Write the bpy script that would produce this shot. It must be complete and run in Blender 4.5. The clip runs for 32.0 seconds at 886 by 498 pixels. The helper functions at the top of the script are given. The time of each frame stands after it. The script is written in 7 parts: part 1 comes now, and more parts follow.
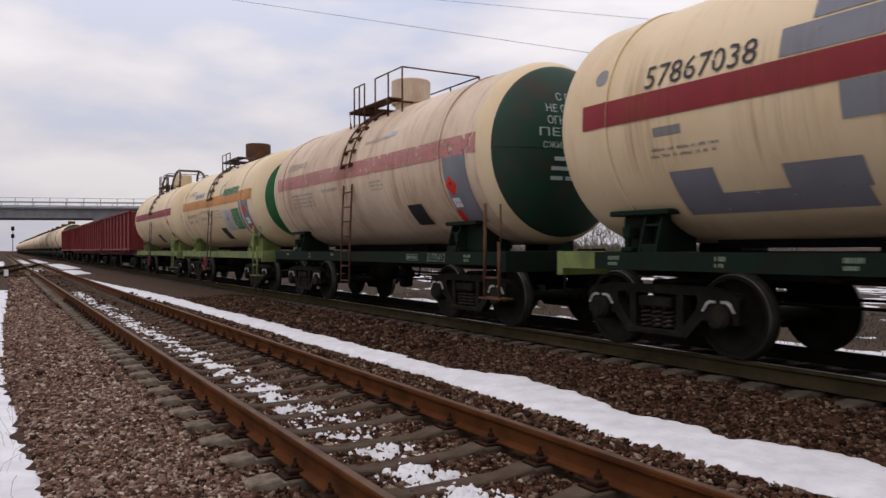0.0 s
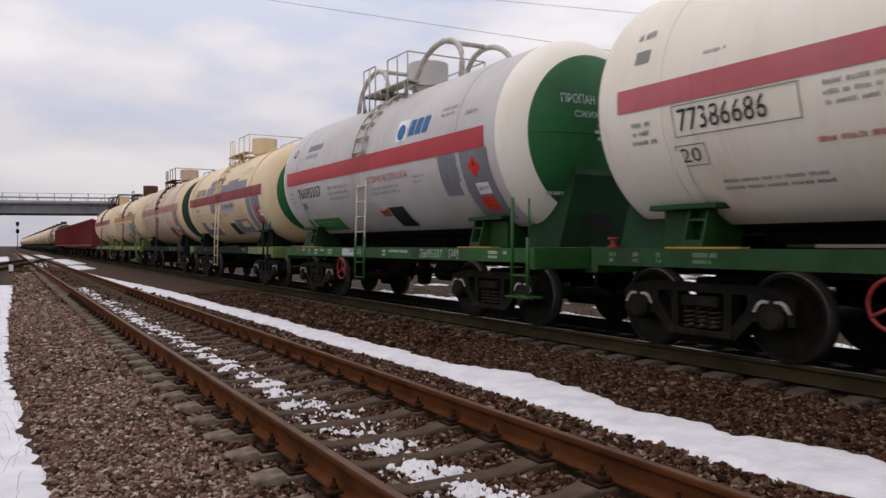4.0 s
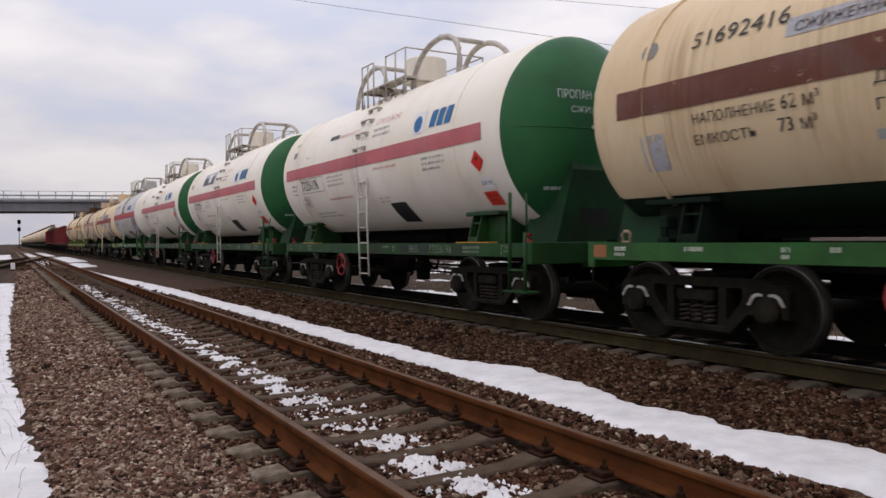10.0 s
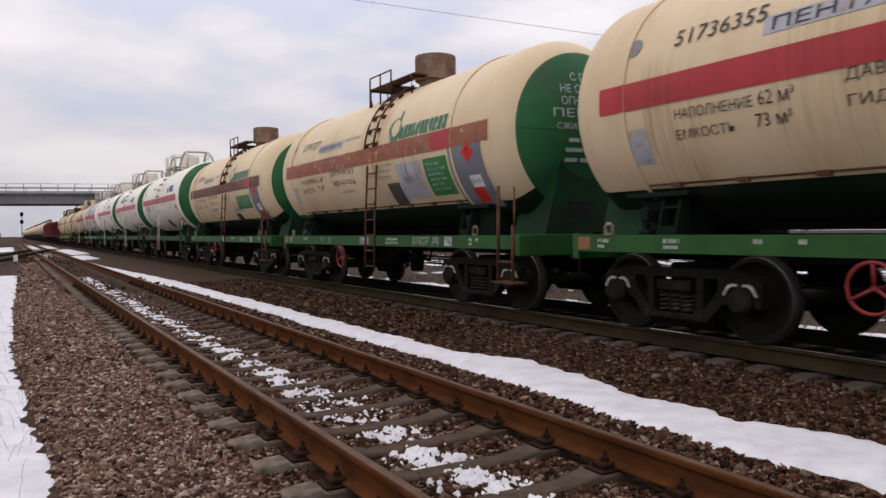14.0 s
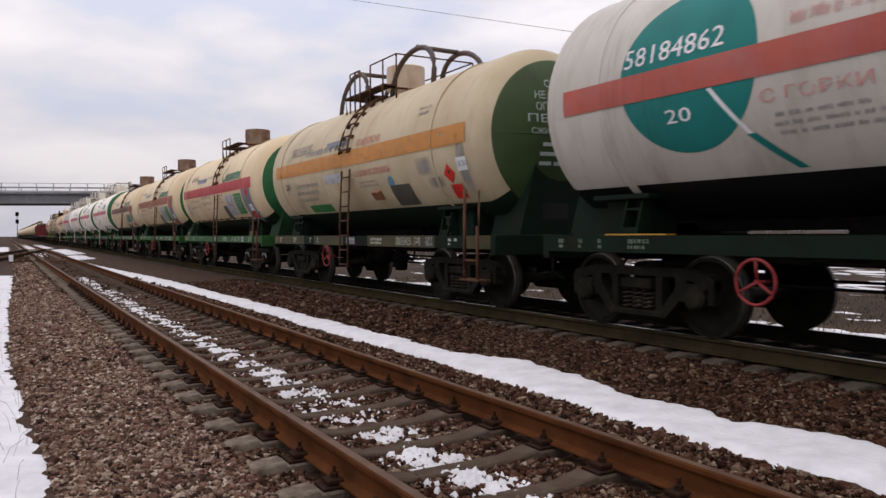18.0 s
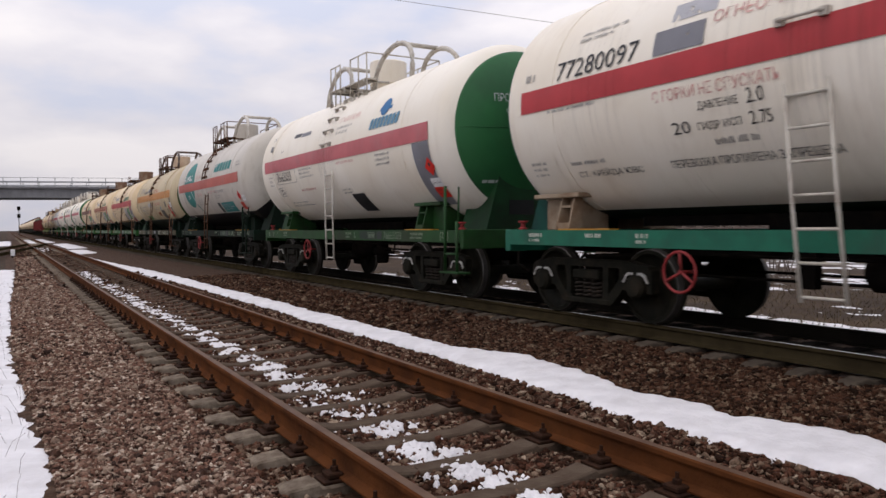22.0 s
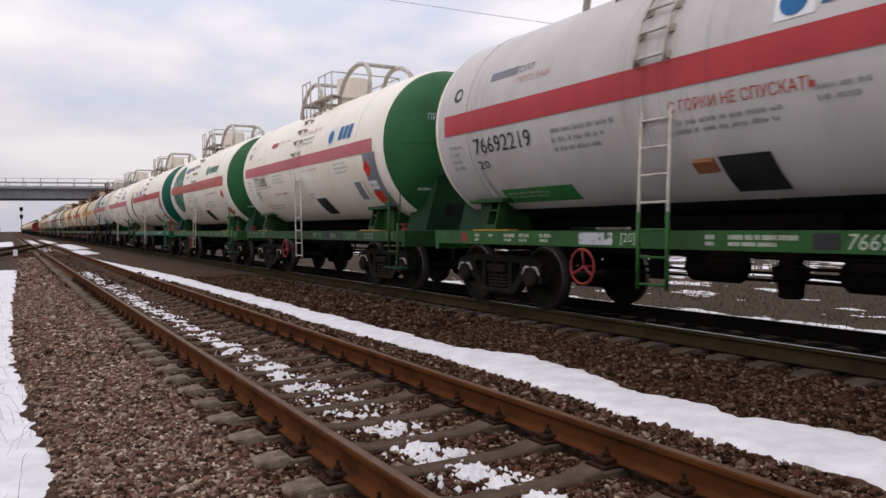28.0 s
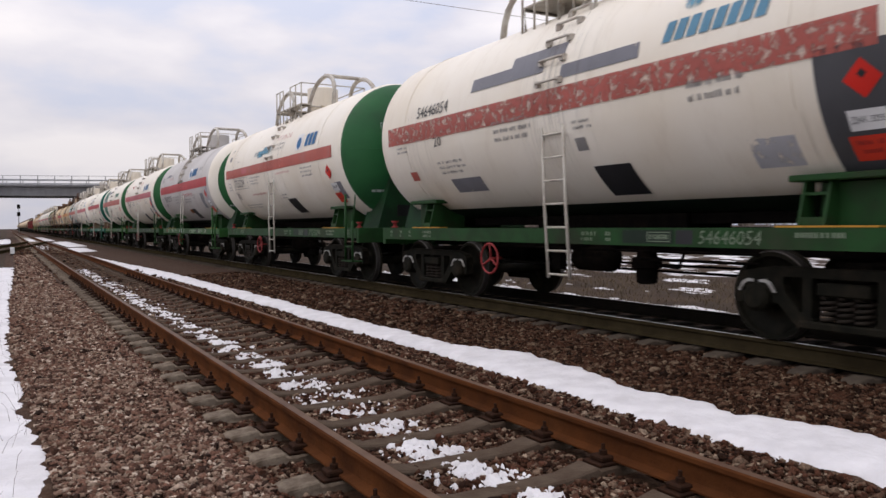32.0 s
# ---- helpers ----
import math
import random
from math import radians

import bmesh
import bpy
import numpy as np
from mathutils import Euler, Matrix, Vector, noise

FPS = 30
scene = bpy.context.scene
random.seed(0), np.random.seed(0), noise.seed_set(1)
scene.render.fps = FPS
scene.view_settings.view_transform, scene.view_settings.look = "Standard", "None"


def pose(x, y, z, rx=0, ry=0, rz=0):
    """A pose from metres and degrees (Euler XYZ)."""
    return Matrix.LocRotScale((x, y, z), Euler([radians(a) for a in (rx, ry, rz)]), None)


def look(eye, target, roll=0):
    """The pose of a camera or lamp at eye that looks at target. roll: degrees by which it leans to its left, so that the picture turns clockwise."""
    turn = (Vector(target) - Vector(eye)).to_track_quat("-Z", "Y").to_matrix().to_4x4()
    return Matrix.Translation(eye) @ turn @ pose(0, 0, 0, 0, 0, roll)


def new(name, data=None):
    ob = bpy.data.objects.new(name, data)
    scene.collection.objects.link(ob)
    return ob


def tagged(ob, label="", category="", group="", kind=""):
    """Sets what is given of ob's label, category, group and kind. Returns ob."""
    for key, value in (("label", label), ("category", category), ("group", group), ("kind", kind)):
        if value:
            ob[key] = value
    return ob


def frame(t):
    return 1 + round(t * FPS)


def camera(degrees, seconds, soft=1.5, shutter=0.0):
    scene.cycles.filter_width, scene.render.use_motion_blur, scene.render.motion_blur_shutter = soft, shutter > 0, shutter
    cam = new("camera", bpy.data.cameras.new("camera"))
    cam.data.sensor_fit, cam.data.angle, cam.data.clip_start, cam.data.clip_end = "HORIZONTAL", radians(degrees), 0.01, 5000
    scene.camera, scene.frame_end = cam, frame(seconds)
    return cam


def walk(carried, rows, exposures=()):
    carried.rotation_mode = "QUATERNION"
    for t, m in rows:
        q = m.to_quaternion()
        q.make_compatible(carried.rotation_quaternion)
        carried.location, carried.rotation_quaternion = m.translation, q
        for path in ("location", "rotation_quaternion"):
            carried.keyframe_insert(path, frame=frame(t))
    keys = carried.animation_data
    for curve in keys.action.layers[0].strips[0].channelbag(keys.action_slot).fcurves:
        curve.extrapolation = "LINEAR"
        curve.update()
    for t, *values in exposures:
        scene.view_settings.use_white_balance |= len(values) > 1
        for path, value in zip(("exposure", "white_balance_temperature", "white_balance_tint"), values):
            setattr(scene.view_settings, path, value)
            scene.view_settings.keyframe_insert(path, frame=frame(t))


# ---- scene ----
cam = camera(61.23, 32.0, soft=1.5, shutter=0.18)

EYE = Vector((0.0, 0.0, 1.450))   # camera stand, above the siding's ballast
# seconds, shift from the stand (x, y, z), turn to the right of the track, pitch, roll
PATH = [
    (0.0, -0.014, -0.033, 0.015, 30.58, -0.02, -0.24),
    (0.5, -0.011, -0.033, 0.020, 30.37, -0.21, -0.43),
    (1.0, -0.014, -0.039, 0.018, 30.26, -0.22, -0.34),
    (1.5, -0.012, -0.037, 0.020, 30.23, -0.17, -0.50),
    (2.0, -0.003, -0.029, 0.024, 30.42, -0.32, -0.31),
    (2.5, -0.007, -0.029, 0.020, 30.16, -0.40, -0.40),
    (3.0, -0.015, -0.034, 0.016, 30.37, -0.36, -0.14),
    (3.5, -0.018, -0.036, 0.018, 30.26, -0.34, -0.17),
    (5.5, -0.026, -0.026, 0.015, 30.56, -0.39, -0.03),
    (6.0, -0.023, -0.030, 0.014, 30.46, -0.60, -0.07),
    (6.5, -0.022, -0.034, 0.014, 30.27, -0.48, 0.04),
    (7.0, -0.016, -0.033, 0.016, 30.36, -0.35, -0.10),
    (7.5, -0.014, -0.016, 0.012, 30.52, -0.44, 0.03),
    (8.0, -0.016, -0.020, 0.016, 30.33, -0.56, 0.07),
    (8.5, -0.013, -0.020, 0.010, 30.20, -0.64, -0.06),
    (9.0, -0.015, -0.024, 0.015, 30.20, -0.76, -0.29),
    (9.5, -0.008, -0.030, 0.019, 30.20, -0.81, -0.62),
    (10.0, -0.011, -0.029, 0.015, 30.20, -0.67, -0.49),
    (10.5, -0.010, -0.018, 0.016, 30.39, -0.83, -0.44),
    (11.0, -0.012, -0.031, 0.014, 30.19, -0.93, -0.37),
    (11.5, -0.009, -0.038, 0.023, 30.15, -0.97, -0.47),
    (12.0, -0.006, -0.032, 0.022, 29.99, -0.93, -0.52),
    (12.5, -0.012, -0.020, 0.017, 30.25, -0.89, -0.42),
    (13.0, -0.009, -0.026, 0.015, 30.31, -1.15, -0.16),
    (13.5, -0.004, -0.024, 0.019, 30.34, -1.17, -0.46),
    (14.0, -0.001, -0.026, 0.010, 30.03, -1.24, -0.48),
    (14.5, -0.006, -0.026, 0.019, 30.23, -1.13, -0.53),
    (16.5, -0.007, -0.024, 0.016, 30.29, -1.24, -0.37),
    (17.0, -0.000, -0.020, 0.016, 30.40, -1.13, -0.49),
    (17.5, 0.001, -0.016, 0.013, 30.30, -1.17, -0.38),
    (18.0, -0.005, -0.020, 0.014, 30.30, -1.24, -0.44),
    (18.5, -0.000, -0.023, 0.015, 30.34, -1.42, -0.33),
    (19.0, 0.001, -0.017, 0.013, 30.40, -1.46, -0.49),
    (19.5, -0.000, -0.018, 0.015, 30.29, -1.54, -0.51),
    (20.0, 0.001, -0.017, 0.014, 30.29, -1.55, -0.57),
    (20.5, 0.006, -0.024, 0.019, 30.14, -1.34, -0.34),
    (21.0, -0.001, -0.028, 0.020, 30.20, -1.21, -0.34),
    (21.5, -0.007, -0.025, 0.013, 30.29, -1.40, -0.41),
    (22.0, -0.000, -0.034, 0.017, 30.19, -1.67, -0.43),
    (22.5, 0.002, -0.025, 0.014, 30.19, -1.78, -0.32),
    (23.0, 0.001, -0.022, 0.011, 30.19, -1.69, -0.40),
    (23.5, -0.002, -0.024, 0.020, 30.07, -1.71, -0.66),
    (24.0, 0.008, -0.007, 0.010, 29.99, -1.69, -0.51),
    (24.5, 0.013, -0.001, 0.008, 30.24, -1.64, -0.43),
    (26.5, 0.002, -0.008, 0.009, 30.09, -1.47, -0.42),
    (27.0, 0.002, -0.002, 0.008, 30.25, -1.36, -0.26),
    (27.5, -0.005, -0.005, 0.008, 30.26, -1.37, -0.25),
    (28.0, 0.000, -0.000, 0.000, 30.05, -1.55, -0.32),
    (28.5, 0.004, -0.017, 0.004, 29.91, -1.70, -0.35),
    (29.0, 0.005, 0.005, 0.007, 30.06, -1.72, -0.39),
    (29.5, -0.002, -0.006, 0.007, 30.10, -1.62, -0.43),
    (30.0, 0.009, 0.004, 0.005, 30.32, -1.45, -0.39),
    (30.5, 0.007, -0.003, 0.008, 30.31, -1.51, -0.41),
    (31.0, 0.009, 0.003, 0.001, 30.17, -1.59, -0.29),
    (31.5, 0.010, 0.005, 0.003, 30.32, -1.58, -0.42),
    (32.0, 0.015, 0.007, -0.003, 30.20, -1.74, -0.31),
]


def aim(x, y, z, turn, tilt, roll):
    eye = EYE + Vector((x, y, z))
    a, b = radians(turn), radians(tilt)
    return look(eye, eye + Vector((math.sin(a) * math.cos(b), math.cos(a) * math.cos(b), math.sin(b))), roll)


walk(cam, [(row[0], aim(*row[1:])) for row in PATH], exposures=[(0.0, 0.0, 6800, 12), (11.0, 0.03, 6800, 12), (20.0, 0.12, 6800, 12), (32.0, 0.14, 6800, 12)])

# the train's front coupling of the wagon with index 0, in metres along the track
TRAVEL = [
    (0.0, 8.50), (1.0, 14.17), (2.0, 20.18), (3.0, 26.09), (5.5, 41.10), (6.0, 44.18), (7.0, 50.20), (8.0, 56.11), (9.0, 62.22), (10.0, 68.28), (11.0, 74.34), (12.0, 80.38), (13.0, 86.57), (14.0, 92.74), (16.5, 108.17), (17.0, 111.39), (18.0, 117.42), (19.0, 123.73), (20.0, 130.04), (21.0, 136.15), (22.0, 142.47), (23.0, 148.87), (24.0, 155.25), (26.5, 171.23), (27.0, 174.62), (28.0, 180.88), (29.0, 187.35), (30.0, 193.72), (31.0, 200.35), (32.0, 207.01),
]
CAR = 12.06          # length over couplings
XC = 7.82            # middle of the main track
XS = 2.57            # middle of the siding
TS = 0.137           # rail top of the siding
STEP, FIRST = 0.6255, 4.205    # its sleepers: distance apart, and where one lies
RT = 0.225           # rail top of the main track
GAUGE = 1.595        # between rail middles

# ---------------------------------------------------------------- world and light
world = bpy.data.worlds.new("overcast_sky")
scene.world = world
world.use_nodes = True
nt = world.node_tree
nt.nodes.clear()
w_out = nt.nodes.new("ShaderNodeOutputWorld")
w_bg = nt.nodes.new("ShaderNodeBackground")
w_sky = nt.nodes.new("ShaderNodeTexSky")
w_sky.sky_type, w_sky.sun_disc = "NISHITA", False
w_sky.sun_elevation, w_sky.sun_rotation = radians(58), radians(262)
w_sky.air_density, w_sky.dust_density = 1.6, 2.0
w_co = nt.nodes.new("ShaderNodeTexCoord")
w_map = nt.nodes.new("ShaderNodeMapping")
w_map.inputs["Scale"].default_value = (1.0, 1.0, 2.6)
w_map.inputs["Location"].default_value = (0.35, 0.2, 0.1)
w_noise = nt.nodes.new("ShaderNodeTexNoise")
w_noise.inputs["Scale"].default_value, w_noise.inputs["Detail"].default_value = 3.2, 6.0
w_noise.inputs["Roughness"].default_value = 0.48
w_ramp = nt.nodes.new("ShaderNodeValToRGB")
w_ramp.color_ramp.elements[0].position, w_ramp.color_ramp.elements[0].color = 0.40, (0.46, 0.515, 0.675, 1)
w_ramp.color_ramp.elements[1].position, w_ramp.color_ramp.elements[1].color = 0.60, (0.742, 0.733, 0.785, 1)
mid = w_ramp.color_ramp.elements.new(0.48)
mid.color = (0.588, 0.595, 0.685, 1)
# a brighter break in the cloud towards the hidden sun
w_dot = nt.nodes.new("ShaderNodeVectorMath")
w_dot.operation = "DOT_PRODUCT"
w_dot.inputs[1].default_value = (0.10, 0.93, 0.36)
w_glow = nt.nodes.new("ShaderNodeMapRange")
w_glow.interpolation_type = "SMOOTHSTEP"
w_glow.inputs["From Min"].default_value, w_glow.inputs["From Max"].default_value = 0.90, 1.0
w_glow.inputs["To Max"].default_value = 0.18
w_mix = nt.nodes.new("ShaderNodeMix")
w_mix.data_type = "RGBA"
w_mix.inputs["B"].default_value = (0.86, 0.83, 0.83, 1)
w_scale = nt.nodes.new("ShaderNodeVectorMath")
w_scale.operation = "SCALE"
w_scale.inputs["Scale"].default_value = 0.07
w_cover = nt.nodes.new("ShaderNodeMix")
w_cover.data_type = "RGBA"
w_cover.inputs["Factor"].default_value = 0.94
nt.links.new(w_co.outputs["Generated"], w_map.inputs["Vector"])
nt.links.new(w_map.outputs["Vector"], w_noise.inputs["Vector"])
nt.links.new(w_noise.outputs["Fac"], w_ramp.inputs["Fac"])
nt.links.new(w_co.outputs["Generated"], w_dot.inputs[0])
nt.links.new(w_dot.outputs["Value"], w_glow.inputs["Value"])
nt.links.new(w_glow.outputs["Result"], w_mix.inputs["Factor"])
nt.links.new(w_ramp.outputs["Color"], w_mix.inputs["A"])
nt.links.new(w_sky.outputs["Color"], w_scale.inputs[0])
nt.links.new(w_scale.outputs["Vector"], w_cover.inputs["A"])
nt.links.new(w_mix.outputs["Result"], w_cover.inputs["B"])
# an overcast sky is brighter overhead than at the horizon
w_up = nt.nodes.new("ShaderNodeSeparateXYZ")
w_high = nt.nodes.new("ShaderNodeMapRange")
w_high.inputs["From Min"].default_value, w_high.inputs["From Max"].default_value = 0.0, 1.0
w_high.inputs["To Min"].default_value, w_high.inputs["To Max"].default_value = 0.90, 2.2
w_final = nt.nodes.new("ShaderNodeVectorMath")
w_final.operation = "SCALE"
nt.links.new(w_co.outputs["Generated"], w_up.inputs[0])
nt.links.new(w_up.outputs["Z"], w_high.inputs["Value"])
nt.links.new(w_cover.outputs["Result"], w_final.inputs[0])
nt.links.new(w_high.outputs["Result"], w_final.inputs["Scale"])
nt.links.new(w_final.outputs["Vector"], w_bg.inputs["Color"])
w_bg.inputs["Strength"].default_value = 1.0
nt.links.new(w_bg.outputs["Background"], w_out.inputs["Surface"])

sun = new("sun", bpy.data.lights.new("sun", "SUN"))
sun.data.energy, sun.data.angle, sun.data.color = 0.45, radians(40), (1.0, 0.95, 0.9)
sun.matrix_world = look((0, 0, 50), (23, 3, 12.9))


# ---------------------------------------------------------------- materials
def link(tree, a, b):
    tree.links.new(a, b)


def material(name, color, rough=0.6, metal=0.0, second=None, scale=6.0, grime=None, grime_amount=0.0,
             bump=0.0, bump_scale=60.0, streak=False, per_object=0.0, spec=0.2, island=0.0, grime_lo=0.5):
    """Base colour varied by a coarse noise towards second, fine grain, dirt or rust patches, and a bump."""
    m = bpy.data.materials.new(name)
    m.use_nodes = True
    t = m.node_tree
    b = t.nodes["Principled BSDF"]
    b.inputs["Roughness"].default_value = rough
    b.inputs["Metallic"].default_value = metal
    b.inputs["Specular IOR Level"].default_value = spec
    co = t.nodes.new("ShaderNodeTexCoord")
    n1 = t.nodes.new("ShaderNodeTexNoise")
    n1.inputs["Scale"].default_value, n1.inputs["Detail"].default_value = scale, 5.0
    link(t, co.outputs["Object"], n1.inputs["Vector"])
    mix = t.nodes.new("ShaderNodeMix")
    mix.data_type = "RGBA"
    mix.inputs["A"].default_value = (*color, 1)
    mix.inputs["B"].default_value = (*(second or [c * 0.78 for c in color]), 1)
    mr = t.nodes.new("ShaderNodeMapRange")
    mr.inputs["From Min"].default_value, mr.inputs["From Max"].default_value = 0.38, 0.66
    link(t, n1.outputs["Fac"], mr.inputs["Value"])
    link(t, mr.outputs["Result"], mix.inputs["Factor"])
    last = mix.outputs["Result"]
    if grime:
        vec = co.outputs["Object"]
        if streak:
            mp = t.nodes.new("ShaderNodeMapping")
            mp.inputs["Scale"].default_value = (0.9, 2.0, 0.5)
            link(t, vec, mp.inputs["Vector"])
            vec = mp.outputs["Vector"]
        n2 = t.nodes.new("ShaderNodeTexNoise")
        n2.inputs["Scale"].default_value, n2.inputs["Detail"].default_value = 1.6 if streak else scale * 0.45, 8.0
        n2.inputs["Roughness"].default_value = 0.68
        link(t, vec, n2.inputs["Vector"])
        r2 = t.nodes.new("ShaderNodeMapRange")
        r2.inputs["From Min"].default_value, r2.inputs["From Max"].default_value = grime_lo, grime_lo + 0.22
        r2.inputs["To Max"].default_value = grime_amount
        link(t, n2.outputs["Fac"], r2.inputs["Value"])
        m2 = t.nodes.new("ShaderNodeMix")
        m2.data_type = "RGBA"
        m2.inputs["B"].default_value = (*grime, 1)
        link(t, r2.outputs["Result"], m2.inputs["Factor"])
        link(t, last, m2.inputs["A"])
        last = m2.outputs["Result"]
    for amount, node, socket in ((per_object, "ShaderNodeObjectInfo", "Random"), (island, "ShaderNodeNewGeometry", "Random Per Island")):
        if amount:
            oi = t.nodes.new(node)
            rr = t.nodes.new("ShaderNodeMapRange")
            rr.inputs["To Min"].default_value, rr.inputs["To Max"].default_value = 1 - amount, 1 + amount
            link(t, oi.outputs[socket], rr.inputs["Value"])
            hv = t.nodes.new("ShaderNodeHueSaturation")
            link(t, rr.outputs["Result"], hv.inputs["Value"])
            link(t, last, hv.inputs["Color"])
            last = hv.outputs["Color"]
    link(t, last, b.inputs["Base Color"])
    if bump:
        n3 = t.nodes.new("ShaderNodeTexNoise")
        n3.inputs["Scale"].default_value, n3.inputs["Detail"].default_value = bump_scale, 6.0
        link(t, co.outputs["Object"], n3.inputs["Vector"])
        bp = t.nodes.new("ShaderNodeBump")
        bp.inputs["Strength"].default_value, bp.inputs["Distance"].default_value = bump, 0.02
        link(t, n3.outputs["Fac"], bp.inputs["Height"])
        link(t, bp.outputs["Normal"], b.inputs["Normal"])
    return m


RUST = (0.16, 0.065, 0.03)
M = {}
M["white"] = material("white_tank_paint", (0.77, 0.72, 0.625), 0.45, second=(0.70, 0.63, 0.515), scale=0.55, grime=(0.40, 0.31, 0.21), grime_amount=0.22, streak=True, grime_lo=0.53)
M["cream"] = material("cream_tank_paint", (0.655, 0.515, 0.33), 0.5, second=(0.575, 0.430, 0.258), scale=0.6, grime=(0.40, 0.23, 0.11), grime_amount=0.35, streak=True, grime_lo=0.52)
M["dull"] = material("dirty_dull_cream_tank_paint", (0.50, 0.415, 0.275), 0.55, second=(0.42, 0.33, 0.205), scale=0.7, grime=(0.27, 0.17, 0.09), grime_amount=0.45, streak=True, grime_lo=0.50)
M["rosy"] = material("faded_beige_tank_paint", (0.5916, 0.4606, 0.3330), 0.5, second=(0.4896, 0.3626, 0.2520), scale=0.9, grime=(0.2856, 0.1666, 0.0990), grime_amount=0.6, streak=True, grime_lo=0.47)
M["grey"] = material("silver_grey_tank_paint", (0.50, 0.475, 0.45), 0.45, second=(0.43, 0.405, 0.38), scale=0.9, grime=(0.30, 0.27, 0.24), grime_amount=0.25, streak=True)
M["ash"] = material("light_ash_grey_tank_paint", (0.52, 0.48, 0.42), 0.42, second=(0.44, 0.40, 0.34), scale=0.6, grime=(0.25, 0.20, 0.15), grime_amount=0.45, streak=True)
M["head_green"] = material("green_tank_end_paint", (0.022, 0.115, 0.038), 0.45, second=(0.017, 0.085, 0.03), scale=1.2, grime=(0.02, 0.04, 0.02), grime_amount=0.5)
M["head_dark"] = material("dark_green_tank_end_paint", (0.012, 0.045, 0.028), 0.5, second=(0.02, 0.035, 0.022), scale=1.5, grime=(0.09, 0.022, 0.014), grime_amount=0.7)
M["head_worn"] = material("rust_smeared_green_tank_end_paint", (0.022, 0.115, 0.038), 0.5, second=(0.017, 0.08, 0.028), scale=1.2, grime=(0.11, 0.045, 0.03), grime_amount=0.55, grime_lo=0.52)
M["head_teal"] = material("teal_tank_end_paint", (0.008, 0.105, 0.075), 0.42, second=(0.006, 0.085, 0.06), scale=1.0)
M["head_olive"] = material("olive_green_tank_end_paint", (0.045, 0.075, 0.025), 0.55, scale=1.5, grime=(0.05, 0.03, 0.02), grime_amount=0.5)
M["frame_green"] = material("green_underframe_paint", (0.014, 0.056, 0.015), 0.55, second=(0.012, 0.037, 0.011), scale=3, grime=(0.03, 0.026, 0.018), grime_amount=0.7, bump=0.1, bump_scale=20, spec=0.15)
M["frame_bright"] = material("bright_green_underframe_paint", (0.020, 0.088, 0.018), 0.55, second=(0.016, 0.064, 0.014), scale=3, grime=(0.0270, 0.0272, 0.0128), grime_amount=0.5)
# bracket paints: end colours darkened, with the shade low down put in
M["bracket_green"] = material("shaded_dirty_green_bracket_paint", (0.010, 0.042, 0.015), 0.6, second=(0.008, 0.026, 0.011), scale=2, grime=(0.012, 0.012, 0.008), grime_amount=0.7, spec=0.1)
M["bracket_teal"] = material("shaded_dirty_teal_bracket_paint", (0.005, 0.050, 0.037), 0.6, second=(0.005, 0.030, 0.024), scale=2, grime=(0.008, 0.012, 0.009), grime_amount=0.7, spec=0.1)
M["frame_teal"] = material("teal_underframe_paint", (0.010, 0.115, 0.068), 0.5, second=(0.009, 0.085, 0.052), scale=3, grime=(0.03, 0.04, 0.03), grime_amount=0.5)
# dirty frames, and a painted shade tone for some feet and brackets
M["frame_dark"] = material("dirty_and_shaded_dark_green_paint", (0.0072, 0.0168, 0.0108), 0.65, second=(0.0090, 0.0126, 0.0090), spec=0.05, scale=3, grime=(0.0180, 0.0132, 0.0084), grime_amount=0.7)
M["frame_pale"] = material("pale_yellow_green_underframe_paint", (0.17, 0.20, 0.06), 0.6, second=(0.10, 0.13, 0.04), scale=3, grime=(0.05, 0.05, 0.03), grime_amount=0.6)
M["frame_ochre"] = material("worn_ochre_underframe_paint", (0.062, 0.048, 0.018), 0.6, second=(0.034, 0.034, 0.016), scale=3, grime=(0.035, 0.04, 0.025), grime_amount=0.6)
M["saddle_tan"] = material("rust_streaked_tan_paint", (0.30, 0.235, 0.165), 0.6, second=(0.20, 0.13, 0.08), scale=4, grime=(0.14, 0.06, 0.03), grime_amount=0.7)
M["drum_rust"] = material("rusted_pale_cover_paint", (0.24, 0.19, 0.14), 0.7, second=(0.12, 0.06, 0.035), scale=3, grime=(0.15, 0.06, 0.03), grime_amount=0.8, grime_lo=0.42)
# the deep shade under the wagons is put into this black
M["black"] = material("oily_shaded_black_steel", (0.0052, 0.0048, 0.0044), 0.65, second=(0.0085, 0.0072, 0.0062), scale=7, grime=(0.018, 0.0125, 0.009), grime_amount=0.6, bump=0.25, bump_scale=30, spec=0.0)
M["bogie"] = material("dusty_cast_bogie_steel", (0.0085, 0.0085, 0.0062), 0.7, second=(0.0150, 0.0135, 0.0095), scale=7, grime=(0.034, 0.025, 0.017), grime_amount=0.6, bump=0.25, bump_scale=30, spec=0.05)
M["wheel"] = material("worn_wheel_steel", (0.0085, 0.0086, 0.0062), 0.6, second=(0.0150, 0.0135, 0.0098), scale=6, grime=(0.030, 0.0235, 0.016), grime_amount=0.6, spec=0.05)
M["tread"] = material("worn_wheel_tread", (0.10, 0.092, 0.086), 0.5, metal=0.7, scale=8)
M["spring"] = material("dusty_spring_steel", (0.026, 0.020, 0.0155), 0.7, second=(0.015, 0.012, 0.0095), scale=9, spec=0.1)
M["rust"] = material("rusty_steel", (0.085, 0.036, 0.018), 0.75, second=(0.055, 0.026, 0.015), scale=8, grime=(0.20, 0.09, 0.04), grime_amount=0.6, bump=0.3, bump_scale=50)
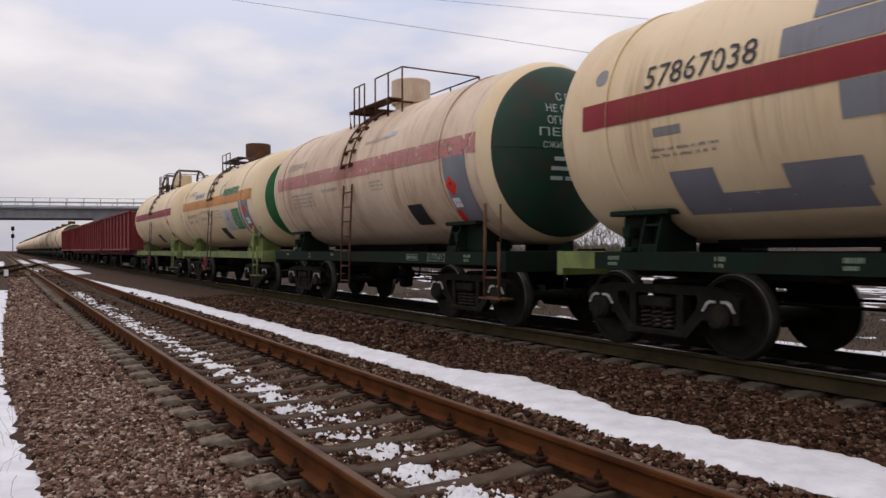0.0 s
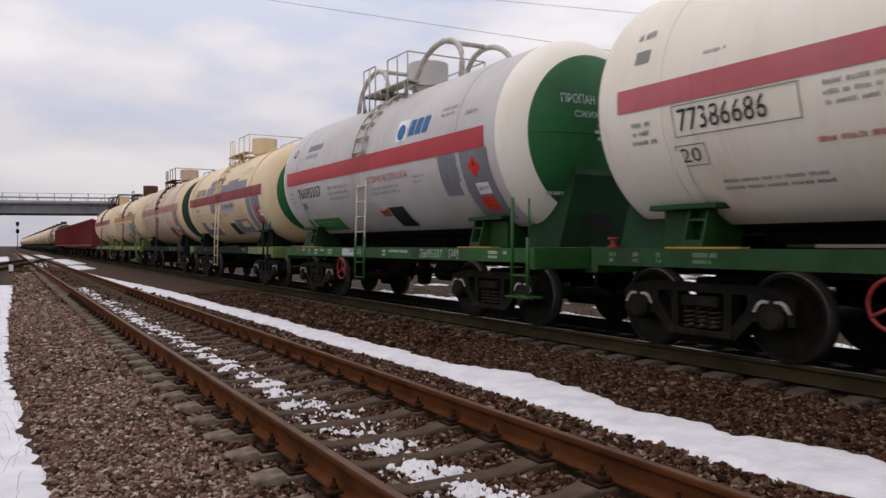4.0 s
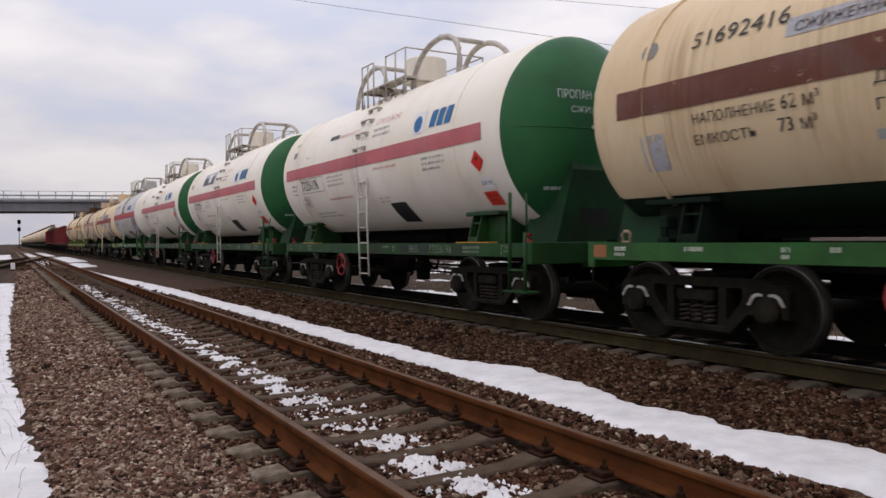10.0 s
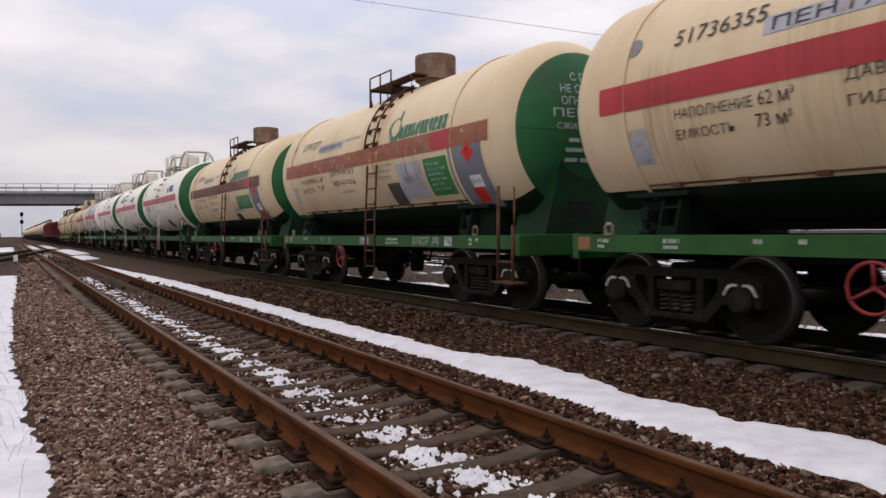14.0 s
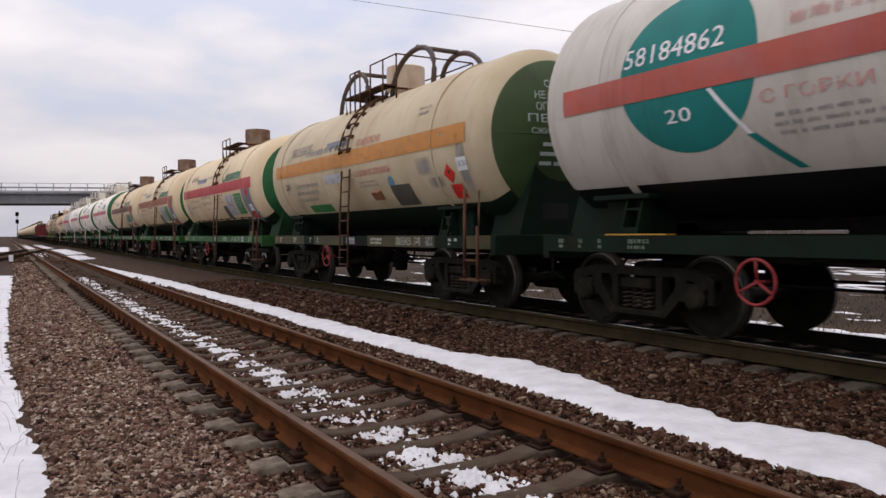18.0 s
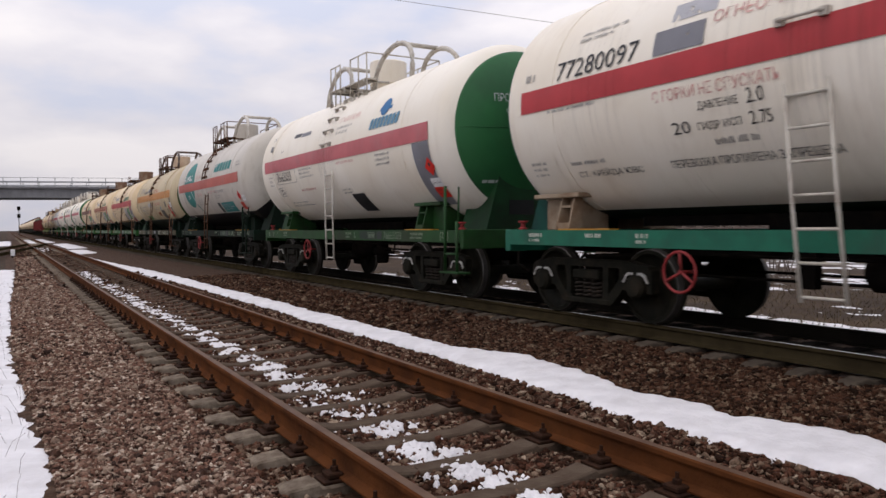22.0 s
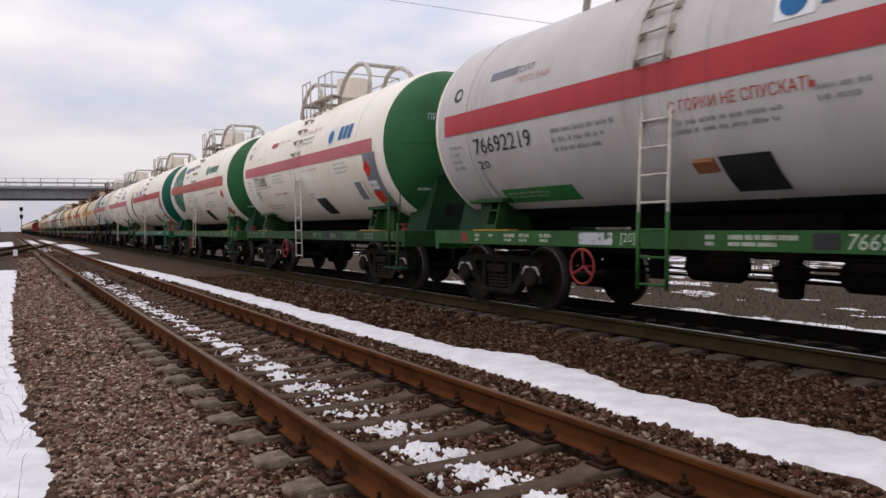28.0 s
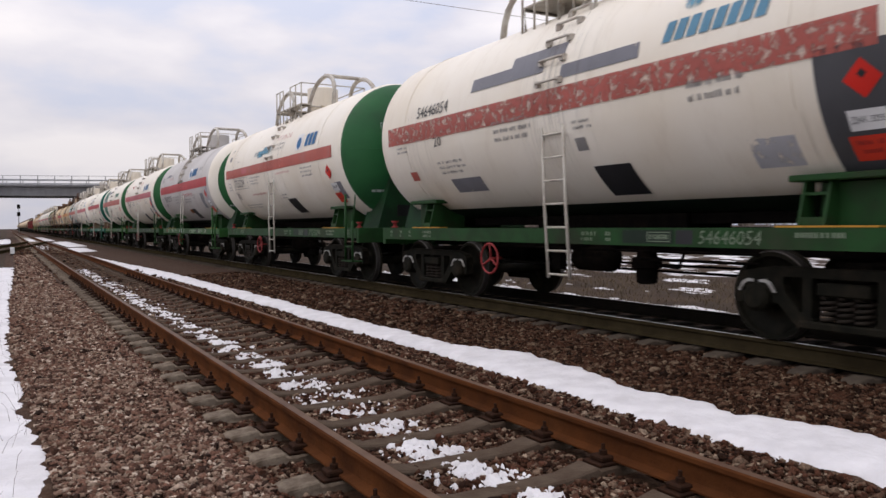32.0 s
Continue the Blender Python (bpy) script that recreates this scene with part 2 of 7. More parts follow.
M["railrust"] = material("rusted_rail_side", (0.088, 0.031, 0.011), 0.8, second=(0.052, 0.019, 0.008), scale=3, spec=0.02, grime=(0.13, 0.05, 0.018), grime_amount=0.6, bump=0.35, bump_scale=40)
M["clip"] = material("dark_rusted_fastening", (0.018, 0.009, 0.006), 0.8, second=(0.034, 0.015, 0.008), scale=20, spec=0.05, bump=0.3, bump_scale=60)
M["railtop"] = material("worn_siding_rail_head", (0.11, 0.066, 0.042), 0.55, second=(0.075, 0.042, 0.027), scale=5, spec=0.1)
M["railmain"] = material("dust_brown_main_rail", (0.044, 0.034, 0.018), 0.8, spec=0.0, second=(0.029, 0.022, 0.012), scale=3, bump=0.3, bump_scale=40)
M["railshine"] = material("polished_running_surface", (0.62, 0.60, 0.60), 0.3, metal=0.9, scale=8)
M["sleeper"] = material("weathered_concrete_sleeper", (0.205, 0.166, 0.125), 0.9, second=(0.098, 0.073, 0.053), scale=9, grime=(0.05, 0.032, 0.023), grime_amount=0.85, bump=0.5, bump_scale=40, per_object=0.15, spec=0.05)
M["sleeper_dusty"] = material("brake_dust_brown_concrete_sleeper", (0.082, 0.066, 0.050), 0.9, second=(0.055, 0.043, 0.033), scale=4, grime=(0.03, 0.021, 0.015), grime_amount=0.6, bump=0.4, bump_scale=40, per_object=0.2, spec=0.05)


def darken_middle(m, half, color, amount):
    """Darkens a sleeper's middle length, with a ragged end: dripped oil, and on the main line the train's shade."""
    t = m.node_tree
    base = t.nodes["Principled BSDF"].inputs["Base Color"]
    old = base.links[0].from_socket
    co = t.nodes.new("ShaderNodeTexCoord")
    sp = t.nodes.new("ShaderNodeSeparateXYZ")
    link(t, co.outputs["Object"], sp.inputs[0])
    ab = t.nodes.new("ShaderNodeMath")
    ab.operation = "ABSOLUTE"
    link(t, sp.outputs["X"], ab.inputs[0])
    n = t.nodes.new("ShaderNodeTexNoise")
    n.inputs["Scale"].default_value, n.inputs["Detail"].default_value = 7.0, 5.0
    link(t, co.outputs["Object"], n.inputs["Vector"])
    ad = t.nodes.new("ShaderNodeMath")
    ad.operation = "MULTIPLY_ADD"
    ad.inputs[1].default_value = 0.5
    link(t, n.outputs["Fac"], ad.inputs[0])
    link(t, ab.outputs[0], ad.inputs[2])
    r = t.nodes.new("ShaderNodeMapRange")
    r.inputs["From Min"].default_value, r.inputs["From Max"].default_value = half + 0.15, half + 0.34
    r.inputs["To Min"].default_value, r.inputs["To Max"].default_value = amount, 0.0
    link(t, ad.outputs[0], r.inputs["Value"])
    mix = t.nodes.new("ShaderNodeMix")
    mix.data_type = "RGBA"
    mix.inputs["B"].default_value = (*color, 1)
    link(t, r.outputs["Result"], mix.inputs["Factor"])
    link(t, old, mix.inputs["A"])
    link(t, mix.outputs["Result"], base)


darken_middle(M["sleeper"], 0.84, (0.058, 0.039, 0.027), 0.82)
# main line: train's shade, besides oil, put into sleeper, rail and bed colours
darken_middle(M["sleeper_dusty"], 0.80, (0.007, 0.0055, 0.0045), 0.97)
M["rail_shaded"] = material("oily_shaded_rail", (0.009, 0.0075, 0.006), 0.75, spec=0.05, second=(0.014, 0.011, 0.008), scale=3, bump=0.3, bump_scale=40)
M["bed_shaded"] = material("oily_shaded_ballast", (0.010, 0.008, 0.006), 0.95, second=(0.02, 0.015, 0.011), scale=22, spec=0.1, bump=1.0, bump_scale=26)


def stone_material(name, stops, spec=0.05):
    """Crushed rock: every stone takes its own colour from a spread, with grain on top."""
    m = material(name, (0.1, 0.06, 0.05), 0.85, spec=spec, bump=0.4, bump_scale=110)
    t = m.node_tree
    geo = t.nodes.new("ShaderNodeNewGeometry")
    ramp = t.nodes.new("ShaderNodeValToRGB")
    ramp.color_ramp.interpolation = "LINEAR"
    while len(ramp.color_ramp.elements) < len(stops):
        ramp.color_ramp.elements.new(0.5)
    for el, (p, c) in zip(ramp.color_ramp.elements, stops):
        el.position, el.color = p, (*c, 1)
    link(t, geo.outputs["Random Per Island"], ramp.inputs["Fac"])
    co = t.nodes.new("ShaderNodeTexCoord")
    n = t.nodes.new("ShaderNodeTexNoise")
    n.inputs["Scale"].default_value, n.inputs["Detail"].default_value = 60.0, 5.0
    link(t, co.outputs["Object"], n.inputs["Vector"])
    r = t.nodes.new("ShaderNodeMapRange")
    r.inputs["From Min"].default_value, r.inputs["From Max"].default_value = 0.3, 0.7
    r.inputs["To Min"].default_value, r.inputs["To Max"].default_value = 0.55, 1.45
    link(t, n.outputs["Fac"], r.inputs["Value"])
    sc = t.nodes.new("ShaderNodeVectorMath")
    sc.operation = "SCALE"
    link(t, ramp.outputs["Color"], sc.inputs[0])
    link(t, r.outputs["Result"], sc.inputs["Scale"])
    link(t, sc.outputs["Vector"], t.nodes["Principled BSDF"].inputs["Base Color"])
    return m


M["stone"] = stone_material("red_brown_granite_ballast", [(0.0, (0.0120, 0.0062, 0.0039)), (0.3, (0.0400, 0.0178, 0.0103)), (0.55, (0.0820, 0.0346, 0.0211)), (0.75, (0.0920, 0.0557, 0.0370)), (0.9, (0.1500, 0.1008, 0.0688)), (1.0, (0.2900, 0.2208, 0.1591))])
M["stone_clean"] = stone_material("clean_granite_ballast", [(0.0, (0.0200, 0.0120, 0.0090)), (0.25, (0.0820, 0.0435, 0.0305)), (0.5, (0.1500, 0.0775, 0.0535)), (0.72, (0.1880, 0.1270, 0.0930)), (0.9, (0.2680, 0.1980, 0.1460)), (1.0, (0.4600, 0.3744, 0.2967))])
M["stone_dark"] = stone_material("dark_red_brown_ballast", [(0.0, (0.0100, 0.0056, 0.0036)), (0.35, (0.0310, 0.0144, 0.0082)), (0.65, (0.0660, 0.0298, 0.0172)), (0.88, (0.0880, 0.0538, 0.0344)), (1.0, (0.1800, 0.1296, 0.0860))])
M["bed"] = material("ballast_bed", (0.0319, 0.0160, 0.0090), 0.95, second=(0.0581, 0.0297, 0.0162), scale=22, spec=0.15, grime=(0.1125, 0.0706, 0.0432), grime_amount=0.7, bump=1.0, bump_scale=26)
M["grey_ink"] = material("weathered_grey_lettering", (0.19, 0.185, 0.18), 0.6, second=(0.30, 0.29, 0.28), scale=9)
M["snow"] = material("old_wet_snow", (0.66, 0.645, 0.65), 0.6, second=(0.56, 0.545, 0.55), scale=4.0, grime=(0.36, 0.33, 0.31), grime_amount=0.3, bump=0.7, bump_scale=16, spec=0.2)
M["grass"] = material("dead_grass_and_mud", (0.0421, 0.0246, 0.0129), 0.95, second=(0.0253, 0.0155, 0.0087), scale=0.7, spec=0.15, grime=(0.0674, 0.0425, 0.0210), grime_amount=0.7, bump=0.9, bump_scale=9)
M["railing"] = material("grey_white_painted_tube", (0.48, 0.45, 0.39), 0.5, second=(0.36, 0.32, 0.27), scale=6, grime=RUST, grime_amount=0.35)
M["darktube"] = material("dark_painted_tube", (0.07, 0.06, 0.055), 0.6, second=(0.11, 0.07, 0.05), scale=6, grime=RUST, grime_amount=0.5)
M["redwheel"] = material("faded_red_paint", (0.2304, 0.0252, 0.0252), 0.5, second=(0.22, 0.03, 0.03), scale=9)
M["yellow"] = material("ochre_yellow_paint", (0.42, 0.22, 0.03), 0.6, scale=6)
M["hose"] = material("black_rubber_hose", (0.012, 0.012, 0.012), 0.7)
M["gondola"] = material("dark_red_gondola_paint", (0.17, 0.022, 0.022), 0.6, second=(0.13, 0.018, 0.018), scale=1.5, grime=(0.09, 0.03, 0.02), grime_amount=0.5, streak=True)
M["concrete"] = material("grey_bridge_concrete", (0.20, 0.20, 0.205), 0.85, second=(0.15, 0.15, 0.155), scale=0.5, grime=(0.10, 0.10, 0.10), grime_amount=0.5, streak=True)
M["bark"] = material("grey_brown_twigs", (0.12, 0.095, 0.08), 0.9, second=(0.17, 0.14, 0.12), scale=3, island=0.3)
M["whitemark"] = material("white_marking_paint", (0.42, 0.41, 0.38), 0.6, second=(0.24, 0.22, 0.20), scale=12)
M["galv"] = material("galvanised_steel", (0.35, 0.36, 0.37), 0.5, metal=0.6, scale=5)
PAINTS = {
    "stripe_red": (0.42, 0.045, 0.05), "stripe_pink": (0.47, 0.12, 0.13), "stripe_brown": (0.13, 0.045, 0.03), "stripe_rust": (0.31, 0.10, 0.05),
    "stripe_orange": (0.50, 0.21, 0.05), "stripe_deep": (0.22, 0.02, 0.025), "stripe_faded": (0.42, 0.17, 0.15), "stripe_brick": (0.42, 0.095, 0.07), "stripe_chipped": (0.38, 0.10, 0.08),
    "grey_patch": (0.185, 0.185, 0.205), "pale_patch": (0.42, 0.42, 0.44), "dark_patch": (0.07, 0.07, 0.075), "panel_black": (0.022, 0.022, 0.024),
    "ink": (0.035, 0.035, 0.037), "faint": (0.22, 0.21, 0.20), "red_ink": (0.45, 0.07, 0.06), "pink_ink": (0.58, 0.28, 0.25),
    "blue": (0.015, 0.125, 0.29), "teal": (0.01, 0.20, 0.19), "logo_green": (0.03, 0.17, 0.10), "plaque_green": (0.035, 0.19, 0.05),
    "signal_red": (0.62, 0.025, 0.015), "signal_orange": (0.62, 0.048, 0.025), "plate_white": (0.74, 0.74, 0.73), "disc_teal": (0.006, 0.17, 0.15),
    # belly: shade and dirt under the tank in one colour
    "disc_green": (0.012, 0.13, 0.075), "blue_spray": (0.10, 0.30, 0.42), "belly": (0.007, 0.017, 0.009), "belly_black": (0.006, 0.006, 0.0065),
    "head_text": (0.42, 0.45, 0.43), "sill_text": (0.42, 0.45, 0.37), "sill_faint": (0.15, 0.19, 0.13), "panel_olive": (0.075, 0.070, 0.055), "rust_mark": (0.25, 0.10, 0.045), "sky_blue": (0.10, 0.24, 0.34),
}
WORN = {"stripe_pink", "stripe_brown", "stripe_rust", "stripe_faded", "stripe_brick", "grey_patch", "pale_patch", "blue_spray", "faint", "pink_ink"}
for key, c in PAINTS.items():
    M[key] = material(key + "_paint", c, 0.5, second=[v * 0.85 for v in c], scale=2.2, grime=[0.5 * v + 0.10 for v in c] if key in WORN else [v * 0.6 + 0.02 for v in c],
                      grime_amount=0.55 if key in WORN else 0.3)


def chip(m, lo, scale=7.0, soft=0.05):
    """Paint flaked off in small chips, so that the coat below shows."""
    t = m.node_tree
    co = t.nodes.new("ShaderNodeTexCoord")
    n = t.nodes.new("ShaderNodeTexNoise")
    n.inputs["Scale"].default_value, n.inputs["Detail"].default_value, n.inputs["Roughness"].default_value = scale, 9.0, 0.72
    r = t.nodes.new("ShaderNodeMapRange")
    r.inputs["From Min"].default_value, r.inputs["From Max"].default_value = lo, lo + soft
    link(t, co.outputs["Object"], n.inputs["Vector"])
    link(t, n.outputs["Fac"], r.inputs["Value"])
    link(t, r.outputs["Result"], t.nodes["Principled BSDF"].inputs["Alpha"])


for key, lo in (("stripe_rust", 0.40), ("stripe_brown", 0.35), ("stripe_faded", 0.42), ("stripe_brick", 0.31), ("stripe_orange", 0.38), ("pale_patch", 0.39), ("grey_patch", 0.33), ("logo_green", 0.40), ("red_ink", 0.36), ("pink_ink", 0.42), ("ink", 0.36)):
    chip(M[key], lo)
chip(M["stripe_chipped"], 0.36, 11.0, 0.16)


def stain_material(name, color, amount, lo):
    """Dirt run down a tank: fine streaks that thin out towards the stain's rims and let the paint show through."""
    m = material(name, color, 0.7, second=[v * 0.7 for v in color], scale=4, spec=0.2)
    tr = m.node_tree
    co = tr.nodes.new("ShaderNodeTexCoord")
    mp = tr.nodes.new("ShaderNodeMapping")
    mp.inputs["Scale"].default_value = (0.6, 15.0, 0.4)
    n = tr.nodes.new("ShaderNodeTexNoise")
    n.inputs["Scale"].default_value, n.inputs["Detail"].default_value = 1.3, 7.0
    r = tr.nodes.new("ShaderNodeMapRange")
    r.inputs["From Min"].default_value, r.inputs["From Max"].default_value, r.inputs["To Max"].default_value = lo, lo + 0.3, amount
    sp = tr.nodes.new("ShaderNodeSeparateXYZ")
    link(tr, co.outputs["Object"], mp.inputs["Vector"])
    link(tr, mp.outputs["Vector"], n.inputs["Vector"])
    link(tr, n.outputs["Fac"], r.inputs["Value"])
    link(tr, co.outputs["Generated"], sp.inputs[0])
    last = r.outputs["Result"]
    for axis in ("Y", "Z"):
        a = tr.nodes.new("ShaderNodeMath")
        a.operation = "PINGPONG"
        a.inputs[1].default_value = 0.5
        link(tr, sp.outputs[axis], a.inputs[0])
        b = tr.nodes.new("ShaderNodeMath")
        b.operation = "MULTIPLY"
        b.use_clamp = True
        b.inputs[1].default_value = 3.5
        link(tr, a.outputs[0], b.inputs[0])
        c = tr.nodes.new("ShaderNodeMath")
        c.operation = "MULTIPLY"
        link(tr, b.outputs[0], c.inputs[0])
        link(tr, last, c.inputs[1])
        last = c.outputs[0]
    link(tr, last, tr.nodes["Principled BSDF"].inputs["Alpha"])
    return m


M["rust_stain"] = stain_material("run_down_rust", (0.30, 0.12, 0.045), 0.42, 0.47)
M["dirt_stain"] = stain_material("run_down_dirt", (0.17, 0.135, 0.095), 0.22, 0.49)
M["wash"] = stain_material("grey_wash_over_old_writing", (0.30, 0.29, 0.28), 0.75, 0.28)
M["blue_spray"] = stain_material("blue_spray_paint", (0.10, 0.30, 0.42), 0.95, 0.25)


# ---------------------------------------------------------------- mesh helpers
def part(name, bm, mat, parent, label=""):
    """One bmesh becomes one mesh object under a thing or a part."""
    me = bpy.data.meshes.new(name)
    bm.normal_update()
    bm.to_mesh(me)
    bm.free()
    me.materials.append(mat)
    return shown(name, me, parent, label)


def shown(name, me, parent=None, label="", at=None):
    ob = new(name, me)
    if parent:
        ob.parent = parent
    if at is not None:
        ob.matrix_basis = at
    if label:
        ob["label"] = label
    return ob


def thing(name, label, category, group="", kind="", at=(0, 0, 0)):
    ob = new(name)
    ob.location = at
    ob.empty_display_size = 0.3
    return tagged(ob, label, category, group, kind)


def box(bm, x0, x1, y0, y1, z0, z1, bevel=0.0):
    vs = bmesh.ops.create_cube(bm, size=1)["verts"]
    for v in vs:
        v.co = Vector((x0 + (v.co.x + 0.5) * (x1 - x0), y0 + (v.co.y + 0.5) * (y1 - y0), z0 + (v.co.z + 0.5) * (z1 - z0)))
    if bevel:
        es = list({e for v in vs for e in v.link_edges})
        bmesh.ops.bevel(bm, geom=es, offset=bevel, segments=1, affect="EDGES")


def prism(bm, outline, axis, a, b):
    """Extrudes a closed 2D outline from a to b along an axis (the outline's plane is the other two, in order)."""
    def put(u, v, w):
        return {"x": (w, u, v), "y": (u, w, v), "z": (u, v, w)}[axis]
    lo = [bm.verts.new(put(u, v, a)) for u, v in outline]
    hi = [bm.verts.new(put(u, v, b)) for u, v in outline]
    n = len(outline)
    fs = [bm.faces.new(lo[::-1]), bm.faces.new(hi)]
    for i in range(n):
        fs.append(bm.faces.new((lo[i], lo[(i + 1) % n], hi[(i + 1) % n], hi[i])))
    bmesh.ops.recalc_face_normals(bm, faces=fs)


def rod(bm, pts, r, seg=8, closed=False):
    """A tube along points."""
    pts = [Vector(p) for p in pts]
    rings = []
    n = len(pts)
    for i, p in enumerate(pts):
        if closed:
            d = pts[(i + 1) % n] - pts[i - 1]
        else:
            d = pts[min(i + 1, n - 1)] - pts[max(i - 1, 0)]
        d.normalize()
        up = Vector((0, 0, 1)) if abs(d.z) < 0.9 else Vector((1, 0, 0))
        a = d.cross(up).normalized()
        b = d.cross(a)
        rings.append([bm.verts.new(p + r * (math.cos(2 * math.pi * k / seg) * a + math.sin(2 * math.pi * k / seg) * b)) for k in range(seg)])
    for i in range(n if closed else n - 1):
        a, b = rings[i], rings[(i + 1) % n]
        for k in range(seg):
            f = bm.faces.new((a[k], a[(k + 1) % seg], b[(k + 1) % seg], b[k]))
            f.smooth = True
    if not closed:
        bm.faces.new(rings[0][::-1])
        bm.faces.new(rings[-1])


def lathe(bm, profile, axis="x", seg=32, centre=(0, 0, 0), smooth=True):
    """Turns (along, radius) points round an axis."""
    c = Vector(centre)
    rings = []
    for h, r in profile:
        ring = []
        for k in range(seg):
            a = 2 * math.pi * k / seg
            u, v = r * math.cos(a), r * math.sin(a)
            ring.append(bm.verts.new(c + Vector({"x": (h, u, v), "y": (u, h, v), "z": (u, v, h)}[axis])))
        rings.append(ring)
    fs = []
    for a, b in zip(rings, rings[1:]):
        for k in range(seg):
            f = bm.faces.new((a[k], a[(k + 1) % seg], b[(k + 1) % seg], b[k]))
            f.smooth = smooth
            fs.append(f)
    for ring, r in ((rings[0], profile[0][1]), (rings[-1], profile[-1][1])):
        if r > 1e-4:
            fs.append(bm.faces.new(ring))
    bmesh.ops.recalc_face_normals(bm, faces=fs)


def mesh_np(name, verts, faces, mat, smooth=False):
    """A mesh from arrays; faces all have the same number of corners."""
    me = bpy.data.meshes.new(name)
    n, k = faces.shape
    me.vertices.add(len(verts))
    me.vertices.foreach_set("co", np.ascontiguousarray(verts, dtype=np.float32).ravel())
    me.loops.add(n * k)
    me.loops.foreach_set("vertex_index", np.ascontiguousarray(faces, dtype=np.int32).ravel())
    me.polygons.add(n)
    me.polygons.foreach_set("loop_start", np.arange(0, n * k, k, dtype=np.int32))
    if smooth:
        me.polygons.foreach_set("use_smooth", np.ones(n, dtype=bool))
    me.update(calc_edges=True)
    me.validate()
    me.materials.append(mat)
    return me


CACHE = {}


def kept(key, mat, build):
    """A mesh that several things share, built once for each material."""
    if (key, mat.name) not in CACHE:
        bm = bmesh.new()
        build(bm)
        bm.normal_update()
        me = bpy.data.meshes.new(key)
        bm.to_mesh(me)
        bm.free()
        me.materials.append(mat)
        CACHE[key, mat.name] = me
    return CACHE[key, mat.name]


# ---------------------------------------------------------------- ground, tracks, snow
rng = np.random.default_rng(7)


def wave(x, y, s=1.0):
    return (np.sin(1.3 * x * s + 0.7 * y * s) + np.sin(2.9 * y * s - 1.1 * x * s + 1.7) + np.sin(5.3 * y * s + 3.1 * x * s + 0.4)) / 3


LEVEL_X = np.array([-3000, -40, -6, -1.0, 0.2, 0.9, 1.15, 1.29, 1.37, 1.5, 3.6, 3.8, 4.15, 4.7, 5.9, 6.48, 6.62, 6.75, 6.95, 7.1, 9.0, 9.5, 10.6, 12.5, 20, 60, 3000.0])
LEVEL_Z = np.array([-0.6, -0.6, -0.35, -0.10, -0.045, -0.045, -0.043, -0.045, -0.092, -0.105, -0.105, -0.07, -0.040, -0.025, 0.022, 0.024, 0.012, -0.006, -0.018, 0.004, 0.015, 0.01, -0.35, -0.45, -0.45, -0.6, -0.6])


def level(x, y):
    return np.interp(x, LEVEL_X, LEVEL_Z)


def sheet(name, xs, ys, mat, lift, label, category="ground"):
    X, Y = np.meshgrid(xs, ys)
    Z = level(X, Y) + lift(X, Y)
    V = np.stack([X, Y, Z], -1).reshape(-1, 3)
    n, m = len(ys), len(xs)
    i = np.arange((n - 1) * m).reshape(n - 1, m)[:, :-1].ravel()
    F = np.stack([i, i + 1, i + m + 1, i + m], -1)
    return tagged(shown(name, mesh_np(name, V, F, mat, True)), label, category, kind="structure")


far_x = np.concatenate([[-3000, -800, -200, -80, -40], np.arange(-20, 40, 1.0), [50, 80, 200, 800, 3000]])
far_y = np.concatenate([[-3000, -600, -150, -60], np.arange(-30, 160, 1.5), [180, 230, 300, 420, 600, 900, 1500, 3000]])
sheet("ground", far_x, far_y, M["grass"], lambda x, y: -0.07 + 0.03 * wave(x, y, 0.5) * (np.abs(x) > 9.5), "brown dead grass and mud reaching to the horizon")
bed_x = np.unique(np.concatenate([np.arange(-0.2, 10.8, 0.15), [10.8]]))
bed_y = np.concatenate([np.arange(-40, -8, 0.8), np.arange(-8, 24, 0.15), np.arange(24, 120, 0.8), np.arange(120, 900, 20)])
sheet("ballast_bed", bed_x, bed_y, M["bed"], lambda x, y: -0.02 + 0.008 * wave(x, y, 4) - 0.12 * (x < -0.1) - 0.2 * (x > 10.7), "red-brown crushed stone bed under both tracks")

# this strip's colour holds the shade under the train
sheet("ballast_bed", np.arange(7.15, 8.6, 0.15), bed_y, M["bed_shaded"], lambda x, y: -0.008 + 0.008 * wave(x, y, 4), "stone bed between the main line rails, dark with oil and painted train shade")

RAIL = [(-0.075, 0), (0.075, 0), (0.075, 0.012), (0.012, 0.03), (0.009, 0.05), (0.009, 0.128), (0.034, 0.14), (0.0365, 0.148), (0.0365, 0.17), (0.03, 0.179),
        (-0.03, 0.179), (-0.0365, 0.17), (-0.0365, 0.148), (-0.034, 0.14), (-0.009, 0.128), (-0.009, 0.05), (-0.012, 0.03), (-0.075, 0.012)]


def rail(parent, x, top, mat, shine, y0=-40.0, y1=900.0, label=""):
    bm = bmesh.new()
    prism(bm, [(x + u, top - 0.18 + v) for u, v in RAIL], "y", y0, y1)
    r = part("rail", bm, mat, parent, label)
    wide = 0.012 if mat in (M["railmain"], M["rail_shaded"]) else 0.027
    bm = bmesh.new()
    box(bm, x - wide, x + wide, y0, y1, top - 0.0012, top + 0.0008)
    part("running_surface", bm, shine, r)
    return r


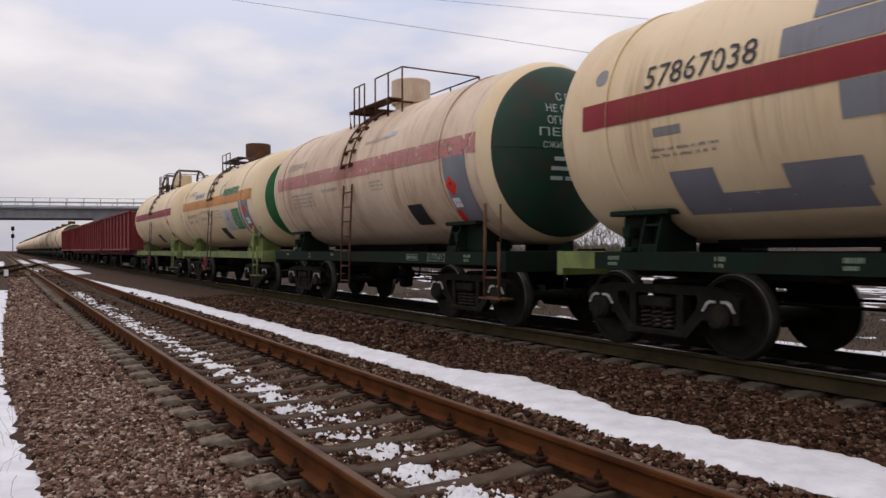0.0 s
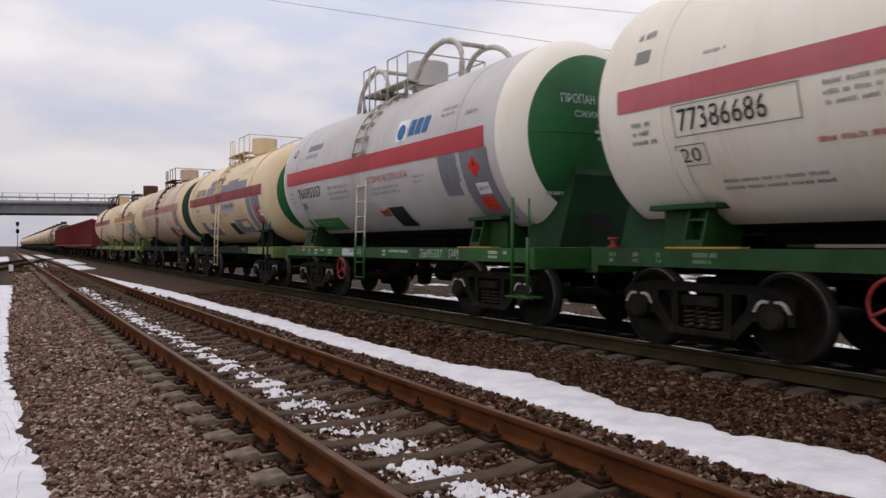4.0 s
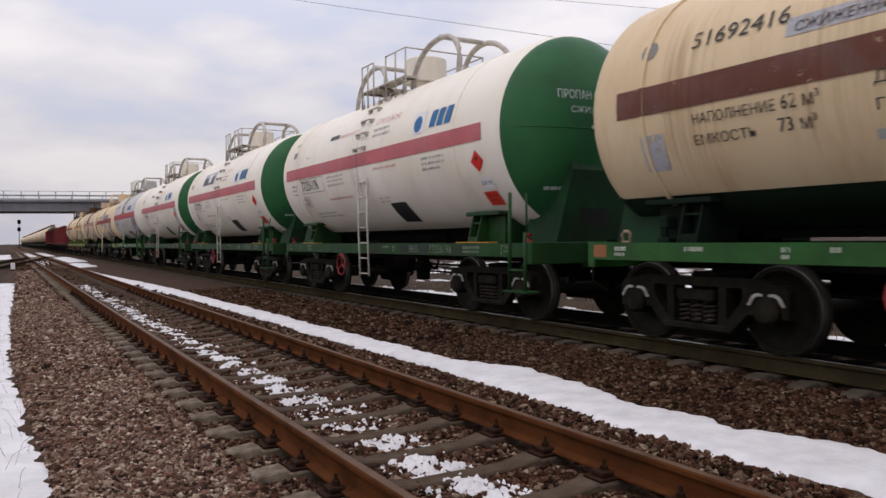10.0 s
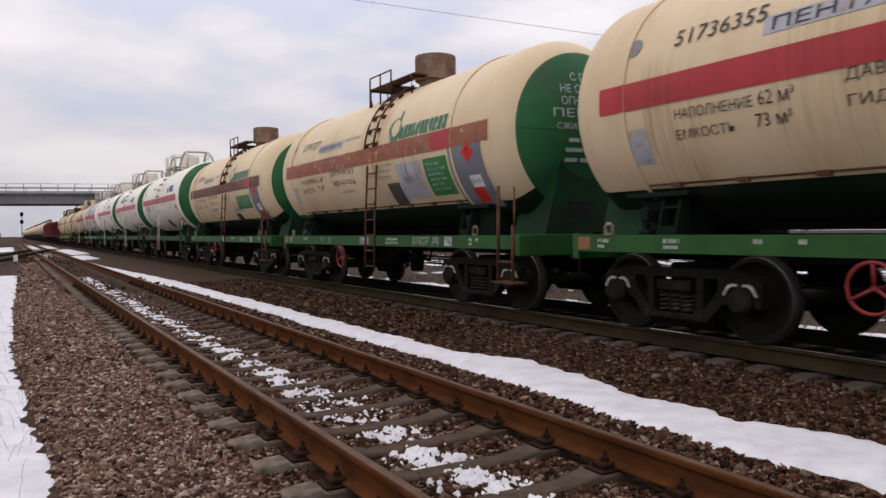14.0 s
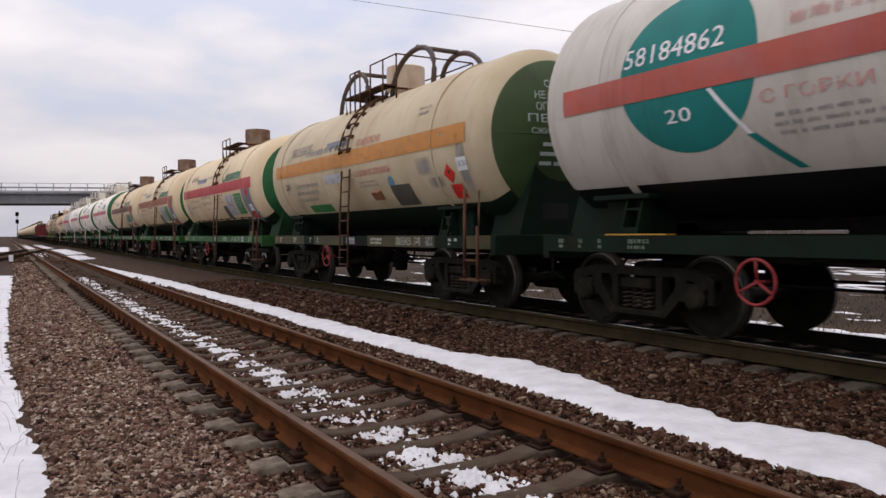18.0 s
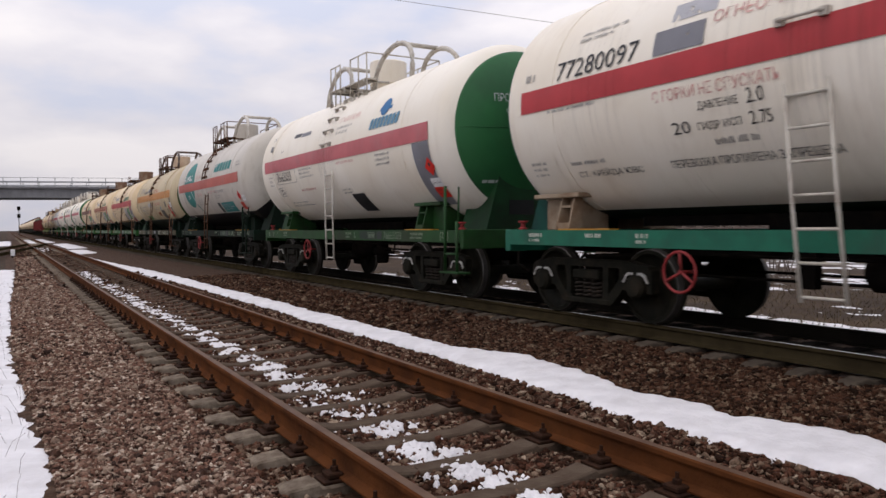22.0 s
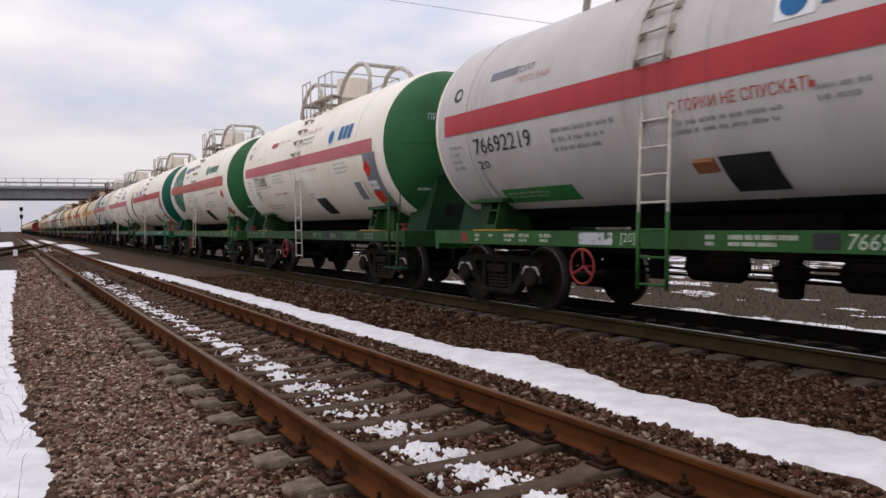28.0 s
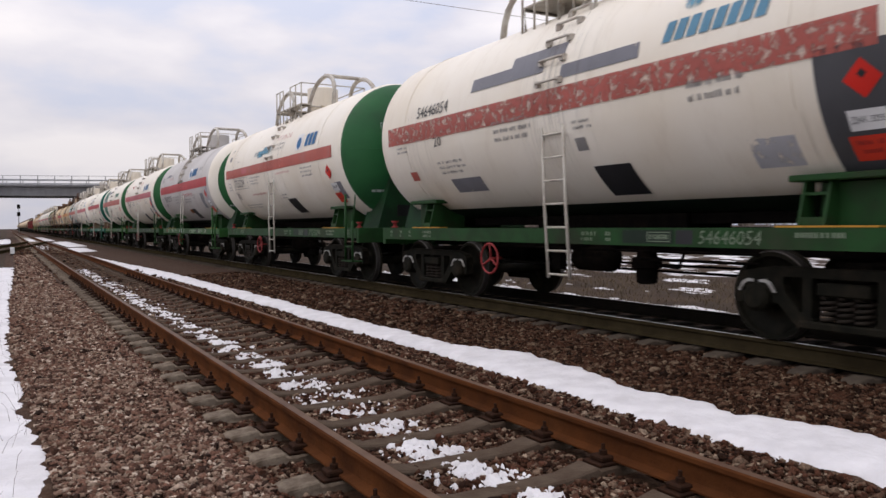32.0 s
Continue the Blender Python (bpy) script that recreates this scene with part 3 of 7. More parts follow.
def sleeper_mesh(bm):
    # along x: a raised block at each end, the rail seat recessed behind its shoulder, a lower middle
    half = [(1.35, 0.10, -0.05), (1.20, 0.112, 0.012), (1.02, 0.118, 0.026), (1.0, 0.125, 0.0), (0.60, 0.125, 0.0), (0.58, 0.118, 0.014), (0.36, 0.105, -0.024)]
    xs = [(-x, w, z) for x, w, z in half] + half[::-1]
    rings = []
    for x, w, z in xs:
        rings.append([bm.verts.new(p) for p in ((x, -w, -0.17), (x, -w + 0.02, z - 0.012), (x, -w + 0.032, z), (x, w - 0.032, z), (x, w - 0.02, z - 0.012), (x, w, -0.17))])
    fs = []
    for a, b in zip(rings, rings[1:]):
        for k in range(5):
            fs.append(bm.faces.new((a[k], a[k + 1], b[k + 1], b[k])))
    fs += [bm.faces.new(rings[0]), bm.faces.new(rings[-1][::-1])]
    bmesh.ops.recalc_face_normals(bm, faces=fs)


def clip_mesh(bm):
    box(bm, -0.19, 0.19, -0.085, 0.085, 0.0, 0.02, 0.004)
    for s in (-1, 1):
        box(bm, s * 0.10 - 0.05, s * 0.10 + 0.05, -0.06, 0.06, 0.02, 0.055, 0.008)
        lathe(bm, [(0.05, 0.026), (0.075, 0.026), (0.08, 0.012), (0.115, 0.012)], "z", 8, (s * 0.09, 0, 0.008), False)


def track(name, x, top, y_phase, step, count, far, mats, clips, label):
    tr = thing(name, label, "railway track", kind="structure")
    for s in (-1, 1):
        # the main line's far rail takes the colour with train shade in it
        rail(tr, x + s * GAUGE / 2, top, M["rail_shaded"] if s > 0 and mats[0] == M["railmain"] else mats[0], mats[1])
    sm = kept("sleeper", mats[2], sleeper_mesh)
    cm = kept("rail_clip", M["clip"], clip_mesh)
    for i in range(count):
        y = y_phase + i * step
        so = shown("sleeper", sm, tr, at=pose(x + random.uniform(-0.015, 0.015), y, top - 0.20, 0, 0, random.uniform(-0.5, 0.5)))
        if i < clips:
            for s in (-1, 1):
                shown("rail_clip", cm, so, at=pose(s * GAUGE / 2, 0, 0))
    # the sleepers farther off, as one joined mesh
    base = np.array([v.co[:] for v in sm.vertices])
    quads = [list(p.vertices) for p in sm.polygons if len(p.vertices) == 4]
    V, F = [], []
    for i in range(count, count + far):
        F.append(np.array(quads) + len(V) * len(base))
        V.append(base + [x, y_phase + i * step, top - 0.20])
    fo = shown("far_sleepers", mesh_np("far_sleepers", np.concatenate(V), np.concatenate(F), mats[2]), tr)
    fo["kind"] = "stuff"
    return tr


track("siding_track", XS, TS, FIRST - STEP * 29, STEP, 108, 190, (M["railrust"], M["railtop"], M["sleeper"]), 64, "rusty siding rails on weathered concrete sleepers in red-brown ballast")
track("main_track", XC, RT, 4.504 - 0.522 * 33, 0.522, 104, 200, (M["railmain"], M["railshine"], M["sleeper_dusty"]), 0, "dark oily main line rails with polished tops on concrete sleepers, train shade painted between")


def blob_edge(y, seed, amp):
    return amp * (0.2 * np.sin(0.9 * y + seed) + 0.25 * np.sin(2.3 * y + 2.1 * seed) + 0.3 * np.sin(5.1 * y + 0.7 * seed) + 0.24 * np.sin(11.3 * y + 1.9 * seed + np.sin(3.1 * y)) + 0.16 * np.sin(23.0 * y + seed + 2 * np.sin(1.7 * y)) + 0.12 * np.sin(41.0 * y + 3 * seed + 3 * np.sin(2.3 * y)))


def strip_near(y):
    return np.interp(y, [0, 2.5, 3, 4, 5, 6, 7.2, 9, 14, 23, 33, 47], [4.34, 4.30, 4.23, 4.20, 4.20, 4.26, 4.30, 4.27, 4.25, 4.05, 3.65, 3.5])


def strip_far(y):
    return np.interp(y, [1, 2.9, 3.5, 3.8, 4.2, 4.7, 5.4, 6.1, 6.8, 7.4, 7.9, 9.5, 14.5, 19, 26, 37, 47], [5.14, 5.10, 4.99, 4.85, 4.96, 4.87, 4.97, 5.06, 5.12, 4.96, 4.71, 4.75, 4.70, 4.64, 4.58, 4.06, 3.78])


def snow_band(name, x0, x1, y0, y1, step, seed, amp, label, thick=0.035, n=14):
    """A strip of lying snow with ragged edges, thin at its rims."""
    ys = np.arange(y0, y1, step)
    u = np.linspace(0, 1, n)
    a = np.array([x0(y) for y in ys]) + blob_edge(ys, seed, amp)
    b = np.array([x1(y) for y in ys]) + blob_edge(ys, seed + 5, amp)
    taper = np.minimum(1, np.minimum(ys - y0, y1 - step - ys) / 0.6)
    mid_x = (a + b) / 2
    a, b = mid_x + (a - mid_x) * taper, mid_x + (b - mid_x) * taper
    X = a[:, None] + (b - a)[:, None] * u[None]
    Y = np.repeat(ys[:, None], n, 1)
    rim = np.minimum(1, np.minimum(u, 1 - u) / 0.12)[None]
    Z = level(X, Y) - 0.03 + (thick + 0.03) * np.sqrt(rim) + (0.006 * wave(X, Y, 5) + 0.004 * wave(X, Y, 13)) * rim
    V = np.stack([X, Y, Z], -1).reshape(-1, 3)
    m = n
    i = np.arange((len(ys) - 1) * m).reshape(len(ys) - 1, m)[:, :-1].ravel()
    F = np.stack([i, i + 1, i + m + 1, i + m], -1)
    return tagged(shown(name, mesh_np(name, V, F, M["snow"], True)), label, "snow", kind="stuff")


snow_band("snow_strip", strip_near, strip_far, -14, 47, 0.03, 1.0, 0.09,
          "long strip of old snow lying between the two tracks")
snow_band("snow_field", lambda y: -9.0 - 0.3 * y, lambda y: np.interp(y, [3, 5, 6, 7, 9, 10.5, 18, 33], [0.32, 0.28, 0.26, 0.17, 0.15, 0.08, 0.12, 0.40]), -16, 34, 0.05, 2.0, 0.06, "old snow covering the verge beside the siding", 0.05, 40)
for k, (x0, x1, y0, y1) in enumerate([(-9, -0.6, 41, 52), (-12, -2, 58, 80), (3.4, 5.0, 52, 62), (1.2, 3.2, 62, 75), (4.2, 5.6, 66, 90), (-6, 0.5, 86, 120), (2, 5, 100, 140)]):
    snow_band("snow_patch", lambda y: x0, lambda y: x1, y0, y1, 0.12, 3.0 + k, 0.16, "thin patch of old snow on the ground", 0.03, 10)


def slush_height(x, y):
    """How far the broken snow between the siding rails stands over the stones (below 0: none)."""
    n = 0.85 * noise.noise((x * 5.0, y * 3.2, 0.3)) + 0.75 * noise.noise((x * 14.0, y * 11.0, 4.1)) + 0.85 * noise.noise((x * 30.0, y * 26.0, 9.7)) + 0.55 * noise.noise((x * 62.0, y * 55.0, 2.2))
    mid_x = XS - 0.012 * min(y, 16)
    edge = abs(x - mid_x) / 0.36
    d = abs((y - FIRST + STEP / 2) % STEP - STEP / 2)
    return 0.05 * (n + (0.02 if y > 9 else 0.0) - 1.1 * max(0, edge - 0.25) - (0.34 if d < 0.09 else 0.0)) - 0.014


def slush_field(y0, y1, dx, dy):
    xs, ys = np.arange(XS - 0.58, XS + 0.62, dx), np.arange(y0, y1, dy)
    H = np.array([[slush_height(a, b) for a in xs] for b in ys])
    X, Y = np.meshgrid(xs, ys)
    Z = level(X, Y) + 0.012 + np.clip(H, -0.05, 0.028)
    V = np.stack([X, Y, Z], -1).reshape(-1, 3)
    m = len(xs)
    i = np.arange((len(ys) - 1) * m).reshape(len(ys) - 1, m)[:, :-1].ravel()
    F = np.stack([i, i + 1, i + m + 1, i + m], -1)
    hv = H.ravel()
    F = F[(hv[F] > -0.004).any(1)]
    return tagged(shown("snow_patch", mesh_np("snow_patch", V, F, M["snow"], True)), "broken melting snow between the siding rails", "snow", kind="stuff")


slush_field(2.4, 9.0, 0.011, 0.012)
slush_field(9.0, 31.0, 0.028, 0.04)

def thin_snow(x0, x1, y0, y1, dx, dy, cover, seed):
    """Ragged remains of snow on rough ground."""
    xs, ys = np.arange(x0, x1, dx), np.arange(y0, y1, dy)
    H = np.array([[0.08 * (noise.noise((a * 0.9, b * 0.35, seed)) + 0.7 * noise.noise((a * 2.6, b * 1.1, seed + 3)) + 0.5 * noise.noise((a * 7, b * 3.5, seed + 7)) - cover) for a in xs] for b in ys])
    X, Y = np.meshgrid(xs, ys)
    Z = level(X, Y) - 0.06 + np.clip(H, -0.05, 0.06)
    V = np.stack([X, Y, Z], -1).reshape(-1, 3)
    m = len(xs)
    i = np.arange((len(ys) - 1) * m).reshape(len(ys) - 1, m)[:, :-1].ravel()
    F = np.stack([i, i + 1, i + m + 1, i + m], -1)
    F = F[(H.ravel()[F] > -0.01).any(1)]
    return tagged(shown("snow_patch", mesh_np("snow_patch", V, F, M["snow"], True)), "ragged thin snow on rough ground beyond the main line", "snow", kind="stuff")


thin_snow(10.4, 22, 1.0, 34, 0.09, 0.14, 0.66, 2.0)
thin_snow(12.6, 14.1, 3.0, 34, 0.07, 0.10, 0.12, 8.0)
thin_snow(22, 60, -10, 60, 0.4, 0.5, 0.30, 5.0)

# loose ballast stones
CUBE = np.array([(x, y, z) for x in (-1, 1) for y in (-1, 1) for z in (-1, 1)], float)
CUBE_F = np.array([(0, 1, 3, 2), (4, 6, 7, 5), (0, 4, 5, 1), (2, 3, 7, 6), (0, 2, 6, 4), (1, 5, 7, 3)])


def stones(name, x0, x1, y0, y1, per_m2, size, mat, seed, keep, label):
    g = np.random.default_rng(seed)
    n = int((x1 - x0) * (y1 - y0) * per_m2)
    x, y = g.uniform(x0, x1, n), g.uniform(y0, y1, n)
    ok = keep(x, y, g)
    x, y = x[ok], y[ok]
    n = len(x)
    s = size * np.exp(g.normal(0, 0.28, n)) * 0.5
    V = CUBE[None] * (1 + g.uniform(-0.5, 0.2, (n, 8, 1))) + g.uniform(-0.3, 0.3, (n, 8, 3))
    V *= s[:, None, None] * g.uniform(0.65, 1.2, (n, 1, 3))
    q = g.normal(size=(n, 4))
    q /= np.linalg.norm(q, axis=1)[:, None]
    a, b, c, d = q.T
    Rm = np.stack([np.stack([1 - 2 * (c * c + d * d), 2 * (b * c - a * d), 2 * (b * d + a * c)], -1), np.stack([2 * (b * c + a * d), 1 - 2 * (b * b + d * d), 2 * (c * d - a * b)], -1),
                   np.stack([2 * (b * d - a * c), 2 * (c * d + a * b), 1 - 2 * (b * b + c * c)], -1)], 1)
    V = np.einsum("nij,nkj->nki", Rm, V) * [1.0, 1.0, 0.75]
    V += np.stack([x, y, level(x, y) - 0.012 + s * g.uniform(-0.2, 0.55, n)], -1)[:, None]
    F = (CUBE_F[None] + 8 * np.arange(n)[:, None, None]).reshape(-1, 4)
    return tagged(shown(name, mesh_np(name, V.reshape(-1, 3), F, mat)), label, "ballast", kind="stuff")


def shoulder(x, y, g):
    return (x < 1.3) & off_sleepers(x, y, g)


def between(x, y, g):
    return (x >= 1.3) & off_sleepers(x, y, g)


def off_sleepers(x, y, g):
    d = np.abs((y - FIRST + STEP / 2) % STEP - STEP / 2)
    off = np.abs(x - XS)
    on = (off < 1.21) & (d < 0.092)
    clear = ~on | (g.uniform(size=len(x)) < np.where(off < 0.46, 0.5, np.where(off > 1.15, 0.3, np.where(y > 10, 0.25, 0.07))))
    rails_near = np.minimum(np.abs(x - XS + GAUGE / 2), np.abs(x - XS - GAUGE / 2)) < 0.09
    snow = (x > strip_near(y) + 0.05 + blob_edge(y, 1.0, 0.07)) | (x < np.interp(y, [3, 6, 10.5, 18, 33], [0.27, 0.2, 0.02, 0.05, 0.3]))
    inner = (np.abs(x - XS) < 0.62) & (y < 31)
    snow |= np.array([bool(b) and slush_height(u, v) > 0.0 for u, v, b in zip(x, y, inner)]) & (g.uniform(size=len(x)) < 0.85)
    return clear & ~rails_near & ~snow


def main_slope(x, y, g):
    d = np.abs((y - 4.504 + 0.522 / 2) % 0.522 - 0.522 / 2)
    on = (np.abs(x - XC) < 1.36) & (d < 0.12)
    return (~on | (g.uniform(size=len(x)) < 0.08)) & (x < 6.93) & (x > strip_far(y) - 0.04 + blob_edge(y, 6.0, 0.07))


stones("ballast_stones", -0.05, 1.35, 2.0, 9.5, 2500, 0.0265, M["stone_clean"], 11, shoulder, "loose clean crushed stones on the siding's shoulder")
stones("ballast_stones", 1.15, 4.25, 2.0, 9.5, 1700, 0.030, M["stone"], 17, between, "loose red-brown crushed stones between the siding rails")
stones("ballast_stones", -0.1, 1.35, 9.5, 22, 1000, 0.032, M["stone_clean"], 12, shoulder, "loose clean crushed stones on the siding's shoulder")
stones("ballast_stones", 1.15, 4.15, 9.5, 22, 540, 0.038, M["stone"], 18, between, "loose red-brown crushed stones between the siding rails")
stones("ballast_stones", 4.35, 7.6, 1.0, 9.5, 1500, 0.032, M["stone_dark"], 13, main_slope, "loose dark crushed stones on the main line's shoulder")
stones("ballast_stones", 4.35, 7.6, 9.5, 24, 380, 0.047, M["stone_dark"], 14, main_slope, "loose dark crushed stones on the main line's shoulder")
stones("ballast_stones", 0.2, 4.2, -8, 2.0, 260, 0.045, M["stone"], 19, off_sleepers, "loose red-brown crushed stones between the siding rails")
stones("ballast_stones", 4.9, 7.6, -8, 1.0, 180, 0.05, M["stone_dark"], 20, main_slope, "loose dark crushed stones on the main line's shoulder")
stones("ballast_stones", 0.1, 1.2, 22, 48, 140, 0.055, M["stone_clean"], 21, off_sleepers, "crushed stones along the siding farther off")
stones("ballast_stones", 4.3, 6.95, 24, 50, 190, 0.05, M["stone_dark"], 23, off_sleepers, "crushed stones on the main line's shoulder farther off")
stones("ballast_stones", 1.3, 7.4, 22, 48, 75, 0.06, M["stone_dark"], 15, off_sleepers, "crushed stones along the two tracks farther off")
stones("ballast_stones", 0.1, 7.4, 48, 85, 22, 0.1, M["stone_dark"], 22, off_sleepers, "crushed stones along the two tracks farther off")
# ---------------------------------------------------------------- the train
SHAPE = {"A": (1.56, 2.905, 1.08, 10.76), "B": (1.50, 2.80, 1.02, 10.85)}     # tank radius, axis above the rail, start and end of its cylinder behind the front coupling
R, ZA, Q0, Q1 = SHAPE["A"]
HALF = 1.36                  # half width of the underframe
DEPTH = 0.68                 # depth of the domed ends


def use_shape(kind):
    global R, ZA, Q0, Q1
    R, ZA, Q0, Q1 = SHAPE[kind]


def on_shape(ang):
    """An angle on a tank of 1.5 m radius, as the angle of the same height on the tank in hand."""
    r, z = 1.5, 2.98
    return math.degrees(math.asin(max(-0.99, min(0.99, (z - ZA + r * math.sin(radians(ang))) / R))))


def tank_point(q, ang, lift=0.0):
    a = radians(ang)
    return Vector((-(R + lift) * math.cos(a), -q, ZA + (R + lift) * math.sin(a)))


def patch_mesh(bm, q0, q1, a0, a1, lift=0.006, skew=0.0):
    """A painted panel that follows the tank's side; skew shifts its lower edge along the tank."""
    nq, na = max(1, int((q1 - q0) / 0.8)), max(1, math.ceil(abs(a1 - a0) / 2.5))
    grid = [[bm.verts.new(tank_point(q0 + (q1 - q0) * i / nq + skew * (1 - j / na), a0 + (a1 - a0) * j / na, lift)) for i in range(nq + 1)] for j in range(na + 1)]
    for j in range(na):
        for i in range(nq):
            f = bm.faces.new((grid[j][i], grid[j][i + 1], grid[j + 1][i + 1], grid[j + 1][i]))
            f.smooth = True


GLYPHS = {}


def glyphs(text):
    """The outline mesh of a text in the built-in font, as arrays, its box scaled to 1 x 1."""
    if text not in GLYPHS:
        cu = bpy.data.curves.new("lettering", "FONT")
        cu.body = text
        cu.resolution_u = 2
        ob = new("lettering", cu)
        me = bpy.data.meshes.new_from_object(ob.evaluated_get(bpy.context.evaluated_depsgraph_get()))
        v = np.array([p.co[:2] for p in me.vertices])
        lo, hi = v.min(0), v.max(0)
        GLYPHS[text] = ((v - lo) / (hi - lo), [list(p.vertices) for p in me.polygons])
        bpy.data.objects.remove(ob)
        bpy.data.curves.remove(cu)
        bpy.data.meshes.remove(me)
    return GLYPHS[text]


def text_mesh(bm, text, q0, q1, a0, a1, lift=0.0135, slant=0.0):
    v, faces = glyphs(text)
    vs = [bm.verts.new(tank_point(q0 + (q1 - q0) * (u + slant * w), a0 + (a1 - a0) * w, lift)) for u, w in v]
    for f in faces:
        try:
            bm.faces.new([vs[i] for i in f])
        except ValueError:
            pass


def bars_mesh(bm, q0, q1, a0, a1, rows, seed, lift=0.0105):
    """Writing too small to read: rows of words made of letter-wide bars."""
    g = random.Random(seed)
    for r in range(rows):
        b = a1 + (a0 - a1) * r / rows
        t = b + (a0 - a1) / rows * (0.55 if rows > 1 else 0.8)
        q, end = q0 + g.uniform(0, 0.05), q1 - g.uniform(0, 0.3) * (q1 - q0)
        while q < end - 0.03:
            for _ in range(g.randint(2, 8)):
                if q > end - 0.02:
                    break
                w = g.uniform(0.010, 0.022)
                h = (t - b) * g.uniform(0.0, 0.3)
                patch_mesh(bm, q, q + w, min(b + h, t), max(b + h, t), lift)
                q += w + 0.014
            q += 0.04


def diamond_mesh(bm, q, a, half, lift=0.009):
    d = math.degrees(half / R)
    n = 6
    for k in range(n):
        for s in (-1, 1):
            h0, h1 = s * d * k / n, s * d * (k + 1) / n
            w0, w1 = half * (1 - k / n), half * (1 - (k + 1) / n)
            vs = [bm.verts.new(tank_point(q - w0, a + h0, lift)), bm.verts.new(tank_point(q + w0, a + h0, lift)), bm.verts.new(tank_point(q + w1, a + h1, lift)), bm.verts.new(tank_point(q - w1, a + h1, lift))]
            try:
                bm.faces.new(vs if s > 0 else vs[::-1])
            except ValueError:
                pass


def hatch_mesh(bm, q0, q1, a0, a1, lift=0.055):
    """A small box with a sloping lid on the tank's side."""
    lo = [bm.verts.new(tank_point(q, a, -0.01)) for q, a in ((q0, a0), (q1, a0), (q1, a1), (q0, a1))]
    hi = [bm.verts.new(tank_point(q, a, h)) for q, a, h in ((q0 + 0.02, a0 + 0.6, lift * 0.7), (q1 - 0.02, a0 + 0.6, lift * 0.7), (q1 - 0.02, a1 - 0.6, lift), (q0 + 0.02, a1 - 0.6, lift))]
    fs = [bm.faces.new(hi)] + [bm.faces.new((lo[i], lo[(i + 1) % 4], hi[(i + 1) % 4], hi[i])) for i in range(4)]
    bmesh.ops.recalc_face_normals(bm, faces=fs)


def disc_mesh(bm, q, a, half, lift=0.005, n=40):
    d = math.degrees(half / R)
    rows = max(8, min(36, int(half * 40)))
    for j in range(rows):
        t0, t1 = -math.cos(math.pi * j / rows), -math.cos(math.pi * (j + 1) / rows)
        w0, w1 = half * math.sqrt(max(0, 1 - t0 * t0)), half * math.sqrt(max(0, 1 - t1 * t1))
        for i in range(4):
            u0, u1 = -1 + i / 2, -1 + (i + 1) / 2
            bm.faces.new([bm.verts.new(tank_point(q + u * w, a + t * d, lift)) for u, w, t in ((u0, w0, t0), (u1, w0, t0), (u1, w1, t1), (u0, w1, t1))])
    bmesh.ops.remove_doubles(bm, verts=bm.verts, dist=0.0005)
    for f in bm.faces:
        f.smooth = True


def tank_shell(bm, ring, belly):
    """The tank's cylinder with the painted rings of its two domed ends; ring is the radius at which the end colour begins."""
    depth = DEPTH
    prof = []
    for s, q in ((1, Q0), (-1, Q1)):
        arc = []
        for k in range(9):
            r = R * math.cos(k / 8 * math.acos(ring / R))
            arc.append((q - s * depth * math.sqrt(max(0, 1 - (r / R) ** 2)), r))
        prof.append(arc)
    line = prof[0][::-1] + [(Q0 + (Q1 - Q0) * k / 10, R) for k in range(1, 10)] + prof[1]
    seg = 64
    rings = [[bm.verts.new((-r * math.cos(2 * math.pi * k / seg), -q, ZA + r * math.sin(2 * math.pi * k / seg))) for k in range(seg)] for q, r in line]
    for a, b in zip(rings, rings[1:]):
        for k in range(seg):
            f = bm.faces.new((a[k], a[(k + 1) % seg], b[(k + 1) % seg], b[k]))
            f.smooth = True
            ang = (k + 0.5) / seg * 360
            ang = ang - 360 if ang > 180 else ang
            # the dark lower band, painted below the given angle
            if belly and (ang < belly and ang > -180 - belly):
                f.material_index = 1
            elif min(-a[k].co.y, -b[k].co.y) >= Q1 - 0.01 or max(-a[k].co.y, -b[k].co.y) <= Q0 + 0.01:
                f.material_index = 2
    bmesh.ops.recalc_face_normals(bm, faces=bm.faces)


def tank_head(bm, ring, q, s):
    depth = DEPTH
    prof = []
    for k in range(9):
        r = ring * math.cos(k / 8 * math.pi / 2)
        prof.append((-(q - s * depth * math.sqrt(max(0, 1 - (r / R) ** 2))), max(r, 0.002)))
    lathe(bm, prof, "y", 64, (0, 0, ZA))


def band(bm, q, width=0.035, lift=0.008, a0=-75, a1=255):
    n = 44
    rows = [[bm.verts.new(tank_point(q + dq, a0 + (a1 - a0) * k / n, h)) for k in range(n + 1)] for dq, h in ((-width / 2, 0.0), (-width / 2, lift), (width / 2, lift), (width / 2, 0.0))]
    for r0, r1 in zip(rows, rows[1:]):
        for k in range(n):
            bm.faces.new((r0[k], r0[k + 1], r1[k + 1], r1[k]))
    bmesh.ops.recalc_face_normals(bm, faces=bm.faces)


def sill(bm, side):
    # a channel: web outside, two flanges inwards
    x = side * HALF
    prism(bm, [(x, 0.98), (x, 1.19), (x - side * 0.11, 1.19), (x - side * 0.11, 1.178), (x - side * 0.012, 1.178), (x - side * 0.012, 0.992), (x - side * 0.11, 0.992), (x - side * 0.11, 0.98)], "y", -0.68, -11.34)


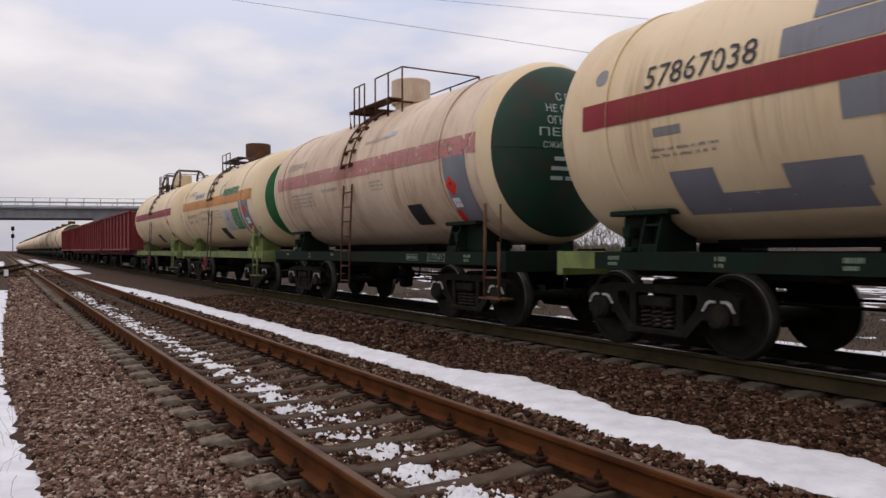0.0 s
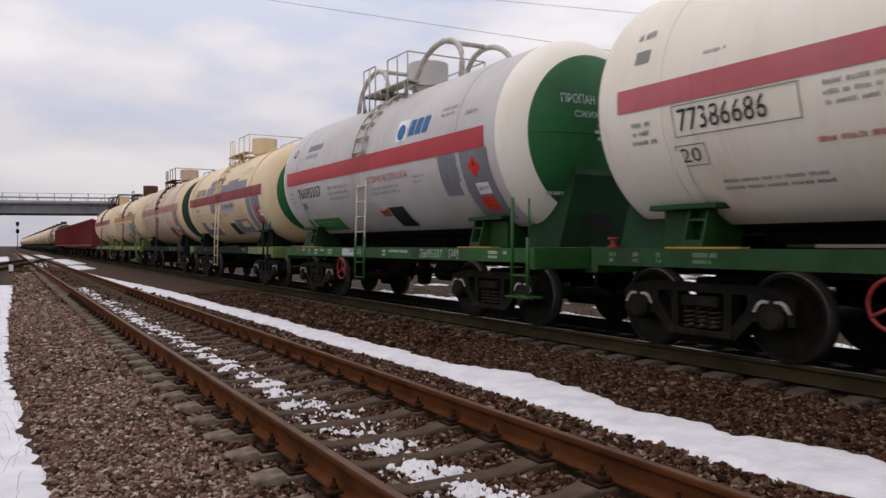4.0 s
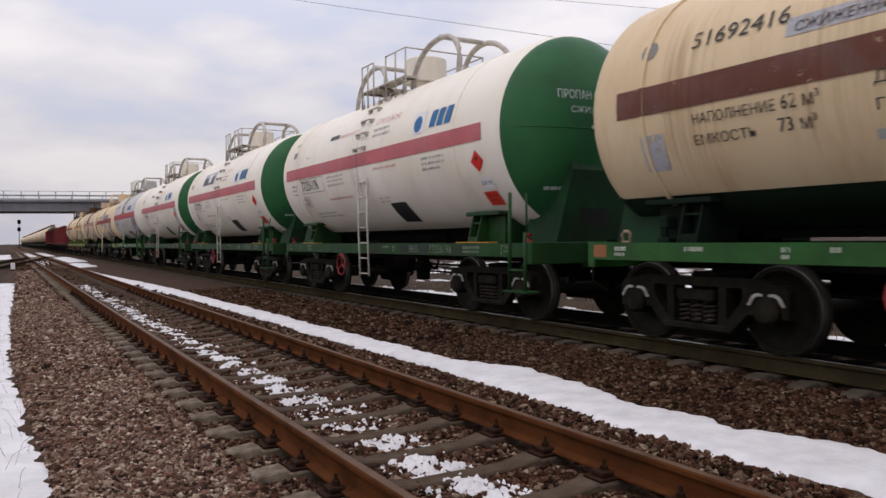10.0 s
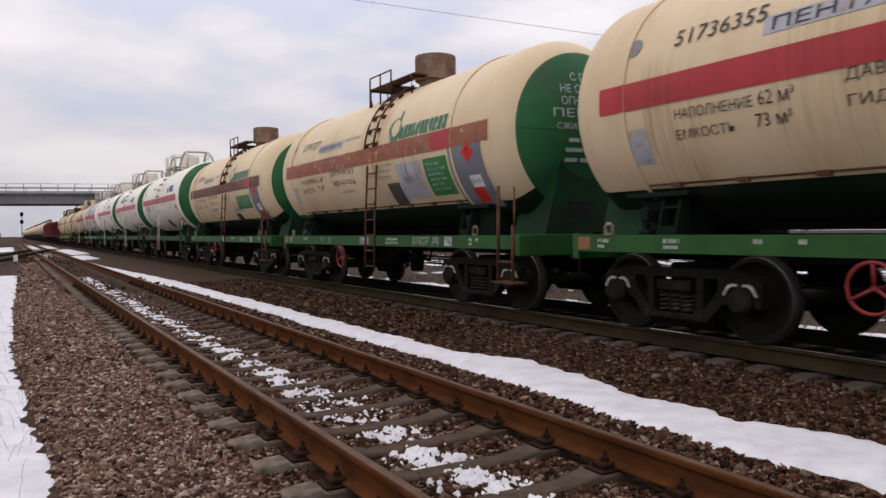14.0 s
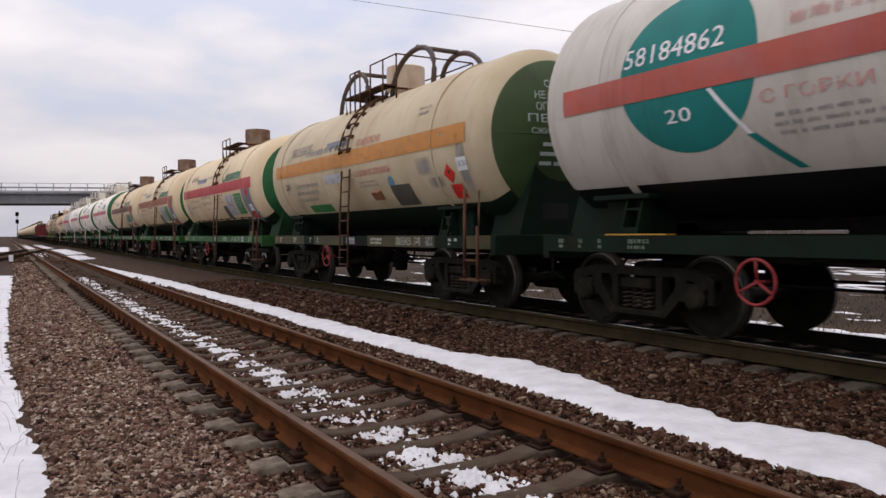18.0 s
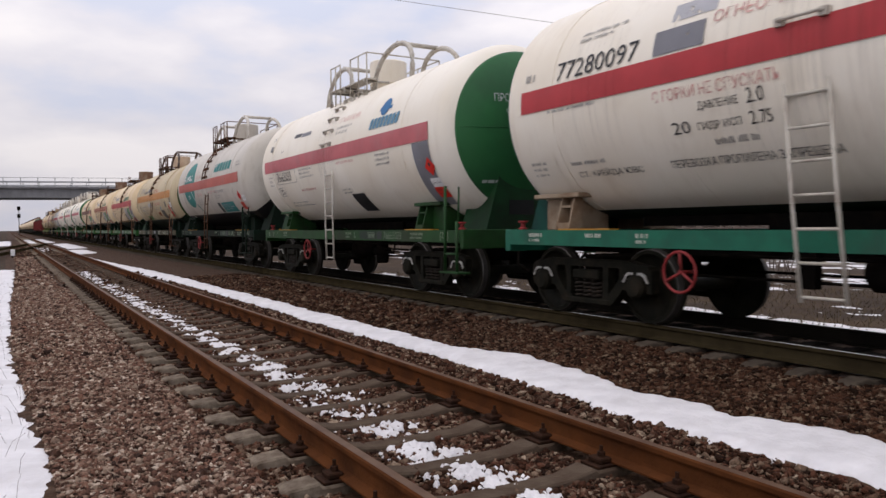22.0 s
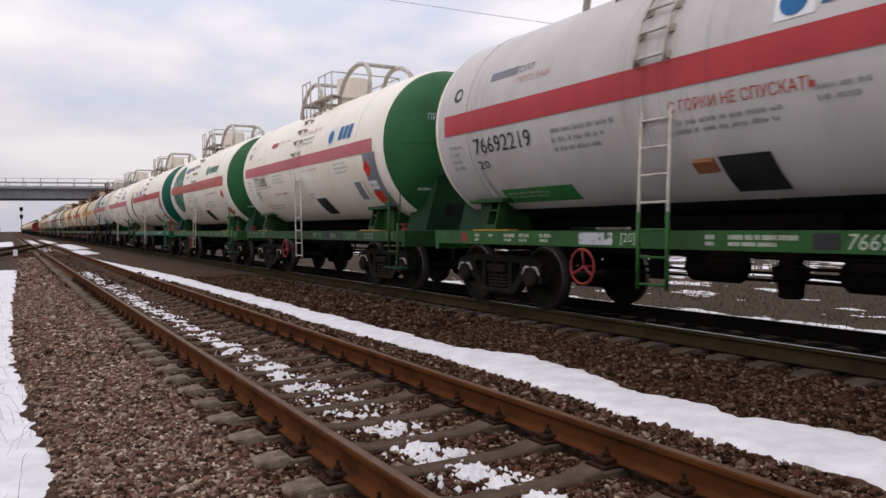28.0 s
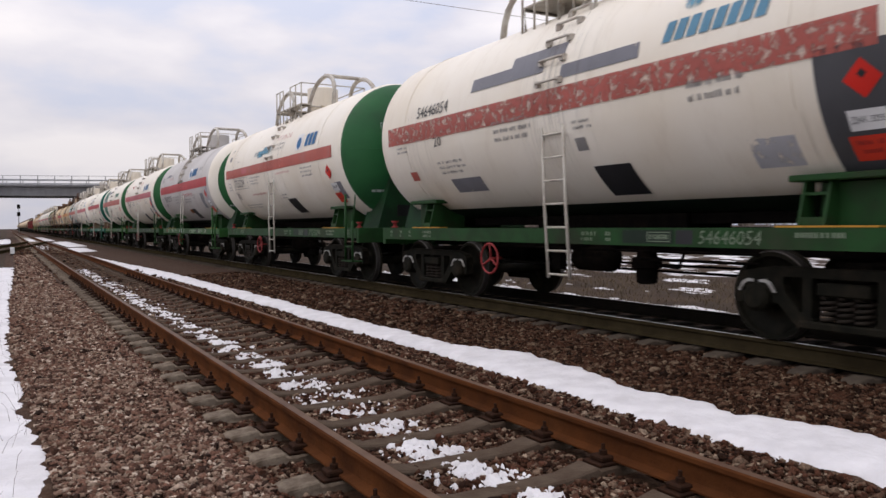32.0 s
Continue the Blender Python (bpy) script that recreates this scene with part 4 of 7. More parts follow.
def centre_sill(bm):
    for s in (-1, 1):
        box(bm, s * 0.16, s * 0.26, -11.5, -0.52, 0.86, 1.16)
    box(bm, -0.3, 0.3, -11.45, -0.57, 1.16, 1.175)
    for q in (2.11, 4.4, 6.0, 7.6, 9.91):
        box(bm, -1.24, 1.24, -q - 0.09, -q + 0.09, 0.95, 1.15)


def end_beam(bm, q):
    box(bm, -1.36, 1.36, -q - 0.06, -q + 0.06, 0.88, 1.20, 0.01)
    for s in (-1, 1):
        box(bm, s * 0.25 - 0.05, s * 0.25 + 0.05, -q - 0.09, -q + 0.09, 0.82, 1.22)


def coupler(bm, q, s):
    y = -q
    box(bm, -0.10, 0.10, y - s * 0.55, y - s * 0.12, 0.95, 1.13, 0.02)
    box(bm, -0.22, 0.05, y - s * 0.22, y + s * 0.02, 0.90, 1.20, 0.03)
    box(bm, 0.05, 0.20, y - s * 0.18, y + s * 0.05, 0.94, 1.16, 0.03)
    rod(bm, [(-0.3, y - s * 0.45, 1.0), (-0.45, y - s * 0.3, 0.62), (-0.42, y - s * 0.02, 0.50)], 0.026, 6)


def air_hose(bm, q, s):
    y = -q
    rod(bm, [(0.35, y - s * 0.55, 0.95), (0.37, y - s * 0.42, 0.80), (0.33, y - s * 0.25, 0.62), (0.22, y - s * 0.08, 0.56), (0.12, y + s * 0.02, 0.60)], 0.024, 6)


def saddle(bm, q, side):
    """The web of the tank's foot across the wagon."""
    d = -1 if q > 6 else 1
    x0, x1 = sorted((side * 0.40, side * 0.98))
    y0, y1 = sorted((-q - d * 0.05, -q + d * 0.62))
    box(bm, x0, x1, y0, y1, 1.19, 1.63, 0.01)


def saddle_rib(bm, q, side, s):
    """One side of the post at the foot's outer end."""
    prism(bm, [(side * 0.96, 1.19), (side * 1.22, 1.19), (side * 1.10, 1.64), (side * 0.96, 1.64)], "y", -q + s * 0.13 - 0.014, -q + s * 0.13 + 0.014)


def saddle_shelf(bm, q, side, z0, z1, x):
    a, b = sorted((side * 0.96, side * x))
    box(bm, a, b, -q - 0.115, -q + 0.115, z0, z1)


def saddle_pad(bm, q, side):
    d = -1 if q > 6 else 1
    x0, x1 = sorted((side * 0.55, side * 1.16))
    y0, y1 = sorted((-q - d * 0.28, -q + d * 0.70))
    box(bm, x0, x1, y0, y1, 1.635, 1.70, 0.012)


def saddle_strap(bm, q, side):
    a = [Vector((side * R * math.cos(radians(k)), -q - side * 0.02, ZA + R * math.sin(radians(k)))) for k in range(-64, -20, 4)]
    for p in a:
        d = Vector((p.x, 0, p.z - ZA)).normalized()
        p += d * 0.012
    rows = [[bm.verts.new((p.x, p.y + w, p.z)) for p in a] for w in (-0.07, 0.07)]
    for k in range(len(a) - 1):
        bm.faces.new((rows[0][k], rows[0][k + 1], rows[1][k + 1], rows[1][k]))


def bearer_box(bm):
    """The dark bearer between tank and underframe."""
    box(bm, -0.42, 0.42, -7.45, -4.4, 1.17, ZA - R + 0.03, 0.01)
    box(bm, -0.34, 0.34, -9.3, -2.4, 1.235, ZA - R + 0.03, 0.01)


def plate(bm, corners, thick):
    """A flat steel plate through corners, thickened by a vector."""
    lo = [bm.verts.new(Vector(c)) for c in corners]
    hi = [bm.verts.new(Vector(c) + Vector(thick)) for c in corners]
    n = len(lo)
    fs = [bm.faces.new(lo[::-1]), bm.faces.new(hi)] + [bm.faces.new((lo[i], lo[(i + 1) % n], hi[(i + 1) % n], hi[i])) for i in range(n)]
    bmesh.ops.recalc_face_normals(bm, faces=fs)


def end_bracket(bm, q, s, top, w0, w1):
    """The tall bracket that holds the tank's end on the underframe: its back plate, bent over into a cap."""
    y, z1 = -q, top - 0.16
    w = w0 - bracket_lean(top, w0, w1) * (z1 - 1.15)
    outer = [(w0, 0, 1.15), (w, 0, z1), (w1, 0.10, top), (w1, 0.45, top)]
    inner = [(w0, 0.025, 1.15), (w, 0.025, z1 - 0.01), (w1, 0.112, top - 0.022), (w1, 0.45, top - 0.022)]
    loops = [[bm.verts.new((k * a, y + s * d, z)) for a, d, z in outer + inner[::-1]] for k in (-1, 1)]
    n = len(loops[0])
    fs = [bm.faces.new((loops[0][i], loops[0][(i + 1) % n], loops[1][(i + 1) % n], loops[1][i])) for i in range(n)]
    for lp in loops:
        fs += [bm.faces.new((lp[i], lp[i + 1], lp[n - 2 - i], lp[n - 1 - i])) for i in range(3)]
    bmesh.ops.recalc_face_normals(bm, faces=fs)


def bracket_lean(top, w0, w1):
    return (w0 - w1) / (top - 1.15)


def bracket_cheek(bm, q, s, k, top, w0, w1):
    """One leaning side plate of the end bracket, set just proud of its back."""
    lean = bracket_lean(top, w0, w1)
    side = [(-0.003, 1.15), (-0.003, top - 0.16), (0.097, top + 0.003), (0.40, top + 0.003), (0.80, 1.75), (0.80, 1.15)]
    plate(bm, [(k * (w0 + 0.003 - lean * (z - 1.15)), -q + s * d, z) for d, z in side], (-k * 0.03, 0, 0))


def bracket_stencil(bm, q):
    """A dark stencilled panel on the back of the bracket."""
    box(bm, -0.42, 0.10, -q - 0.004, -q + 0.01, 1.45, 1.70)


def head_seam(bm, q, s, ring):
    """The weld across a domed end."""
    pts = []
    for k in range(17):
        x = ring * (-1 + k / 8) * 0.995
        pts.append((x, -(q - s * (DEPTH * math.sqrt(1 - (x / R) ** 2) + 0.002)), ZA))
    rod(bm, pts, 0.007, 5)


def strap_lug(bm, q):
    """The bolted lug under a strap's end."""
    x, y = tank_point(q, -40).x, -q
    box(bm, x - 0.02, x + 0.14, y - 0.06, y + 0.06, 1.36, 1.50, 0.012)
    rod(bm, [(x + 0.05, y, 1.53), (x + 0.05, y, 1.24)], 0.02, 6)
    box(bm, x - 0.02, x + 0.18, y - 0.09, y + 0.09, 1.192, 1.25, 0.01)


def jacket_edge(bm, ang):
    """The flanged lower edge of the tank's jacket."""
    rod(bm, [tank_point(1.75, ang, 0.008), tank_point(9.70, ang, 0.008)], 0.013, 5)


def jacket_lug(bm, q, ang):
    p = tank_point(q, ang, 0.012)
    box(bm, p.x - 0.03, p.x + 0.02, p.y - 0.07, p.y + 0.07, p.z - 0.035, p.z + 0.02, 0.006)


def lifting_eye(bm, q):
    rod(bm, [(-1.31, -q - 0.06, 1.20), (-1.31, -q - 0.065, 1.29), (-1.31, -q - 0.03, 1.33), (-1.31, -q + 0.03, 1.33), (-1.31, -q + 0.065, 1.29), (-1.31, -q + 0.06, 1.20)], 0.022, 6, True)


def ladder_low(bm, lean, q):
    """The lower, painted length of a ladder's stile."""
    rod(bm, [(-1.561, -q - lean * 0.53, 1.40), (-1.582, -q - lean, 0.525)], 0.024, 6)


def ladder_side(bm, lean, q):
    rod(bm, [(-1.50, -q, 2.60), (-1.55, -q - lean * 0.45, 1.6), (-1.58, -q - lean, 0.53)], 0.021, 6)


def ladder_step(bm, lean, k):
    z = 0.58 + 0.31 * k
    t = (2.60 - z) / 2.07
    x = -1.505 - 0.075 * t
    rod(bm, [(x, -5.58 - lean * t, z), (x, -6.02 - lean * t, z)], 0.017, 6)


def ladder_rung(bm, ang):
    a = [tank_point(q, ang, h) for q, h in ((5.58, 0.0), (5.58, 0.07), (6.02, 0.07), (6.02, 0.0))]
    rod(bm, a, 0.019, 6)
    for q in (5.58, 6.02):
        p = tank_point(q, ang, 0.02)
        box(bm, p.x - 0.035, p.x + 0.035, p.y - 0.045, p.y + 0.045, p.z - 0.045, p.z + 0.035)


def ladder_stile(bm, a1, q):
    rod(bm, [tank_point(q, 5 + (a1 - 5) * k / 10, 0.07) for k in range(11)], 0.021, 6)


def end_step(bm):
    rod(bm, [(-1.53, -11.18, 1.92), (-1.53, -11.16, 0.50)], 0.026, 6)
    rod(bm, [(-1.53, -11.54, 1.34), (-1.53, -11.54, 0.50)], 0.026, 6)
    rod(bm, [(-1.40, -11.40, 1.90), (-1.5, -11.54, 1.34)], 0.016, 6)
    rod(bm, [(-1.53, -11.17, 0.80), (-1.53, -11.54, 0.80)], 0.02, 6)
    box(bm, -1.60, -1.36, -11.66, -11.08, 0.485, 0.51)


def hoop(bm, q, back, height, x, r=0.055):
    """One side of the rounded guard of thick tube over the fittings, with its brace."""
    pts = []
    for k in range(15):
        a = math.pi * k / 14
        pts.append((x * (1 - 0.2 * math.sin(a)), -q - back * (1 - math.cos(a)) / 2, ZA + math.sqrt(R * R - x * x) - 0.02 + height * math.sin(a) ** 0.75))
    rod(bm, pts, r, 8)


def railing_mesh(bm, q0, q1, x0, z1, x1):
    rod(bm, [(x0, -q0, z1), (x0, -q1, z1), (x1, -q1, z1)] if x1 != x0 else [(x0, -q0, z1), (x0, -q1, z1)], 0.016, 6)


def post_mesh(bm, q, x, z0, z1):
    rod(bm, [(x, -q, z0), (x, -q, z1)], 0.018, 6)


def drum_mesh(bm, q, r, h):
    lathe(bm, [(ZA + R - 0.06, r * 0.8), (ZA + R + 0.12, r * 0.8), (ZA + R + 0.12, r), (ZA + R + h, r), (ZA + R + h + 0.02, r * 0.96), (ZA + R + h + 0.03, 0.01)], "z", 24, (0, -q, 0), False)


def board_mesh(bm, q0, q1, x0, x1):
    z = ZA + R + 0.06
    box(bm, x0, x1, -q1, -q0, z, z + 0.025)


def bracket_mesh(bm, q, s, w):
    z = ZA + R + 0.06
    rod(bm, [(s * 0.3, -q, z - 0.02), (s * w, -q, z - 0.02), (s * w * 0.97, -q, ZA + math.sqrt(R * R - (w * 0.95) ** 2) - 0.03)], 0.026, 6)


def brake_wheel(bm):
    c, r = Vector((-1.36, -4.35, 0.72)), 0.23
    rod(bm, [c + Vector((0, r * math.cos(2 * math.pi * k / 20), r * math.sin(2 * math.pi * k / 20))) for k in range(20)], 0.018, 6, True)
    for k in range(3):
        a = 2 * math.pi * k / 3 + math.pi / 2
        rod(bm, [c + Vector((0.03, 0, 0)), c + Vector((0, r * math.cos(a), r * math.sin(a)))], 0.017, 6)
    rod(bm, [c, c + Vector((0.22, 0, 0))], 0.022, 6)


def air_tank(bm):
    lathe(bm, [(-0.39, 0.02), (-0.37, 0.13), (-0.31, 0.19), (0.31, 0.19), (0.37, 0.13), (0.39, 0.02)], "y", 20, (-0.72, -6.12, 0.78))
    for d in (-0.2, 0.2):
        box(bm, -0.80, -0.64, -6.12 + d - 0.02, -6.12 + d + 0.02, 0.80, 1.16)


def brake_cylinder(bm):
    lathe(bm, [(0.47, 0.09), (0.49, 0.13), (0.66, 0.14), (0.68, 0.19), (0.80, 0.19), (0.82, 0.13), (0.98, 0.12)], "z", 16, (-0.72, -7.07, 0), False)
    box(bm, -0.86, -0.58, -7.32, -6.82, 0.92, 1.0)
    rod(bm, [(-0.72, -7.2, 0.72), (-0.72, -7.6, 0.70), (-0.72, -7.7, 0.92)], 0.025, 6)


def second_tank(bm):
    lathe(bm, [(-0.36, 0.02), (-0.34, 0.12), (-0.28, 0.17), (0.28, 0.17), (0.34, 0.12), (0.36, 0.02)], "y", 20, (-0.70, -8.0, 0.74))


def brake_rod(bm, x, z, q0, q1):
    rod(bm, [(x, -q0, z), (x, -q1, z)], 0.02, 6)


def brake_lever(bm, q):
    box(bm, -0.46, -0.34, -q - 0.1, -q + 0.1, 0.55, 0.98)


def jack(bm, q):
    lathe(bm, [(1.20, 0.07), (1.22, 0.07), (1.235, 0.035), (1.29, 0.035), (1.305, 0.07), (1.33, 0.07)], "z", 10, (-1.22, -q, 0), False)


# --- bogies: side frame outline with its windows, springs, axle boxes, wheels
def side_frame(bm, side):
    x = side * 1.02
    a, b = x - 0.07, x + 0.07
    prism(bm, [(-1.18, 0.66), (-1.12, 0.74), (-0.75, 0.80), (0.75, 0.80), (1.12, 0.74), (1.18, 0.66), (1.18, 0.58), (0.95, 0.64), (0.70, 0.70), (-0.70, 0.70), (-0.95, 0.64), (-1.18, 0.58)], "x", a, b)
    for s in (-1, 1):
        outline = [(0.62, 0.72), (0.80, 0.72), (0.80, 0.52), (0.74, 0.50), (0.70, 0.44), (0.46, 0.20), (0.28, 0.20), (0.30, 0.30), (0.44, 0.36), (0.60, 0.54), (0.63, 0.62)]
        prism(bm, [(s * u, v) for u, v in (outline if s > 0 else outline[::-1])], "x", a, b)
        box(bm, a, b, min(s * 0.32, s * 0.42), max(s * 0.32, s * 0.42), 0.22, 0.72)
        box(bm, a, b, min(s * 1.09, s * 1.18), max(s * 1.09, s * 1.18), 0.40, 0.70, 0.01)
        box(bm, a, b, min(s * 0.68, s * 0.76), max(s * 0.68, s * 0.76), 0.42, 0.70, 0.01)
    box(bm, a - 0.02, b + 0.02, -0.44, 0.44, 0.20, 0.28, 0.015)
    box(bm, a - 0.03, b + 0.03, -0.26, 0.26, 0.53, 0.66, 0.02)


def axle_box(bm, side, y):
    lathe(bm, [(side * 0.93, 0.15), (side * 1.12, 0.15), (side * 1.16, 0.11), (side * 1.165, 0.01)], "x", 16, (0, y, 0.475), False)
    box(bm, side * 1.02 - 0.09, side * 1.02 + 0.09, y - 0.16, y + 0.16, 0.56, 0.635, 0.01)


def axle_mark(bm, side, y):
    x = side * 1.10
    a, b = sorted((x - side * 0.005, x + side * 0.015))
    for s in (-1, 1):
        pts = [(0.035, 0.630), (0.10, 0.632), (0.14, 0.61), (0.195, 0.53), (0.222, 0.535), (0.165, 0.632), (0.11, 0.662), (0.035, 0.658)]
        prism(bm, [(y + s * u, v) for u, v in (pts if s > 0 else pts[::-1])], "x", a, b)


def spring(bm, side, y):
    turns, n = 4.5, 40
    rod(bm, [(side * 1.02 + 0.075 * math.cos(2 * math.pi * turns * k / n), y + 0.075 * math.sin(2 * math.pi * turns * k / n), 0.285 + 0.24 * k / n) for k in range(n + 1)], 0.0195, 6)


def bolster(bm):
    box(bm, -0.98, 0.98, -0.18, 0.18, 0.60, 0.86, 0.03)
    box(bm, -0.2, 0.2, -0.2, 0.2, 0.86, 0.97)
    for s in (-1, 1):
        box(bm, -0.8, 0.8, s * 0.42 - 0.04, s * 0.42 + 0.04, 0.36, 0.44)


def axle_mesh(bm):
    lathe(bm, [(-1.0, 0.065), (-0.92, 0.09), (-0.6, 0.085), (0.6, 0.085), (0.92, 0.09), (1.0, 0.065)], "x", 14)


def wheel_mesh(bm, side):
    r = 0.475
    o = side * 0.735
    prof = [(0.0, r + 0.028), (0.028, r + 0.024), (0.04, r + 0.002), (0.122, r - 0.004), (0.132, r - 0.014), (0.133, r - 0.06), (0.10, r - 0.075), (0.055, 0.24), (0.085, 0.16), (0.15, 0.13), (0.15, 0.08),
            (-0.03, 0.08), (-0.03, 0.15), (0.01, 0.26), (0.0, r - 0.075)]
    prof = [(o + side * h, q) for h, q in prof]
    seg = 40
    rings = [[bm.verts.new((h, q * math.cos(2 * math.pi * k / seg), q * math.sin(2 * math.pi * k / seg))) for k in range(seg)] for h, q in prof]
    n = len(rings)
    for i in range(n):
        for k in range(seg):
            f = bm.faces.new((rings[i][k], rings[i][(k + 1) % seg], rings[(i + 1) % n][(k + 1) % seg], rings[(i + 1) % n][k]))
            f.smooth = i in (6, 7, 13)
            f.material_index = 1 if i in (2, 3) else 0
    bmesh.ops.recalc_face_normals(bm, faces=bm.faces)
    # stamped marks and a chalk dab on the rim
    lathe(bm, [(o + side * 0.131, 0.03), (o + side * 0.136, 0.028), (o + side * 0.137, 0.001)], "x", 8, (0, 0.40, 0.12), False)


def wheel_kept(side):
    me = kept("wheel_%d" % side, M["wheel"], lambda bm: wheel_mesh(bm, side))
    if len(me.materials) == 1:
        me.materials.append(M["tread"])
    return me


WHEELSETS = []


def add_bogie(car, q, marks=True, fine=True):
    bg = shown("bogie", kept("bogie_bolster", M["black"], bolster), car, "dark oily cast steel bogie, under-wagon shade in its black", at=pose(0, -q, 0))
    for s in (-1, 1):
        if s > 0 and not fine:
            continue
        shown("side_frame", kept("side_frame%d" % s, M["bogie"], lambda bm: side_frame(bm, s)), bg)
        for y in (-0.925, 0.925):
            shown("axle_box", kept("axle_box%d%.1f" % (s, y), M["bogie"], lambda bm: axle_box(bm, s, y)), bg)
            if marks and s < 0:
                shown("painted_mark", kept("axle_mark%d%.1f" % (s, y), M["whitemark"], lambda bm: axle_mark(bm, s, y)), bg, "white painted edge above the axle box")
        if fine:
            for y in (-0.17, 0.0, 0.17):
                shown("spring", kept("spring%d%.2f" % (s, y), M["spring"], lambda bm: spring(bm, s, y)), bg)
    for y in (-0.925, 0.925):
        ax = shown("wheelset", kept("axle", M["wheel"], axle_mesh), car, at=pose(0, -q + y, 0.475))
        for s in (-1, 1):
            shown("wheel", wheel_kept(s), ax, "dark steel wheel with a worn bright tread")
        WHEELSETS.append((ax, -q + y, fine))
    return bg


def add_frame(car, mat, pale=None):
    for s in (-1, 1):
        shown("side_sill", kept("sill%d" % s, mat, lambda bm: sill(bm, s)), car, "steel channel side sill with stencilled marks" if s < 0 else "")
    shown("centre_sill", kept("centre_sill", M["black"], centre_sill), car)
    for q, s in ((0.66, 1), (11.41, -1)):
        shown("end_beam", kept("end_beam%.1f" % q, pale or mat, lambda bm: end_beam(bm, q)), car)
    for q, s in ((0.0, 1), (CAR, -1)):
        shown("coupler", kept("coupler%.1f" % q, M["black"], lambda bm: coupler(bm, q + s * 0.03, s)), car, "black automatic coupler with its lever")
        shown("air_hose", kept("air_hose%.1f" % q, M["hose"], lambda bm: air_hose(bm, q, s)), car)


def decal(car, name, mat, build, label=""):
    bm = bmesh.new()
    build(bm)
    return part(name, bm, M[mat], car, label)


# what is stencilled along a side sill: a number (n), the load (l), rows of small writing (w), a plain panel (p), from q0 to q1
SILL_MARKS = {
    "white": [("w", 0.95, 1.05), ("w", 1.35, 1.43), ("w", 1.72, 1.79), ("w", 2.25, 2.58), ("w", 6.55, 6.85), ("w", 7.0, 7.1), ("p", 7.3, 8.1, "belly"), ("f", 7.7, 8.05), ("p", 8.13, 8.37, "panel_black"), ("n", 8.45, 9.22), ("w", 9.6, 10.1), ("l", 10.7, 10.98)],
    "grey": [("p", 1.5, 1.66, "stripe_deep"), ("w", 1.9, 2.05), ("w", 2.3, 2.4), ("w", 2.72, 2.98), ("w", 3.1, 3.35), ("w", 3.6, 3.85), ("p", 4.43, 5.06, "pale_patch"), ("l", 5.21, 5.45), ("w", 6.5, 6.65), ("w", 6.8, 7.6), ("p", 7.74, 8.01, "panel_black"), ("n", 8.07, 8.86), ("l", 9.1, 9.4), ("w", 10.3, 10.55), ("w", 10.7, 10.8)],
    "old": [("w", 1.6, 1.8), ("w", 3.2, 3.35), ("w", 4.6, 4.8), ("f", 8.3, 8.75), ("n", 9.08, 9.7), ("w", 10.3, 10.5)],
    "teal": [("w", 1.2, 1.5), ("w", 2.4, 2.7), ("w", 3.3, 3.5), ("n", 7.25, 7.92), ("p", 8.05, 8.22, "panel_black"), ("l", 8.32, 8.64), ("w", 8.73, 9.49), ("w", 9.6, 9.68), ("w", 11.0, 11.2)],
    "cream": [("p", 0.72, 0.95, "rust_mark"), ("w", 1.1, 1.3), ("w", 2.2, 2.45), ("w", 3.4, 3.5), ("w", 3.9, 4.0), ("p", 5.68, 6.15, "grey_patch"), ("w", 5.74, 6.1), ("w", 6.96, 7.49), ("n", 8.1, 8.72), ("l", 8.85, 9.07), ("p", 9.28, 9.52, "pale_patch"), ("w", 10.08, 10.18), ("w", 10.27, 10.36)],
}


def sill_marks(car, number, seed, style):
    """Stencilled marks along the side sill; the wagon's number is repeated there."""
    g = random.Random(seed)
    x = -HALF - 0.0055
    bm = bmesh.new()

    def bar(q0, q1, z0, z1):
        bm.faces.new([bm.verts.new((x, -a, z)) for a, z in ((q0, z0), (q1, z0), (q1, z1), (q0, z1))])

    def words(q0, q1, z0, z1):
        q = q0
        while q < q1 - 0.01:
            w = g.uniform(0.014, 0.028)
            bar(q, min(q1, q + w), z0, z1)
            q += w + (0.03 if g.random() < 0.18 else 0.010)

    for kind, q0, q1, *rest in SILL_MARKS[style]:
        if kind in "nl":
            v, faces = glyphs(number if kind == "n" else "[20]")
            vs = [bm.verts.new((x, -(q0 + (q1 - q0) * (u + 0.03 * w)), 1.015 + 0.145 * w)) for u, w in v]
            for f in faces:
                bm.faces.new([vs[i] for i in f])
        elif kind == "w":
            words(q0, q1, 1.095, 1.145)
            if g.random() < 0.7:
                words(q0, q1 - g.uniform(0, 0.3) * (q1 - q0), 1.03, 1.07)
        elif kind == "f":
            for r0, r1, z0, z1 in ((q0, q1, 1.03, 1.04), (q0, q1, 1.135, 1.145), (q0, q0 + 0.012, 1.04, 1.135), (q1 - 0.012, q1, 1.04, 1.135)):
                bar(r0, r1, z0, z1)
            words(q0 + 0.03, q1 - 0.03, 1.06, 1.115)
        else:
            pb = bmesh.new()
            box(pb, -HALF - 0.003, -HALF + 0.01, -q1, -q0, 1.01, 1.165)
            part("sill_panel", pb, M[rest[0]], car)
    part("sill_lettering", bm, M["sill_faint" if style in ("white", "old") else "sill_text"], car, "white stencilled number and marks on the sill")["kind"] = "stuff"


BODY_LABEL = {"dull": "dirty dull cream", "white": "white", "cream": "rust-streaked cream", "rosy": "faded beige", "grey": "silver-grey", "ash": "light ash-grey"}


